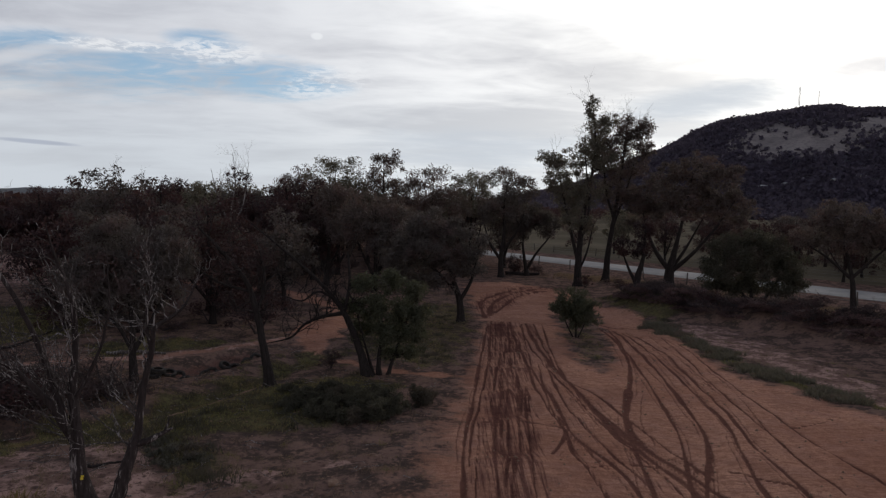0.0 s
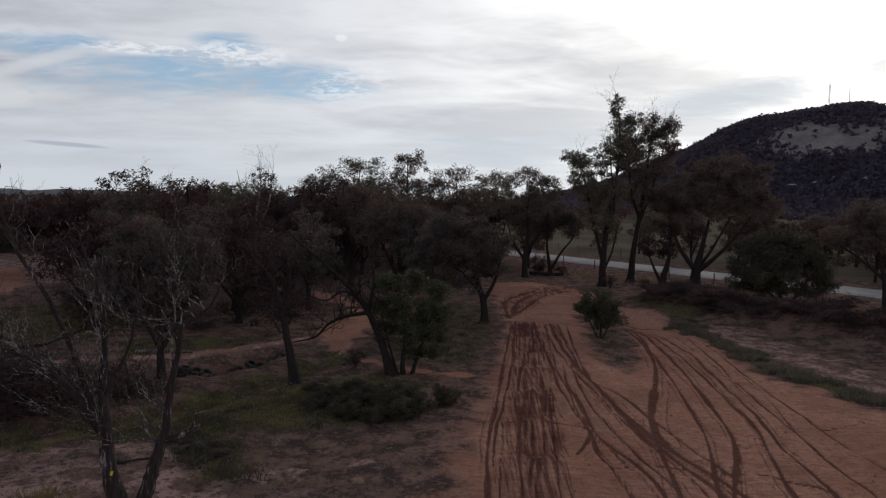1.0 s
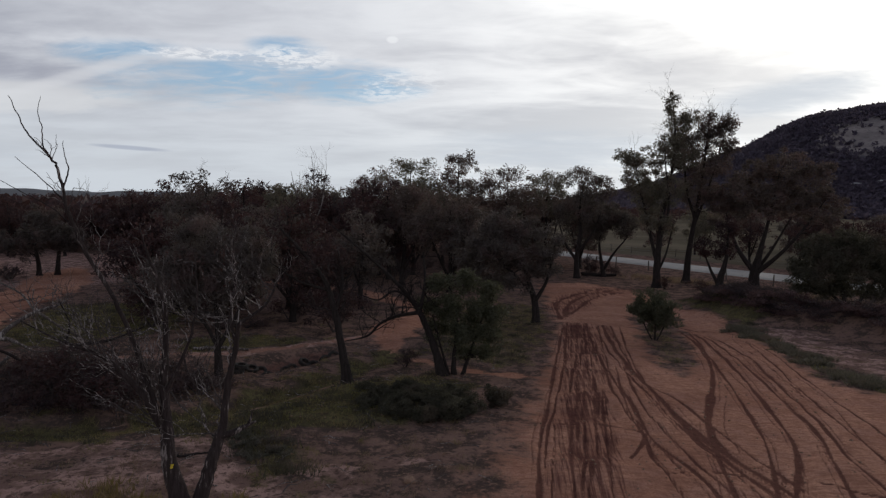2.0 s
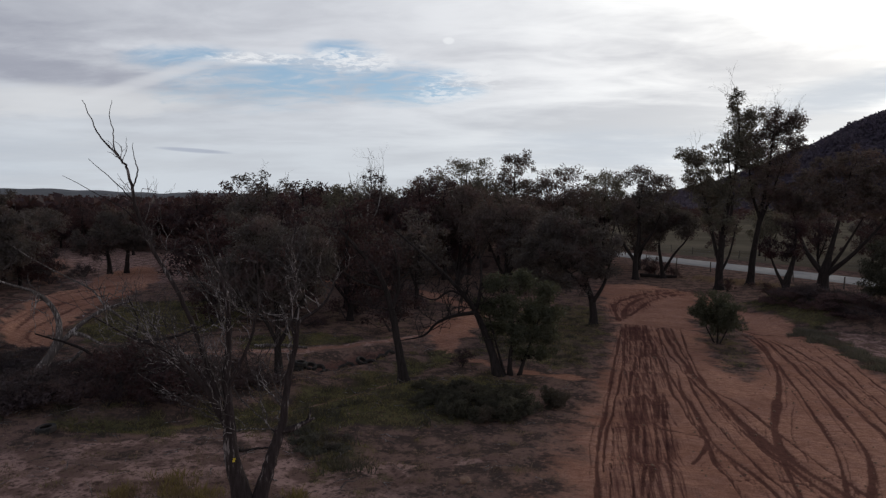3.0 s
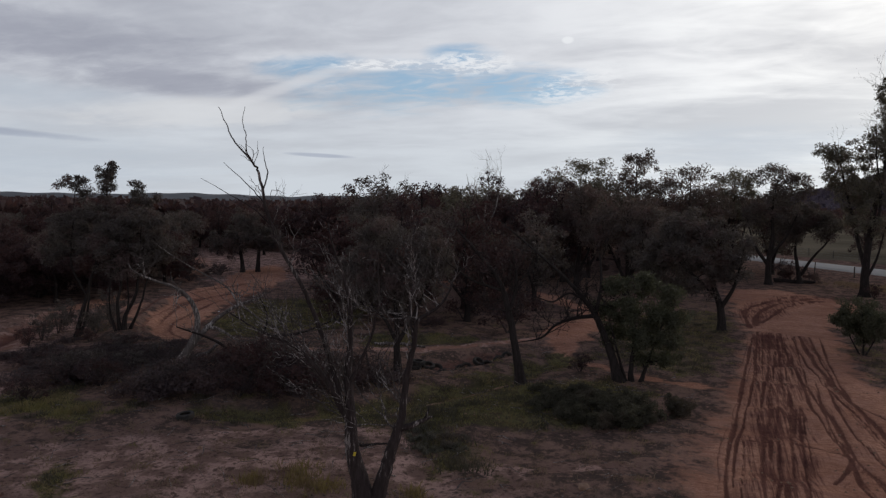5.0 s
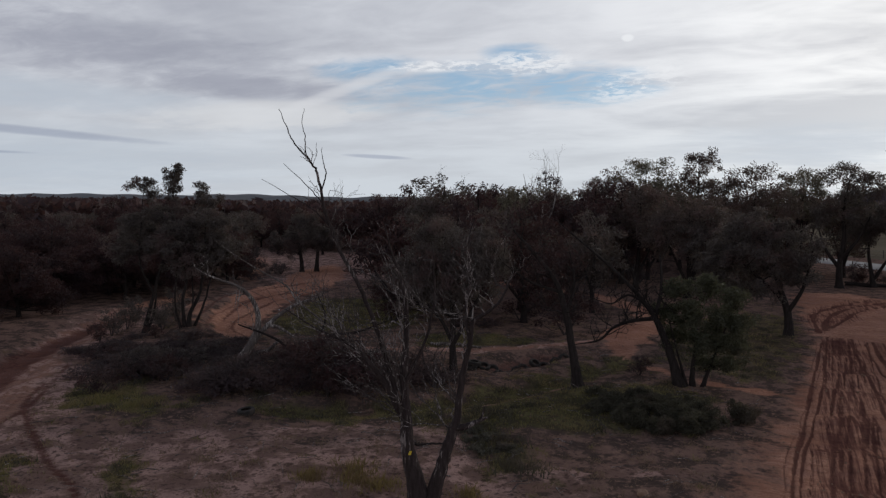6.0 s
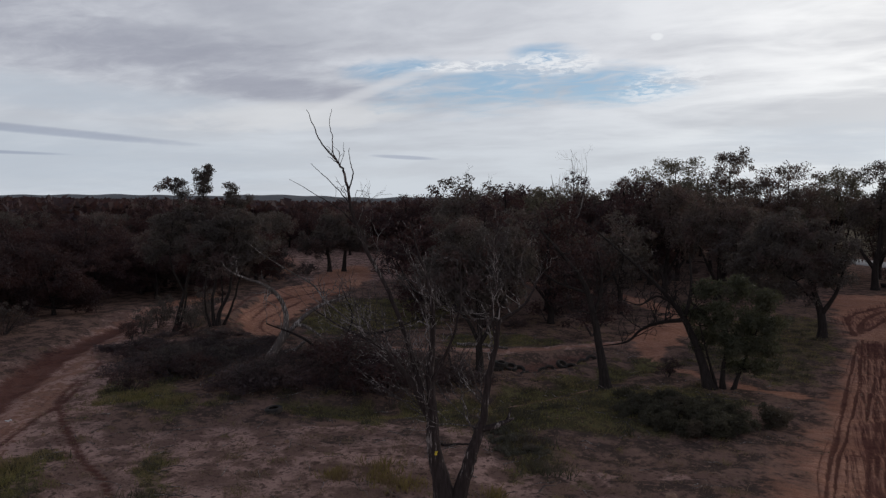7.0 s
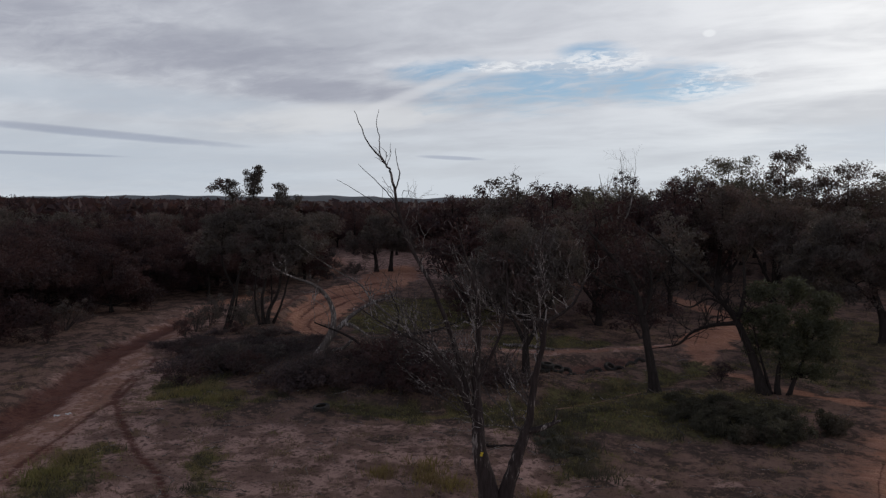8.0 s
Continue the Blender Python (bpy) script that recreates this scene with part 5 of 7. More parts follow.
# trees round the creek bed and the banked corner
tree("gum_tree", "dark brownish gum tree behind the creek bed", "tree", (-13.1, 30.3),
     [[(0, 0, 0, 0.20), (-0.05, 1.4, 0, 0.16), (-0.1, 3.0, 0.1, 0.11), (-0.4, 5.4, 0.2, 0.05), (-0.6, 7.2, 0.2, 0.02)], [(0, 1.6, 0, 0.11), (0.7, 2.9, 0, 0.08), (1.4, 4.4, 0, 0.05), (1.8, 6.0, 0, 0.02)], [(-0.05, 1.6, 0, 0.11), (-0.8, 2.9, 0, 0.07), (-1.7, 3.4, 0, 0.05), (-2.4, 4.6, 0, 0.02)]],
     [(-0.5, 6.2, 0.2, 1.8, 1.3), (1.3, 5.4, 0, 1.3, 1.2), (-1.9, 4.6, 0, 1.3, 1.2), (0, 4.4, 0.2, 1.8, 1.0)], LEAF_DARK, BARK_DARK, 41, clumps=170, per=100, size=0.17, radius=0.48)
tree("gum_tree", "tall slender gum tree with tufted top", "tree", (-33.2, 30.9),
     [[(0, 0, 0, 0.15), (0.22, 1.14, 0, 0.12), (0.49, 2.17, 0.05, 0.10), (0.83, 3.55, 0.1, 0.08), (1.34, 5.28, 0.2, 0.06), (1.6, 7.0, 0.2, 0.05), (1.7, 8.8, 0.2, 0.03), (1.75, 10.0, 0.2, 0.01)], [(0.55, 2.4, 0, 0.07), (-0.2, 4.2, 0, 0.055), (-0.1, 6.4, 0, 0.035), (0.1, 8.8, 0, 0.01)],
      [(0.9, 3.8, 0, 0.07), (2.2, 5.8, 0, 0.05), (3.1, 8.4, 0, 0.015)], [(0.15, 0, 0.3, 0.08), (0.6, 1.6, 0.4, 0.065), (0.7, 3.4, 0.5, 0.03)]],
     [(1.75, 9.7, 0.2, 0.5, 0.7), (1.6, 8.8, 0.2, 0.55, 0.6), (0.0, 8.75, 0.2, 0.7, 0.4), (0.5, 8.3, 0.1, 0.5, 0.3), (3.1, 8.6, 0, 0.5, 0.5), (3.7, 8.0, 0, 0.7, 0.4), (1.4, 7.2, 0, 1.5, 0.8), (3.2, 6.8, 0, 1.3, 0.8), (-0.4, 6.4, 0, 1.0, 0.8), (4.2, 5.8, 0, 1.0, 0.8), (1.2, 5.4, 0.3, 1.6, 0.9), (-1.2, 5.0, 0.3, 0.9, 0.7), (2.8, 4.6, 0.2, 1.3, 0.8)], LEAF_DARK, BARK_DARK, 42, clumps=260, per=64, size=0.17, radius=0.36)
tree("gum_tree", "dark gum tree with crooked stems beside the berm", "tree", (-30.1, 31.2),
     [[(0, 0, 0, 0.13), (0.1, 0.9, 0, 0.11), (0.45, 1.6, 0, 0.09), (0.74, 2.6, 0, 0.07), (1.0, 6.2, 0, 0.02)], [(-0.2, 0, 0.1, 0.10), (-0.3, 1.6, 0, 0.08), (-0.1, 3.0, 0, 0.06), (-0.8, 5.2, 0, 0.02)], [(0.3, 0, 0.2, 0.08), (0.9, 1.5, 0.1, 0.06), (1.3, 3.0, 0, 0.04), (2.2, 4.4, 0, 0.02)],
      [(-0.4, 0, -0.1, 0.07), (-0.7, 1.4, -0.1, 0.05), (-0.6, 3.2, -0.2, 0.03)], [(0.05, 0.3, -0.1, 0.06), (0.25, 1.6, -0.2, 0.05), (0.2, 3.4, -0.2, 0.025)]],
     [(1.0, 5.8, 0, 1.5, 1.2), (-0.6, 5.0, 0, 1.4, 1.2), (2.0, 4.6, 0, 1.2, 1.0), (0.4, 3.8, 0, 1.6, 0.9)], LEAF_DARK, BARK_DARK, 43, clumps=110, per=76, size=0.2, radius=0.5)
tree("dead_tree", "fallen grey dead tree propped on its limbs", "dead tree", (-22.7, 26.4),
     [[(0, 0.05, 0, 0.24), (0.31, 0.55, 0.1, 0.22), (0.79, 1.23, 0.2, 0.19), (1.12, 2.05, 0.3, 0.15), (1.06, 2.88, 0.4, 0.12), (0.71, 3.56, 0.4, 0.10), (0.18, 4.03, 0.3, 0.07), (-0.75, 4.39, 0.3, 0.05), (-1.54, 4.8, 0.2, 0.03), (-1.8, 5.2, 0.2, 0.015)],
      [(0.79, 1.23, 0.2, 0.15), (1.52, 2.04, 0.3, 0.125), (2.2, 2.64, 0.3, 0.10), (3.02, 3.12, 0.3, 0.075), (3.84, 3.34, 0.3, 0.045), (4.1, 3.55, 0.3, 0.02)],
      [(1.52, 2.1, 0.3, 0.09), (2.0, 2.05, 0.2, 0.08), (2.48, 1.75, 0.2, 0.06), (3.03, 1.4, 0.2, 0.045), (3.9, 1.45, 0.2, 0.02)],
      [(3.1, 3.12, 0.3, 0.06), (4.13, 2.27, 0.3, 0.045), (5.26, 1.55, 0.3, 0.02)],
      [(3.02, 3.12, 0.3, 0.05), (2.47, 3.96, 0.3, 0.04), (1.38, 4.65, 0.3, 0.03), (0.31, 5.33, 0.3, 0.018), (-0.75, 6.14, 0.3, 0.008)]],
     [], None, BARK_DEAD, 44, bare=15, twig=(0.8, 2))
tree("dead_tree", "tangled dead tree lying along the creek bank", "dead tree", (-20.4, 27.4),
     [[(0, 0.1, 0, 0.14), (0.9, 0.9, 0.2, 0.12), (2.0, 1.5, 0.3, 0.09), (3.4, 1.7, 0.2, 0.06), (4.8, 2.2, 0.2, 0.02)], [(0.6, 0.6, 0.1, 0.08), (-0.6, 1.5, 0.2, 0.06), (-2.2, 2.2, 0.1, 0.03)], [(1.4, 1.2, 0.2, 0.06), (1.8, 2.4, 0.3, 0.04), (1.4, 3.6, 0.3, 0.015)]],
     [], None, BARK_DARK, 47, bare=12, twig=(0.8, 2), twig_bark=BARK_DEAD)
tree("gum_tree", "dark round gum tree with two trunks on bare soil", "tree", (-47.4, 66.5),
     [[(0, 0, 0, 0.24), (-0.1, 1.6, 0, 0.2), (-0.6, 4.4, 0, 0.06)], [(1.6, 0, 0, 0.26), (1.7, 1.8, 0, 0.2), (2.0, 4.6, 0, 0.06)]],
     [(0.6, 4.4, 0, 2.6, 1.5), (-1.8, 3.4, 0, 1.8, 1.2), (2.8, 3.8, 0, 1.9, 1.4), (0.6, 6.0, 0, 1.8, 1.0)], LEAF_DARK, BARK_DARK, 45, clumps=120, per=60, size=0.3, radius=0.66)

tree("dead_tree", "grey leafless tree top rising above the woodland", "tree", (-20.2, 68.0),
     [[(0, 0, 0, 0.22), (0.2, 3.0, 0, 0.17), (0.0, 6.5, 0, 0.11), (0.4, 9.6, 0, 0.05), (0.2, 12.2, 0, 0.015)], [(0.1, 5.0, 0, 0.10), (1.2, 8.0, 0.2, 0.06), (1.6, 11.6, 0.2, 0.015)], [(0, 5.5, 0, 0.09), (-1.2, 8.4, 0, 0.05), (-1.8, 11.0, 0, 0.015)]],
     [(0.3, 10.4, 0, 1.2, 1.0), (1.4, 10.2, 0, 0.7, 0.8)], LEAF_BROWN, BARK_DEAD, 46, clumps=14, per=24, size=0.24, radius=0.4, bare=26, twig=(1.2, 2))

# shrubs
shrub("saltbush", "wide low dark green saltbush on the slope", (-3.2, 26.4),
      [(-1.9, 0.30, 0.4, 0.7, 0.26), (-1.0, 0.42, -0.5, 0.7, 0.34), (-0.1, 0.36, -1.0, 0.6, 0.30), (0.8, 0.48, -0.6, 0.7, 0.38), (1.6, 0.40, 0.2, 0.6, 0.34), (-0.9, 0.50, 0.6, 0.7, 0.40), (0.2, 0.58, 0.4, 0.8, 0.44),
       (1.2, 0.44, 1.2, 0.6, 0.36), (-1.8, 0.34, 1.5, 0.7, 0.28), (-0.4, 0.42, 1.8, 0.7, 0.34), (0.8, 0.34, 2.3, 0.6, 0.28), (-2.6, 0.26, 1.0, 0.5, 0.20)],
      LEAF_SHRUB, 51, clumps=300, per=84, size=0.09, radius=0.19)
shrub("saltbush", "patchy low saltbush thinning into grass", (-4.6, 28.6), [(-0.9, 0.24, 0, 0.5, 0.2), (0.2, 0.32, 0.5, 0.6, 0.26), (1.1, 0.26, -0.2, 0.5, 0.22), (0.0, 0.22, -0.9, 0.5, 0.18), (-1.5, 0.2, 0.9, 0.4, 0.16)], LEAF_SHRUB, 53, clumps=90, per=80, size=0.09, radius=0.18)
shrub("herb_patch", "soft grey-green herbs in a low patch", (-8.2, 21.6), [(-0.7, 0.14, 0.4, 0.4, 0.14), (0.1, 0.18, 0.6, 0.5, 0.16), (0.7, 0.14, -0.4, 0.4, 0.14), (-0.1, 0.14, -0.6, 0.4, 0.14), (0.9, 0.14, 0.6, 0.4, 0.14), (-0.4, 0.14, 1.4, 0.4, 0.14)], LEAF_HERB, 54, clumps=70, per=70, size=0.08, radius=0.15)
shrub("saltbush", "small dark saltbush at the track edge", (-0.7, 28.5), [(0, 0.45, 0, 0.5, 0.4)], LEAF_SHRUB, 52, clumps=26, per=110, size=0.10, radius=0.22)

# ---- woods: trees that share a few forms ----
def wood_tree(seed, h, wide, leaf, label, skirt=0.45, bark=None, clumps=76, per=36):
    rng = random.Random(seed)
    tops = [(rng.uniform(-0.6, 0.6) * wide, h * rng.uniform(0.5, 0.86), rng.uniform(-0.6, 0.6) * wide, wide * rng.uniform(0.45, 0.75), h * rng.uniform(0.12, 0.2)) for _ in range(5)]
    tops.append((rng.uniform(-0.2, 0.2) * wide, h * 0.88, 0, wide * 0.4, h * 0.12))
    tops.append((0, h * skirt, 0, wide * 0.75, h * 0.16))
    stems = [straight(h * 0.9, rng.uniform(-0.5, 0.5), 0.2), [(0, h * 0.15, 0, 0.12), (tops[0][0] * 0.6, h * 0.4, tops[0][2] * 0.6, 0.09), (tops[0][0], tops[0][1], tops[0][2], 0.03)],
             [(0, h * 0.18, 0, 0.12), (tops[1][0] * 0.6, h * 0.42, tops[1][2] * 0.6, 0.09), (tops[1][0], tops[1][1], tops[1][2], 0.03)]]
    return tree("gum_tree", label, "tree", (0.0, -600.0 - seed), stems, tops, leaf, bark or BARK_DARK, seed, clumps=clumps, per=per, size=0.32, radius=0.72, bare=4, twig=(0.9, 2), group="gum woodland", detail=False)


FORMS = [wood_tree(201, 8.4, 3.2, LEAF_BROWN, "brownish gum tree in open woodland", 0.34), wood_tree(202, 9.0, 3.0, LEAF_DARK, "dark green gum tree in open woodland", 0.40),
         wood_tree(203, 7.8, 3.7, LEAF_BROWN, "broad brownish gum tree in open woodland", 0.26), wood_tree(204, 9.4, 2.9, LEAF_GREEN, "green gum tree in open woodland", 0.45),
         wood_tree(205, 7.2, 3.4, LEAF_DARK, "low dark gum tree in open woodland", 0.24), wood_tree(206, 8.6, 3.4, LEAF_BROWN, "shaggy brownish gum tree in open woodland", 0.24)]


def thick_tree(seed, h, wide, leaf, label):
    """A shaggy tree whose crown reaches almost to the ground."""
    rng = random.Random(seed)
    tops = [(rng.uniform(-0.75, 0.75) * wide, h * rng.uniform(0.25, 0.80), rng.uniform(-0.75, 0.75) * wide, wide * rng.uniform(0.40, 0.62), h * rng.uniform(0.14, 0.22)) for _ in range(8)]
    tops.append((rng.uniform(-0.2, 0.2) * wide, h * 0.86, 0, wide * 0.5, h * 0.14))
    stems = [straight(h * 0.85, rng.uniform(-0.5, 0.5), 0.2)] + [[(0, h * 0.12, 0, 0.12), (t[0] * 0.6, t[1] * 0.7, t[2] * 0.6, 0.08), (t[0], t[1], t[2], 0.03)] for t in tops[:2]]
    return tree("gum_tree", label, "tree", (0.0, -650.0 - seed), stems, tops, leaf, BARK_DARK, seed, clumps=130, per=58, size=0.27, radius=0.8, bare=3, twig=(0.8, 2), group="gum woodland", detail=False)


THICK = [thick_tree(211, 7.6, 3.6, LEAF_BROWN, "shaggy reddish-brown gum tree with a low crown"), thick_tree(212, 6.8, 3.9, LEAF_BROWN, "broad reddish-brown gum tree with a low crown"),
         thick_tree(213, 7.2, 3.3, LEAF_OLIVE, "dark olive gum tree with a low crown")]


def brush_form(seed, h, wide, leaf, label):
    rng = random.Random(seed)
    tops = [(rng.uniform(-0.7, 0.7) * wide, h * rng.uniform(0.35, 0.75), rng.uniform(-0.7, 0.7) * wide, wide * rng.uniform(0.4, 0.6), h * rng.uniform(0.25, 0.4)) for _ in range(4)]
    return tree("bush", label, "shrub", (0.0, -700.0 - seed), [[(0, 0, 0, 0.04), (t[0] * 0.5, t[1] * 0.6, t[2] * 0.5, 0.03), (t[0], t[1] * 1.2, t[2], 0.01)] for t in tops], tops, leaf, BARK_BRUSH, seed,
                clumps=20, per=32, size=0.16, radius=0.36, bare=18, twig=(0.55, 2), group="brush", droop=-0.3, detail=False)


BRUSH = [brush_form(301, 1.3, 1.3, LEAF_GREY, "tangled grey-brown dry bush"), brush_form(302, 1.0, 1.6, LEAF_GREY, "low grey dry brush"), brush_form(303, 1.7, 1.2, LEAF_BROWN, "dark brown leafy bush"),
         brush_form(304, 2.2, 1.4, LEAF_DARK, "dark green undergrowth bush"), brush_form(305, 0.6, 1.1, LEAF_HEATH, "low reddish-brown dry heath")]


def clear_of(x, y):
    """Places kept open: tracks, corner, road, field and what the near trees fill."""
    px, py = np.array([x]), np.array([y])
    if float(inside(px, py, MAIN)[0]) > -3:
        return False
    for line, w in ((ROAD_LINE, 11), (BERM, 6), (LEFT_TRACK, 6), (RED_PATH, 4)):
        d, _, side = line_distance(px, py, line)
        if d[0] < w or (line is ROAD_LINE and side[0] > 0 and x < 25):
            return False
    return True


def settle(form, used, x, y, turn, sx, sy, sz, sink=0.1):
    """Puts down the form itself the first time, copies of it after that."""
    m = pose(x, y, float(ground_height(x, y)) - sink, 0, 0, turn) @ Matrix.Diagonal((sx, sy, sz, 1))
    ob = form
    if form.name in used:
        ob = copy_thing(form, Matrix())
    used.add(form.name)
    ob.matrix_basis = m
    return ob


USED = set()


# brown crowns that just top the plain beyond the bend: place and size
SKYLINE = [(-40.3, 71.4, 1.06), (-39.4, 74.2, 1.12), (-36.3, 72.4, 1.16), (-34.7, 76.5, 1.16), (-32.0, 75.5, 1.16), (-30.5, 79.4, 1.12), (-27.5, 77.2, 1.14)]


def plant_woods():
    rng = random.Random(77)
    placed = [(-13.1, 30.3), (-7.3, 30.6)]
    for x, y, s in SKYLINE:
        placed.append((x, y))
        settle(FORMS[(0, 2, 5)[len(placed) % 3]], USED, x, y, rng.uniform(0, 360), s * 1.1, s * 1.1, s)
    zones = [  # x range, y range, how many, least gap, size range, nearest
        ((-60, -41), (10, 40), 30, 3.9, (0.66, 0.88), 44), ((-66, -44), (36, 62), 26, 4.0, (0.7, 0.9), 44), ((-90, -58), (18, 100), 34, 5.6, (0.75, 0.95), 44),
        ((-36, -13), (62, 84), 30, 3.7, (1.10, 1.24), 44), ((-40, -8), (84, 112), 20, 4.6, (0.98, 1.16), 44), ((26, 76), (92, 150), 26, 5.0, (0.85, 1.1), 44), ((46, 62), (60, 92), 9, 5.0, (0.8, 1.0), 44), ((-25, -11), (41, 58), 9, 4.2, (0.80, 1.0), 40), ((-12, -4), (58, 70), 1, 4.0, (0.85, 1.05), 44),
        ((-64, -34), (84, 130), 20, 5.6, (0.85, 1.05), 44), ((-14, 10), (90, 125), 16, 5.0, (1.0, 1.25), 44), ((-130, -84), (40, 150), 22, 8.0, (0.8, 1.0), 44)]
    for (x0, x1), (y0, y1), count, gap, sizes, nearest in zones:
        tries = 0
        while count and tries < 900:
            tries += 1
            x, y = rng.uniform(x0, x1), rng.uniform(y0, y1)
            if any((x - a) ** 2 + (y - b) ** 2 < gap * gap for a, b in placed) or not clear_of(x, y) or math.hypot(x, y) < nearest:
                continue
            if abs(math.atan2(x, y) - math.atan2(-56, 80)) < 0.085 and math.hypot(x, y) < 100:
                continue
            placed.append((x, y))
            count -= 1
            s = rng.uniform(*sizes)
            settle((THICK[rng.choice((0, 0, 1, 1, 2))] if math.hypot(x, y) < 74 else FORMS[rng.choice((0, 2, 5, 4))]) if x < -40 else FORMS[rng.choice((0, 1, 3)) if x > -26 and y < 72 else rng.randrange(len(FORMS))], USED, x, y, rng.uniform(0, 360), s * rng.uniform(0.95, 1.2), s, s * rng.uniform(0.92, 1.05))
    # undergrowth between the trunks
    low = [((-58, -40), (12, 40), 34, 44), ((-64, -42), (38, 66), 22, 44), ((-28, -10), (41, 64), 17, 39), ((-34, -10), (70, 90), 22, 44), ((-8, 2), (70, 90), 3, 44)]
    for (x0, x1), (y0, y1), count, nearest in low:
        tries = 0
        while count and tries < 400:
            tries += 1
            x, y = rng.uniform(x0, x1), rng.uniform(y0, y1)
            if not clear_of(x, y) or math.hypot(x, y) < nearest:
                continue
            count -= 1
            s = rng.uniform(0.7, 1.5)
            settle(BRUSH[rng.choice((0, 1, 2, 3))], USED, x, y, rng.uniform(0, 360), s * 1.2, s * 1.2, s)


plant_woods()


def far_woods():
    """Woodland out to the plain's edge, one sheet of crowns and stems."""
    rng = np.random.default_rng(5)
    n = 5200
    r = 120 + 1500 * rng.random(n) ** 1.7
    az = np.radians(rng.uniform(-66, 22, n))
    x, y = r * np.sin(az), r * np.cos(az)
    d, _, side = line_distance(x, y, ROAD_LINE)
    keep = (side < 0) & (d > 12) | (r > 420)
    keep &= ~((np.degrees(az) > -38) & (np.degrees(az) < -33) & (r > 700))
    x, y, r = x[keep], y[keep], r[keep]
    n = len(x)
    h = rng.uniform(5.4, 8.2, n) * (1 + 0.0001 * r)
    per = 34
    cx = np.repeat(np.stack([x, y, h * 0.62], 1), per, axis=0)
    off = rng.normal(0, 1, cx.shape)
    off /= np.linalg.norm(off, axis=1, keepdims=True)
    hh = np.repeat(h, per)[:, None]
    p = cx + off * rng.uniform(0.4, 1, (len(cx), 1)) ** 0.5 * hh * np.array([[0.42, 0.42, 0.36]])
    v, f = leaves(p, np.full(len(p), 0.3), 1, 1.25, rng, 0.1, 1.4)
    ob = new("woodland", mesh_of("woodland", v, f, LEAF_BROWN))
    tagged(ob, "open gum woodland reaching to the horizon", "woodland", kind="stuff")


far_woods()

# ---- the hill, the far ridge ----
HILL_AXIS = radians(30)
DRY_SLOPE = hill_material()
# leaf colours lightened to violet, standing in for haze over the hill
SCRUB_HAZED = leaf_material("hill_scrub", (0.060, 0.053, 0.070), (0.102, 0.090, 0.112), (0.096, 0.077, 0.088), 0.15)
# dark forest with the blue haze of distance put into its colour
RIDGE = plain_material("far_ridge", (0.060, 0.066, 0.078), (0.090, 0.092, 0.100), 0.006, 0.95, 0.4, 4.0)


def hill_height(u, w):
    """u: across, w: depth past the crest line, in metres."""
    crest = np.interp(u, [-900, -640, -470, -409, -386, -363, -319, -303, -266, -240, -214, -164, -115, -87, -59, -32, -13, 37, 120, 400, 900, 1500],
                      [0, 23, 66, 90, 105, 114, 132, 145, 168, 179, 188, 194, 200, 205, 207, 205, 199, 199, 197, 187, 105, 0])
    near = ease(w, -720, -20) ** 1.15
    far = 1 - ease(w, 60, 900)
    z = crest * np.where(w < 0, near, far)
    return z + 4.0 * wave_noise(u, w, 160, 21, 4) * ease(z, 5, 70) * (1 - 0.85 * ease(z, 130, 190))


def hill_place(u, w):
    a = HILL_AXIS
    return u * math.cos(a) + (1500 + w) * math.sin(a), -u * math.sin(a) + (1500 + w) * math.cos(a)


def hill_open(u, w, z):
    """Above about 0.1: bare slope. Below: scrub."""
    return (0.32 * wave_noise(u * 0.9, w * 0.5, 150, 33, 3) + 1.5 * np.exp(-(((u + 92) / 78) ** 2 + ((z - 128) / 34) ** 2)) + 0.9 * np.exp(-(((u - 22) / 30) ** 2 + ((z - 160) / 18) ** 2)) - 0.30 - 0.9 * ease(-u, 170, 240)
            - 0.8 * ease(z, 170, 190) - 0.9 * (1 - ease(z, 44, 76)) + 1.1 * np.exp(-((z - 30 - 3 * wave_noise(u, w, 60, 35, 2)) / 5.5) ** 2))


def build_hill():
    us, ws = np.arange(-920, 1501, 14.0), np.arange(-740, 901, 16.0)
    u, w = [g.ravel() for g in np.meshgrid(us, ws)]
    z = hill_height(u, w) - 8
    x, y = hill_place(u, w)
    i = np.arange(u.size).reshape(len(ws), len(us))
    faces = np.stack([i[:-1, :-1], i[:-1, 1:], i[1:, 1:], i[1:, :-1]], -1).reshape(-1, 4)
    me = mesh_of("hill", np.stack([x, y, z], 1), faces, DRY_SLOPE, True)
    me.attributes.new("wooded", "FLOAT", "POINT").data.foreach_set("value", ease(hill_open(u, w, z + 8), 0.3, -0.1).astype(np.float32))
    tagged(new("hill", me), "broad dry hill with bare slopes and scrub", "hill", kind="structure")
    rng = np.random.default_rng(8)
    n = 44000
    u, w = rng.uniform(-700, 500, n), rng.uniform(-700, 60, n)
    z = hill_height(u, w)
    open_ground = hill_open(u, w, z)
    keep = (z > 6) & (open_ground + rng.normal(0, 0.38, n) < 0.1)
    u, w, z = u[keep], w[keep], z[keep]
    x, y = hill_place(u, w)
    per = 9
    size = rng.uniform(2.0, 4.2, len(u))
    c = np.repeat(np.stack([x, y, z - 8 + size * 0.7], 1), per, axis=0)
    c += rng.normal(0, 1, c.shape) * np.repeat(size, per)[:, None] * np.array([[0.6, 0.6, 0.45]])
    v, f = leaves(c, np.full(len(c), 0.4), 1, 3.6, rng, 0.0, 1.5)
    tagged(new("hill_scrub", mesh_of("hill_scrub", v, f, SCRUB_HAZED)), "dark scrub and small trees over the hillside", "scrub", kind="stuff")


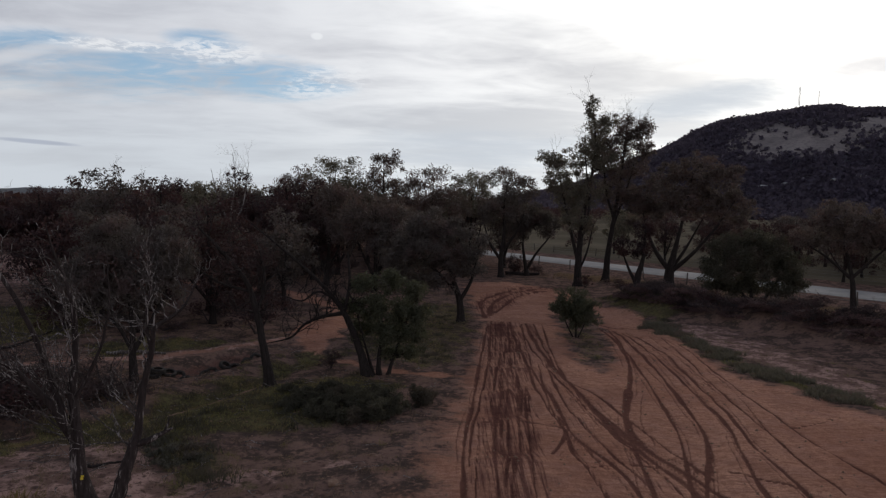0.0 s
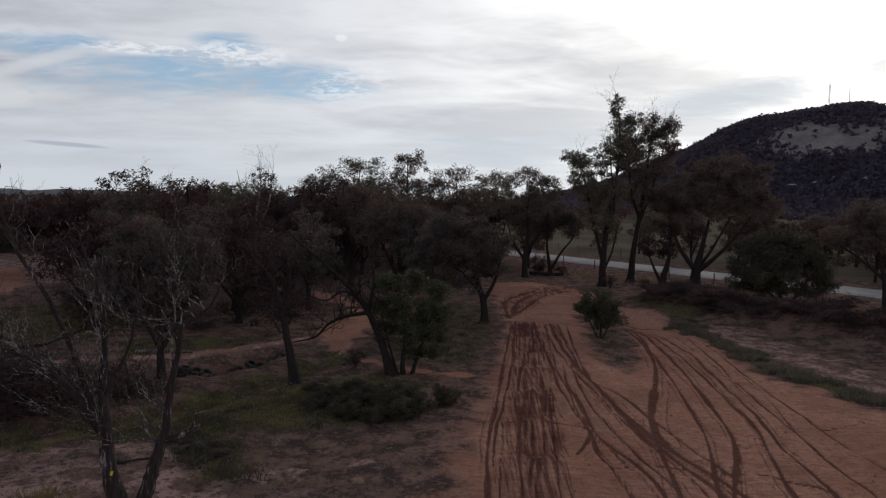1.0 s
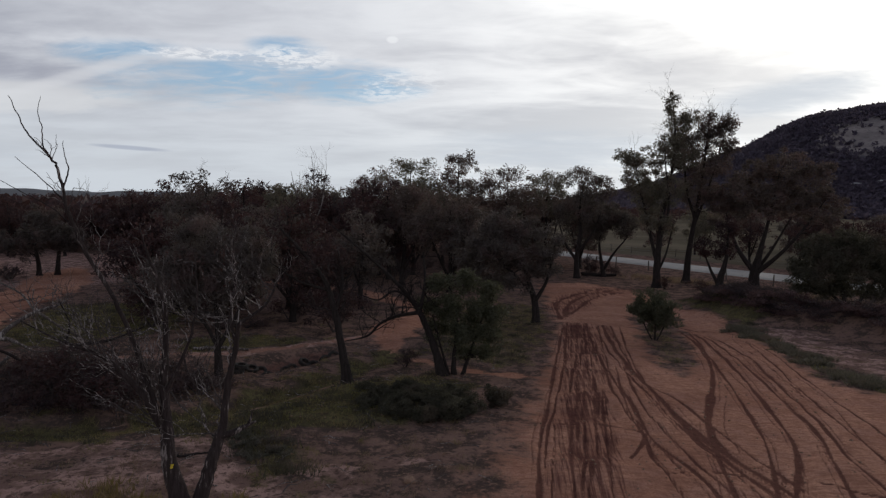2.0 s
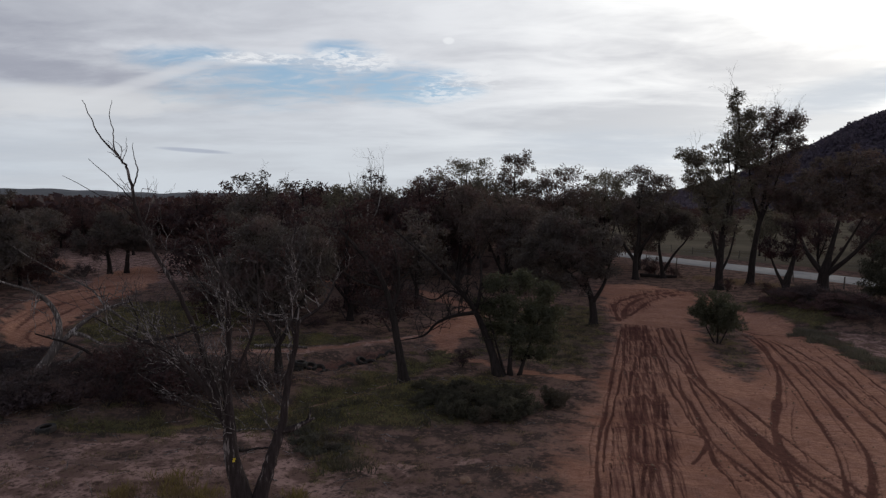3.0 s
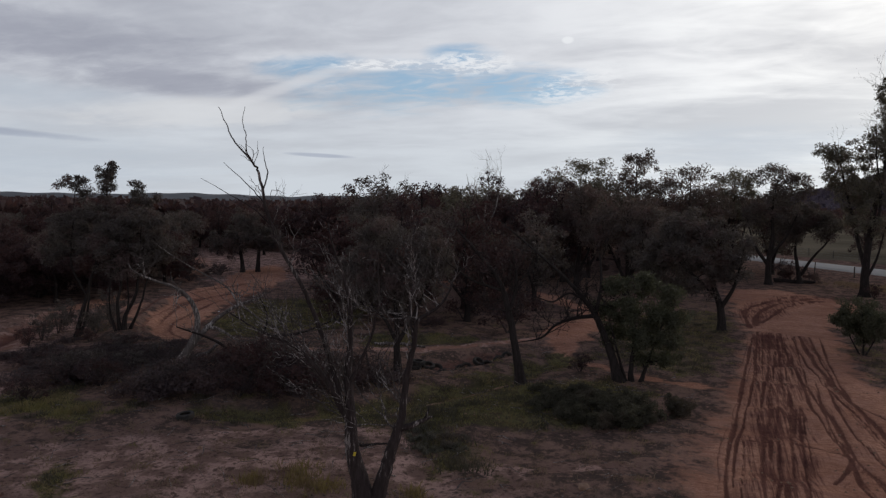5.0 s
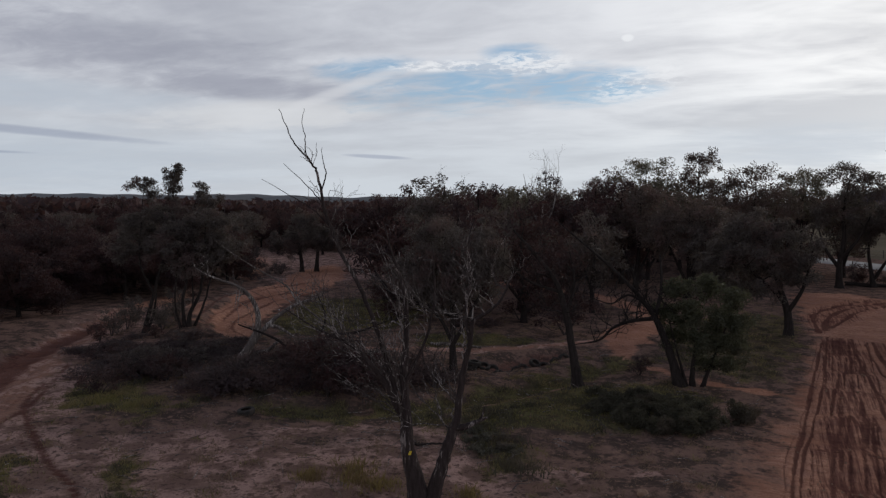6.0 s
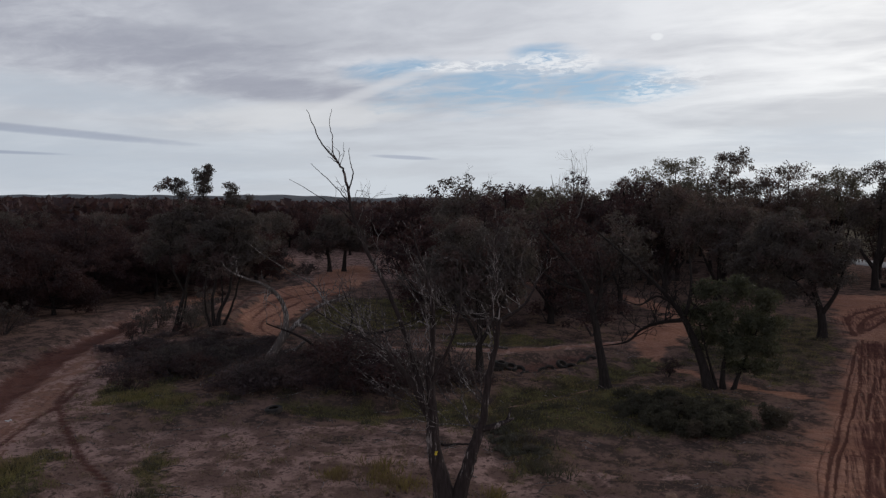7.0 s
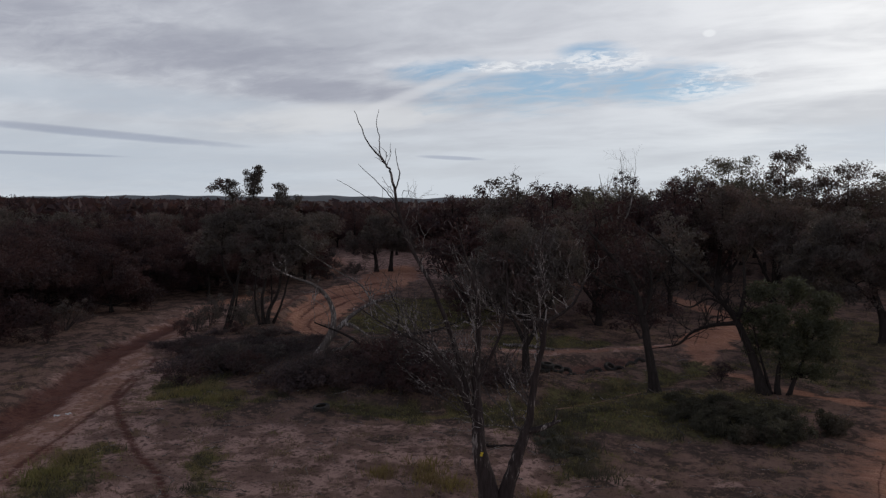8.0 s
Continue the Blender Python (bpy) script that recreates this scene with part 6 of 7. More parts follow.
build_hill()


def build_ridge():
    az = np.radians(np.arange(-80, 24, 0.4))
    rows = []
    for k, (r, s) in enumerate([(2900, 0.0), (3200, 0.55), (3500, 1.0), (3900, 0.6), (4200, 0.0)]):
        top = np.interp(np.degrees(az), [-80, -62, -58.7, -51, -45, -40, -36, -32, -29, -20, 20], [22, 9, 18, 29, 27, 38, 34, 28, 36, 30, 26])
        rows.append(np.stack([r * np.sin(az), r * np.cos(az), s * top * (r / 3500) + 2 * s * np.sin(np.degrees(az) * 2.1 + k) - 7 * (s == 0)], 1))
    i = np.arange(len(az) * 5).reshape(5, -1)
    faces = np.stack([i[:-1, :-1], i[:-1, 1:], i[1:, 1:], i[1:, :-1]], -1).reshape(-1, 4)
    tagged(new("ridge", mesh_of("ridge", np.vstack(rows), faces, RIDGE, True)), "low wooded ridge on the far horizon", "ridge", kind="structure")


build_ridge()

# ---- the road ----
ASPHALT = plain_material("grey_asphalt", (0.185, 0.178, 0.175), (0.240, 0.228, 0.222), 0.7, 0.75, 0.2, 0.01, 0.25)


def ribbon(name, line, half, z, material):
    pts = curve_points(line, 24)
    tang = np.gradient(pts, axis=0)
    tang /= np.linalg.norm(tang, axis=1, keepdims=True)
    side = np.stack([-tang[:, 1], tang[:, 0]], 1)
    rows = []
    for k, lift in ((-half - 0.4, -0.10), (-half, 0.0), (0, 0.05), (half, 0.0), (half + 0.4, -0.10)):
        q = pts + side * k
        rows.append(np.column_stack([q, np.full(len(q), z + lift)]))
    i = np.arange(len(pts) * 5).reshape(5, -1)
    faces = np.stack([i[:-1, :-1], i[:-1, 1:], i[1:, 1:], i[1:, :-1]], -1).reshape(-1, 4)
    return new(name, mesh_of(name, np.vstack(rows), faces, material, True))


tagged(ribbon("road", ROAD_LINE, 3.3, 0.06, ASPHALT), "pale grey sealed country road", "road", kind="structure")

# ---- brush on the creek bank ----
def brush_bank():
    rng = random.Random(5)
    for k in range(52):
        s = rng.random()
        x, y = -29.0 + 15.5 * s + rng.uniform(-1, 1), 24.4 + 1.2 * s + rng.uniform(-2.3, 3.4) + 3.0 * (s - 0.5) ** 2
        w = rng.uniform(0.55, 1.3)
        if math.hypot(x + 22.6, y - 25.6) < 1.9:
            continue
        tall = min(w * rng.uniform(0.75, 1.0), max(0.25, (8.2 - 8 * math.hypot(x, y) / 39) / 1.4))
        settle(BRUSH[rng.choice((0, 0, 1, 1, 2, 3))], USED, x, y, rng.uniform(0, 360), w * 1.15, w * 1.15, tall)
    thicket = [(-31.9, 25.6), (-32.2, 30.0), (-28.8, 30.1), (-24.6, 29.2), (-22.6, 22.6), (-25.8, 22.2)]
    for k in range(60):  # low dark scrub between the left track and the fallen tree
        x, y, w = rng.uniform(-32.2, -22.6), rng.uniform(22.2, 30.1), rng.uniform(0.55, 1.0)
        if float(inside(np.array([x]), np.array([y]), thicket)[0]) > 0 and math.hypot(x + 22.6, y - 25.6) > 1.9:
            tall = min(w, max(0.3, (8.2 - 8 * math.hypot(x, y) / 39) / 1.4))
            settle(BRUSH[rng.choice((0, 1, 2, 3))], USED, x, y, rng.uniform(0, 360), w * 1.2, w * 1.2, tall)
    for k in range(96):  # along the earth mound and under the roadside trees
        s = rng.random()
        p = MOUND[int(s * (len(MOUND) - 1))]
        w = rng.uniform(0.6, 1.0)
        settle(BRUSH[rng.choice((4, 4, 4, 4, 4, 1, 2))], USED, p[0] + rng.uniform(-1.9, 1.3), p[1] + rng.uniform(-1.9, 1.0), rng.uniform(0, 360), w * 1.3, w * 1.3, w * 0.7)
    for x, y, w, k in ((9.4, 84.2, 1.3, 2), (8.2, 84.6, 1.0, 0), (11.0, 83.6, 0.9, 0), (14.8, 72.6, 0.8, 2), (18.6, 65.8, 0.7, 0), (-5.2, 33.6, 0.5, 2), (-24.6, 20.6, 0.6, 2), (-40.5, 25.2, 1.0, 3), (-38.0, 22.6, 0.7, 2), (-36.5, 36.5, 1.0, 3), (-33.8, 32.6, 0.8, 3), (-34.4, 29.6, 0.8, 3), (-33.4, 28.0, 0.6, 2), (-31.9, 31.0, 0.7, 3), (-30.9, 29.6, 0.45, 2), (-35.4, 31.6, 0.8, 3), (-37.4, 33.8, 0.9, 3), (-32.6, 32.8, 0.6, 3)):
        settle(BRUSH[k], USED, x, y, 40 * k + 9 * x, w, w, w)


brush_bank()

# ---- grass, litter ----
def blades(x, y, rng, per, tall, wide, lean=0.5):
    """Tufts of upright blades, one triangle each."""
    z = ground_height(x, y)
    c = np.repeat(np.stack([x, y, z], 1), per, axis=0)
    c[:, :2] += rng.normal(0, 0.09, (len(c), 2))
    h = np.repeat(tall * rng.uniform(0.5, 1.3, len(x)), per) * rng.uniform(0.6, 1.2, len(c))
    a = rng.uniform(0, 2 * np.pi, len(c))
    side = np.stack([np.cos(a), np.sin(a), np.zeros(len(c))], 1) * wide * rng.uniform(0.6, 1.3, (len(c), 1))
    tip = c + np.stack([rng.normal(0, lean, len(c)) * h, rng.normal(0, lean, len(c)) * h, h], 1)
    c[:, 2] -= 0.03
    v = np.stack([c - side, c + side, tip], 1).reshape(-1, 3)
    return v, np.arange(len(v)).reshape(-1, 3)


GRASS_WEED = leaf_material("yellow_weed", (0.150, 0.122, 0.042), (0.290, 0.235, 0.090), (0.160, 0.115, 0.060), 0.15)


def grow_grass():
    rng = np.random.default_rng(61)
    n = 200000
    x, y = rng.uniform(-36, 22, n), 8.5 + 56 * rng.random(n) ** 1.5
    dirt, pale, grass, field, wet, churn = ground_marks(x, y, np.hypot(x, y))
    patch = wave_noise(x, y, 1.6, 71, 3)
    free = (dirt < 0.35) & (wet < 0.2)
    green = free & (grass + 0.55 * patch > 0.62)
    v, f = blades(x[green], y[green], rng, 4, 0.10, 0.014, 0.8)
    tagged(new("grass", mesh_of("grass", v, f, GRASS_GREEN)), "short green grass in damp strips and patches", "grass", kind="stuff")
    dry = free & ~green & (patch > 0.3) & (rng.random(n) < 0.6)
    v, f = blades(x[dry], y[dry], rng, 4, 0.11, 0.013, 0.9)
    tagged(new("dry_grass", mesh_of("dry_grass", v, f, GRASS_DRY)), "sparse dry grass tufts on bare soil", "grass", kind="stuff")
    # tall straw between the mound and the road, weeds at the foot of the near tree
    m = 5500
    s = rng.random(m)
    x = np.interp(s, [0, 1], [15, 45]) + rng.normal(0, 1.6, m)
    y = np.interp(s, [0, 1], [84, 41]) + rng.normal(0, 1.6, m)
    keep = inside(x, y, MAIN) < -2
    v, f = blades(x[keep], y[keep], rng, 4, 0.30, 0.025, 0.4)
    tagged(new("straw", mesh_of("straw", v, f, GRASS_DRY)), "tall dry straw along the road verge", "grass", kind="stuff")
    weeds = [(-9.2, 22.9, 0.76), (-8.1, 21.6, 0.76), (-6.6, 20.2, 0.76), (-10.7, 17.5, 0.7), (-10.2, 16.9, 0.4), (-9.6, 17.0, 0.5), (-11.6, 16.6, 0.4), (-7.2, 17.6, 0.4), (-19.6, 11.6, 0.8), (-20.4, 12.8, 0.7), (-9.0, 24.8, 0.9), (-23.5, 19.6, 0.8), (-21.4, 19.9, 0.7)]
    for wx, wy, wr in weeds:
        k = int(120 * wr)
        x, y = wx + rng.normal(0, wr * 0.6, k), wy + rng.normal(0, wr * 0.6, k)
        v, f = blades(x, y, rng, 5, 0.24, 0.016, 0.45)
        tagged(new("weeds", mesh_of("weeds", v, f, GRASS_WEED if wr < 0.75 and wx > -15 else LEAF_SHRUB if wx > -10 else GRASS_GREEN)), "clump of knee-high yellowish weeds" if wr < 0.75 and wx > -15 else "clump of rough green weeds", "weeds", kind="stuff")


grow_grass()


def grow_tussocks():
    """Rough knee-low tussocks over the damp ground."""
    rng = np.random.default_rng(62)
    x, y = rng.uniform(-32, 19, 9000), 10 + 56 * rng.random(9000) ** 1.3
    dirt, pale, grass, field, wet, churn = ground_marks(x, y, np.hypot(x, y))
    keep = (dirt < 0.15) & (grass > 0.45) & (rng.random(9000) < 0.30)
    x, y = x[keep], y[keep]
    k = 26
    tx, ty = np.repeat(x, k) + rng.normal(0, 0.16, len(x) * k), np.repeat(y, k) + rng.normal(0, 0.16, len(x) * k)
    v, f = blades(tx, ty, rng, 2, 0.20, 0.016, 0.55)
    tagged(new("tussocks", mesh_of("tussocks", v, f, LEAF_SHRUB)), "rough grey-green tussocks and low herbs", "tussocks", kind="stuff")


grow_tussocks()


def verge_herbs():
    """Lush low herbs in clumps along the edge of the open dirt."""
    rng = np.random.default_rng(63)
    line = curve_points([(14.9, 49), (15.4, 44.0), (15.7, 40.0), (16.0, 36.5), (17.2, 32.1), (18.0, 30.0)], 40)
    n = 260
    k = (rng.random(n) ** 1.25 * (len(line) - 1)).astype(int)
    gap = np.sin(k * 0.11) + 0.8 * np.sin(k * 0.27 + 1.0) > -0.2
    x, y = line[k, 0][gap] + rng.normal(0, 0.42, gap.sum()), line[k, 1][gap] + rng.normal(0, 0.4, gap.sum())
    m = 60
    tx, ty = np.repeat(x, m) + rng.normal(0, 0.15, len(x) * m), np.repeat(y, m) + rng.normal(0, 0.15, len(x) * m)
    v, f = blades(tx, ty, rng, 2, 0.24, 0.028, 0.7)
    tagged(new("herbs", mesh_of("herbs", v, f, LEAF_GREEN)), "lush dark green herbs along the dirt edge", "herbs", kind="stuff")


verge_herbs()


def scatter_litter():
    """Bark strips, sticks and crumbs of earth over the bare soil."""
    rng = np.random.default_rng(15)
    wood = Wood(4)
    sx, sy = rng.uniform(-28, 0, 1500), rng.uniform(10, 40, 1500)
    dirt, pale, grass, field, wet, churn = ground_marks(sx, sy, np.hypot(sx, sy))
    track, _, _ = line_distance(sx, sy, LEFT_TRACK)
    for x, y in zip(sx[(dirt < 0.3) & (track > 2.5)][:850], sy[(dirt < 0.3) & (track > 2.5)][:850]):
        z = float(ground_height(x, y))
        a, ln = rng.uniform(0, 6.28), rng.uniform(0.15, 0.9)
        p = np.array([x, y, z + 0.02])
        q = p + np.array([math.cos(a) * ln, math.sin(a) * ln, rng.uniform(0, 0.08)])
        wood.tube(bent(p, q, rng, 0.03, 0.08, 4), np.linspace(0.014, 0.006, 4) * rng.uniform(0.6, 1.5))
    tagged(new("fallen_sticks", wood.mesh("fallen_sticks", BARK_DEAD)), "fallen sticks and bark strips on the soil", "sticks", kind="stuff")
    n = 2600
    x, y = rng.uniform(-26, 17, n), 9 + 40 * rng.random(n) ** 1.4
    z = ground_height(x, y)
    r = rng.uniform(0.015, 0.06, n) * np.where(rng.random(n) < 0.04, 2.0, 1.0)
    shape = np.array([[1, 0, 0], [-1, 0, 0], [0, 1, 0], [0, -1, 0], [0, 0, 0.8], [0, 0, -0.8]], float)
    tri = np.array([[0, 2, 4], [2, 1, 4], [1, 3, 4], [3, 0, 4], [2, 0, 5], [1, 2, 5], [3, 1, 5], [0, 3, 5]])
    v = np.stack([x, y, z], 1)[:, None] + shape[None] * r[:, None, None] * rng.uniform(0.6, 1.4, (n, 6, 1))
    f = (np.arange(n) * 6)[:, None, None] + tri[None]
    tagged(new("clods", mesh_of("clods", v.reshape(-1, 3), f.reshape(-1, 3), CLOD)), "small clods and stones on the dirt", "clods", kind="stuff")


CLOD = plain_material("dry_clod", (0.210, 0.120, 0.080), (0.300, 0.190, 0.130), 8.0, 0.95, 0.3, 0.01)
scatter_litter()


def rock(x, y, r, seed):
    bm = bmesh.new()
    bmesh.ops.create_icosphere(bm, subdivisions=3, radius=r)
    for v in bm.verts:
        v.co *= 1 + 0.28 * noise.noise(v.co / r * 1.1 + Vector((seed, 0, 0))) + 0.06 * noise.noise(v.co / r * 4)
        v.co.z *= 0.62
    me = bpy.data.meshes.new("rock")
    bm.to_mesh(me)
    bm.free()
    me.materials.append(CLOD)
    ob = new("rock", me)
    ob.location = (x, y, float(ground_height(x, y)) + r * 0.3)
    return tagged(ob, "pale rounded rock lying on bare soil", "rock")


rock(-2.9, 19.8, 0.17, 3)


# ---- tyres ----
def tyre_mesh():
    """A worn tyre: tread, shoulders, side walls and an open bead."""
    prof = [(0.185, 0.075), (0.20, 0.095), (0.255, 0.105), (0.295, 0.095), (0.318, 0.075), (0.322, 0.030), (0.314, 0.022), (0.322, 0.014)]
    prof = prof + [(r, -z) for r, z in reversed(prof)]
    prof += [(0.20, -0.065), (0.29, -0.06), (0.30, 0.0), (0.29, 0.06), (0.20, 0.065)]
    n, k = 32, len(prof)
    v = [(r * math.cos(2 * math.pi * i / n), r * math.sin(2 * math.pi * i / n), z) for i in range(n) for r, z in prof]
    i = np.arange(n * k).reshape(n, k)
    a, b = i, np.roll(i, -1, axis=0)
    f = np.stack([a, b, np.roll(b, -1, axis=1), np.roll(a, -1, axis=1)], -1).reshape(-1, 4)
    return mesh_of("tyre", v, f, RUBBER, True)


TYRE = tyre_mesh()


def tyre(x, y, up, rx, ry, rz, label, group=""):
    ob = new("tyre", TYRE)
    ob.matrix_world = pose(x, y, float(ground_height(x, y)) + up, rx, ry, rz)
    return tagged(ob, label, "tyre", group)


tyre(-17.4, 20.9, 0.10, 4, -5, 20, "old black car tyre lying flat on soil")
for k in range(6):
    s = (k + 0.35 * math.sin(k * 2.3)) / 5
    tyre(-11.8 + 2.6 * s, 32.9 + 3.3 * s, -0.14 + 0.05 * (k % 3), 52 + 9 * (k % 3), 6 * (k % 2), 25 + 24 * math.sin(k * 1.7), "old tyre half buried in the creek bank", "tyres in the bank")
for x, y, up, rx, rz in ((-12.9, 31.9, 0.10, 8, 0), (-12.4, 32.4, 0.12, 20, 40), (-12.75, 32.0, 0.30, 6, 80), (-12.0, 32.5, 0.10, 35, 10), (-10.6, 35.0, 0.12, 30, 70)):
    tyre(x, y, up, rx, 0, rz, "old tyre piled below the creek bank", "tyres in the bank")


# ---- logs and rubbish ----
def log(points, r0, r1, material, label):
    rng = np.random.default_rng(int(abs(points[0][0]) * 10))
    wood = Wood(9)
    pts = curve_points(points, 6)
    pts[1:-1] += rng.normal(0, 0.012, (len(pts) - 2, 3))
    rad = np.linspace(r0, r1, len(pts)) * (1 + 0.08 * rng.normal(0, 1, len(pts)))
    rad = np.concatenate([[0.004], rad[:1], rad, rad[-1:], [0.004]])
    pts = np.vstack([pts[:1], pts[:1] + 0.002, pts, pts[-1:] - 0.002, pts[-1:]])
    wood.tube(pts, rad)
    return tagged(new("log", wood.mesh("log", material)), label, "log")


def on(x, y, up):
    return (x, y, float(ground_height(x, y)) + up)


log([on(-22.9, 27.9, 0.32), on(-22.2, 28.3, 0.46), on(-21.9, 28.5, 0.75), on(-21.8, 28.6, 0.98)], 0.11, 0.06, BARK_DEAD, "pale weathered log lying over dry brush")
log([on(7.6, 83.6, 0.18), on(9.4, 83.0, 0.2), on(11.4, 82.6, 0.14)], 0.24, 0.14, BARK_DARK, "dark fallen log under the roadside trees")
log([on(-16.4, 34.8, 0.10), on(-15.0, 34.9, 0.12), on(-13.6, 35.1, 0.1)], 0.10, 0.06, BARK_DEAD, "weathered log on the bank above the creek")
log([on(-10.5, 20.2, 0.05), on(-9.9, 20.5, 0.07), on(-9.4, 20.9, 0.05)], 0.05, 0.03, BARK_DARK, "short dark branch lying on soil")

WHITE = plain_material("white_plastic", (0.62, 0.62, 0.60), (0.75, 0.75, 0.74), 9.0, 0.5)
for k, (x, y) in enumerate(((-25.35, 15.45), (-25.05, 15.7), (-32.4, 42.6))):
    g = np.linspace(-1, 1, 7)
    gx, gy = [q.ravel() for q in np.meshgrid(g, g)]
    gz = 0.06 * wave_noise(gx, gy, 1.2, 40 + k, 2) + 0.05
    i = np.arange(49).reshape(7, 7)
    f = np.stack([i[:-1, :-1], i[:-1, 1:], i[1:, 1:], i[1:, :-1]], -1).reshape(-1, 4)
    ob = new("plastic_scrap", mesh_of("plastic_scrap", np.stack([gx * 0.10, gy * 0.06, gz * 0.5], 1), f, WHITE, True))
    ob.matrix_world = pose(*on(x, y, 0.0), 0, 0, 30 + 50 * k)
    tagged(ob, "crumpled white plastic scrap on the dirt", "litter")


# ---- fences along the road ----
POST = bark_material("grey_post", (0.140, 0.118, 0.100), (0.250, 0.225, 0.200), 0.55)
WIRE = plain_material("galvanised_wire", (0.20, 0.20, 0.20), (0.26, 0.26, 0.26), 20.0, 0.5)


def fence(x0, y0, x1, y1, posts, label):
    thing = empty("fence", x0, y0, float(ground_height(x0, y0)))
    tagged(thing, label, "fence")
    wood = Wood(8)
    wood.tube([(0, 0, -0.2), (0, 0, 0.6), (0.01, 0, 1.25), (0, 0, 1.27)], [0.075, 0.07, 0.066, 0.004])
    post = wood.mesh("post", POST)
    for k in range(posts):
        s = k / (posts - 1)
        x, y = (x1 - x0) * s, (y1 - y0) * s
        ob = child("post", post, thing)
        ob.location = (x, y, float(ground_height(x0 + x, y0 + y)) - float(ground_height(x0, y0)))
        ob.rotation_euler = (radians(3 * math.sin(k * 2.1)), radians(3 * math.cos(k * 1.7)), k)
    for z in (0.35, 0.75, 1.12):
        line = Wood(4)
        line.tube([((x1 - x0) * s, (y1 - y0) * s + 0.07, z - 0.04 * math.sin(s * math.pi * (posts - 1)) ** 2) for s in np.linspace(0, 1, posts * 2 - 1)], [0.007] * (posts * 2 - 1))
        child("wire", line.mesh("wire", WIRE), thing)


fence(-6, 165, 78, 45, 30, "post and wire fence along the paddock")
fence(10, 103, 58, 34, 15, "post and wire fence beside the road verge")


# ---- on the hill: masts and houses ----
STEEL = plain_material("mast_steel", (0.10, 0.10, 0.11), (0.16, 0.16, 0.17), 1.0, 0.5)


def bar(bm, p, q, r):
    p, q = Vector(p), Vector(q)
    m = Matrix.Translation((p + q) / 2) @ (q - p).to_track_quat("Z", "Y").to_matrix().to_4x4()
    bmesh.ops.create_cone(bm, cap_ends=True, segments=5, radius1=r, radius2=r, depth=(q - p).length, matrix=m)


def mast(u, w, h, half, label):
    x, y = hill_place(u, w)
    thing = empty("radio_mast", x, y, float(hill_height(np.array(u, float), np.array(w, float))) - 9)
    tagged(thing, label, "mast", "hilltop masts")
    feet = [(half * math.cos(a), half * math.sin(a)) for a in (0.3, 2.4, 4.5)]
    for fx, fy in feet:
        bm = bmesh.new()
        bar(bm, (fx, fy, 0), (fx * 0.5, fy * 0.5, h), 0.17)
        part("leg", bm, STEEL, thing)
    bm = bmesh.new()
    steps = int(h / 3)
    for k in range(steps):
        a, b = k / steps, (k + 1) / steps
        for (px, py), (qx, qy) in zip(feet, feet[1:] + feet[:1]):
            s0, s1 = 1 - 0.5 * a, 1 - 0.5 * b
            bar(bm, (px * s0, py * s0, h * a), (qx * s1, qy * s1, h * b), 0.09)
            bar(bm, (px * s1, py * s1, h * b), (qx * s1, qy * s1, h * b), 0.09)
    part("lattice", bm, STEEL, thing)
    for z, s in ((h * 0.75, 0.8), (h * 0.9, 0.65)):
        bm = bmesh.new()
        bmesh.ops.create_cone(bm, cap_ends=True, segments=12, radius1=0.9 * s, radius2=0.5 * s, depth=0.5, matrix=Matrix.Translation((half * 0.7, -half * 0.6, z)) @ Matrix.Rotation(radians(90), 4, "X"))
        part("dish", bm, STEEL, thing)
    bm = bmesh.new()
    bar(bm, (0, 0, h - 0.5), (0, 0, h + 3), 0.10)
    part("aerial", bm, STEEL, thing)


mast(-99, -40, 45, 1.9, "tall lattice radio mast on the hilltop")
mast(-68, -30, 35, 0.6, "thin guyed radio mast on the hilltop")

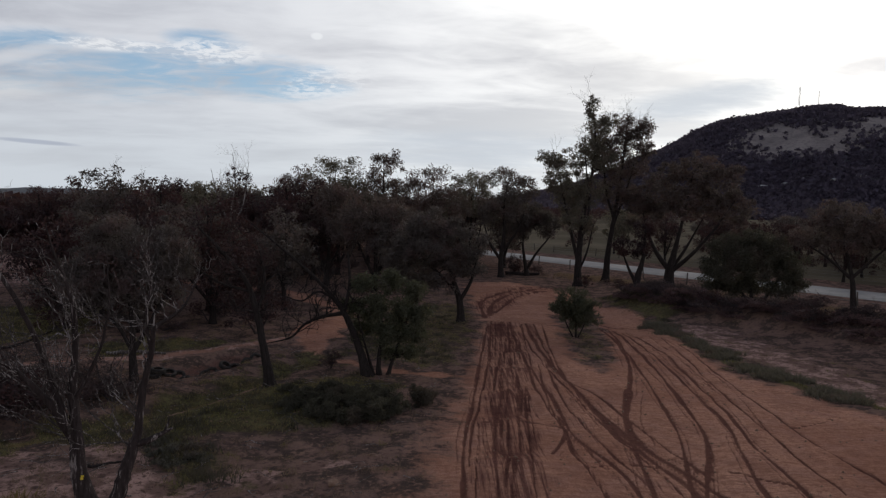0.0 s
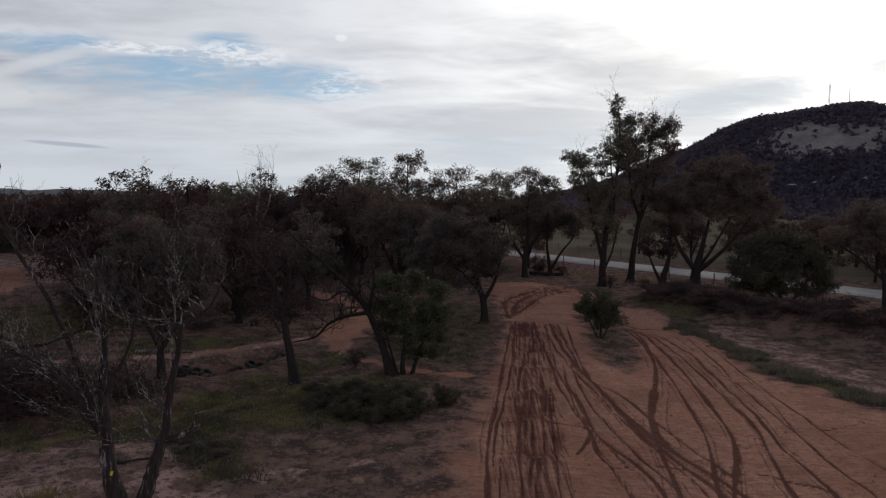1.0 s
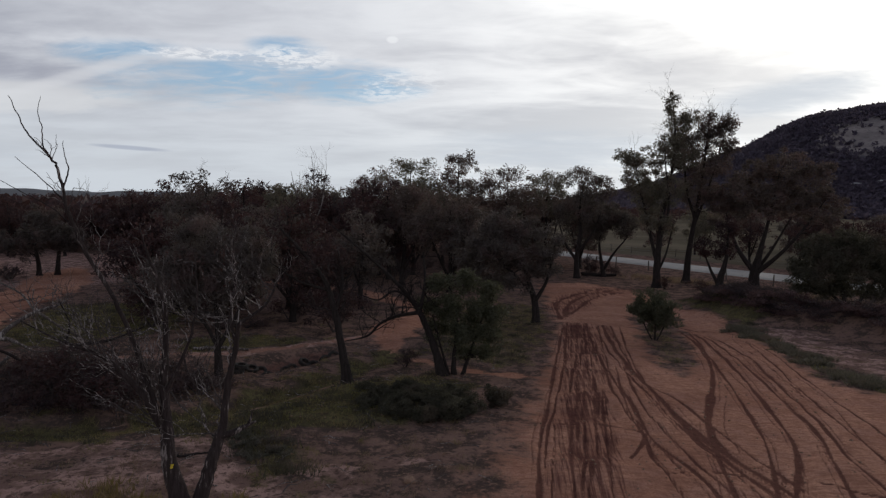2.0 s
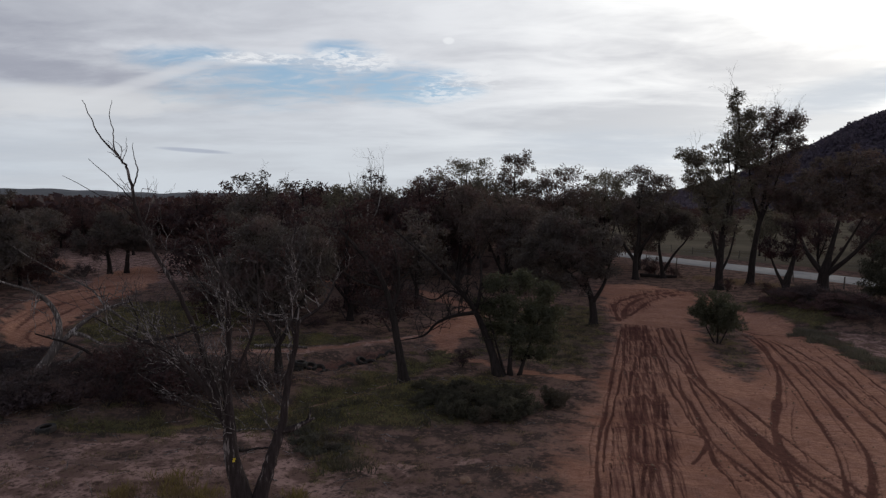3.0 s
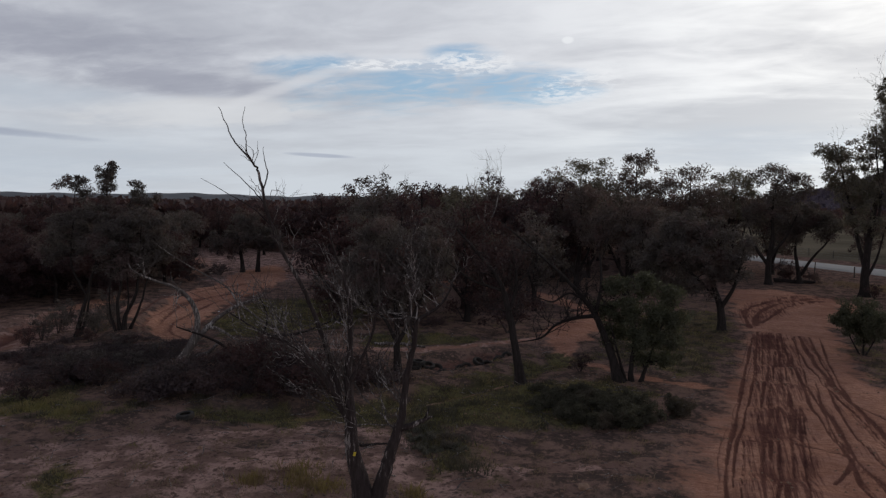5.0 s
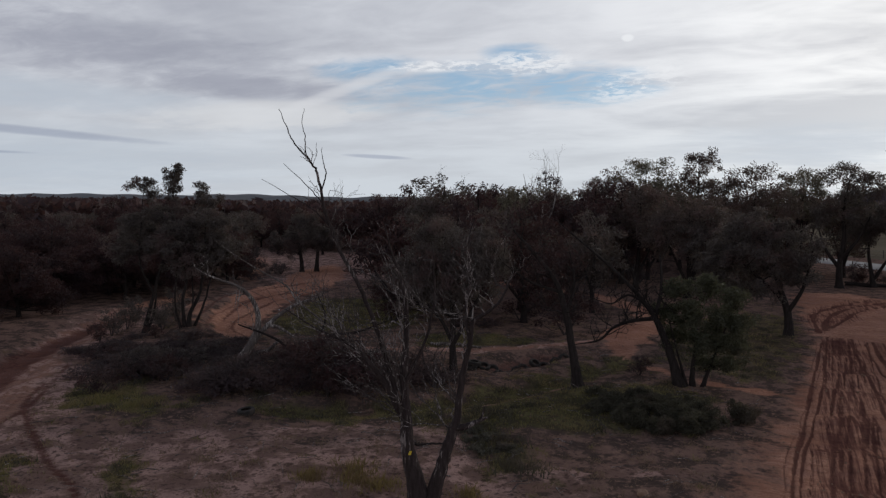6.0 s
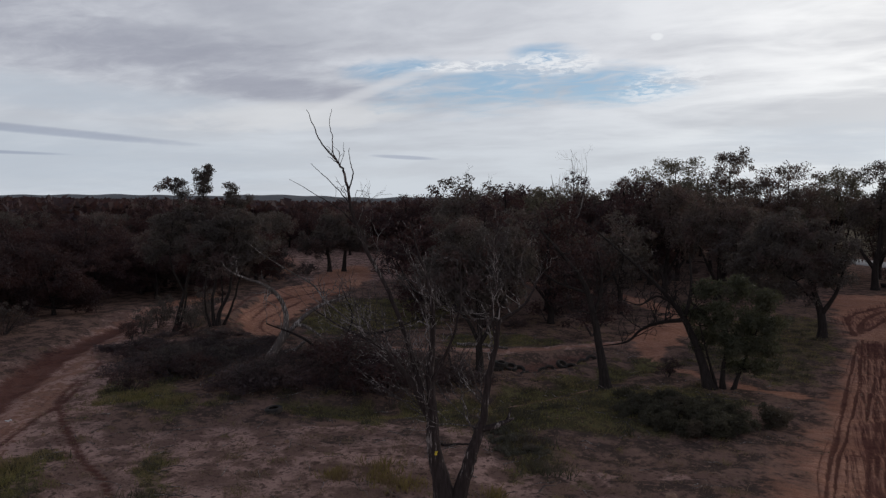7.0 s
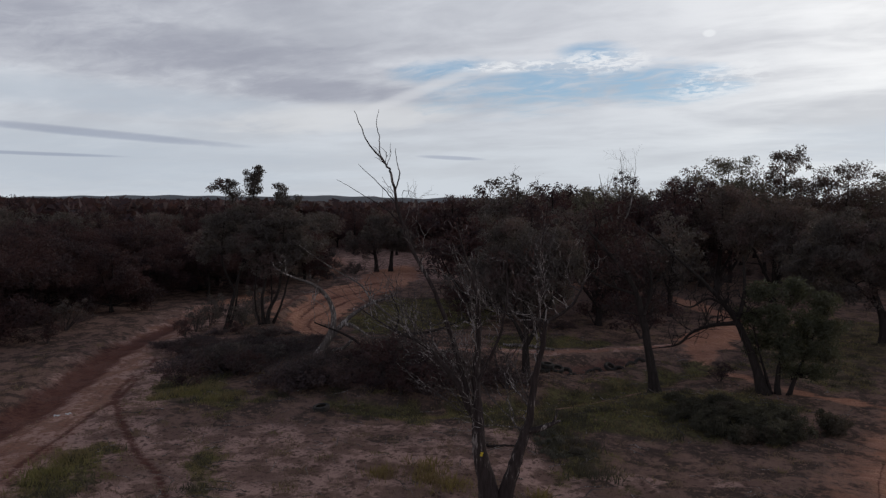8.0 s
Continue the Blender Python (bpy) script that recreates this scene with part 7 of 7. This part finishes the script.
HOUSE_WALL = plain_material("pale_house_wall", (0.36, 0.33, 0.30), (0.44, 0.41, 0.38), 0.8, 0.8)
HOUSE_ROOF = plain_material("pale_metal_roof", (0.30, 0.29, 0.28), (0.40, 0.39, 0.38), 0.8, 0.5)
HOUSE_GLASS = plain_material("dark_window", (0.03, 0.035, 0.04), (0.05, 0.055, 0.06), 1.0, 0.2)


def house(az, r, turn, wide, label):
    a = radians(az) - HILL_AXIS
    u, w = r * math.sin(a), r * math.cos(a) - 1500
    x, y = hill_place(u, w)
    thing = empty("house", x, y, float(hill_height(np.array(u), np.array(w))) - 8.6, turn)
    tagged(thing, label, "house", "houses below the hill")
    d, h = 8.0, 2.6
    bm = bmesh.new()
    bmesh.ops.create_cube(bm, size=1.0, matrix=Matrix.Translation((0, 0, h / 2)) @ Matrix.Diagonal((wide, d, h, 1)))
    part("wall", bm, HOUSE_WALL, thing)
    v = [(sx * (wide / 2 + 0.5), sy * (d / 2 + 0.5), h) for sx in (-1, 1) for sy in (-1, 1)] + [(-wide / 2 + 2.5, 0, h + 1.5), (wide / 2 - 2.5, 0, h + 1.5)]
    bm = bmesh.new()
    vs = [bm.verts.new(p) for p in v]
    for f in ((0, 2, 5, 4), (3, 1, 4, 5), (1, 0, 4), (2, 3, 5), (0, 1, 3, 2)):
        bm.faces.new([vs[i] for i in f])
    part("roof", bm, HOUSE_ROOF, thing)
    for k in range(3):
        bm = bmesh.new()
        bmesh.ops.create_cube(bm, size=1.0, matrix=Matrix.Translation(((k - 1) * wide * 0.3, -d / 2 - 0.02, 1.7)) @ Matrix.Diagonal((1.8, 0.12, 1.3, 1)))
        pane = part("window", bm, HOUSE_GLASS, thing)
        bm = bmesh.new()
        bmesh.ops.create_cube(bm, size=1.0, matrix=Matrix.Translation(((k - 1) * wide * 0.3, -d / 2 - 0.08, 0.98)) @ Matrix.Diagonal((2.1, 0.22, 0.1, 1)))
        part("sill", bm, HOUSE_WALL, pane)


for az, r, turn, wide in ((20.9, 1060, 10, 13), (22.4, 1040, 20, 11), (24.1, 1040, -10, 12), (25.7, 1050, 5, 14), (26.8, 1060, 40, 11), (28.8, 1050, 15, 15), (30.2, 1060, -5, 12)):
    house(az, r, turn, wide, "low pale house with a hipped metal roof")
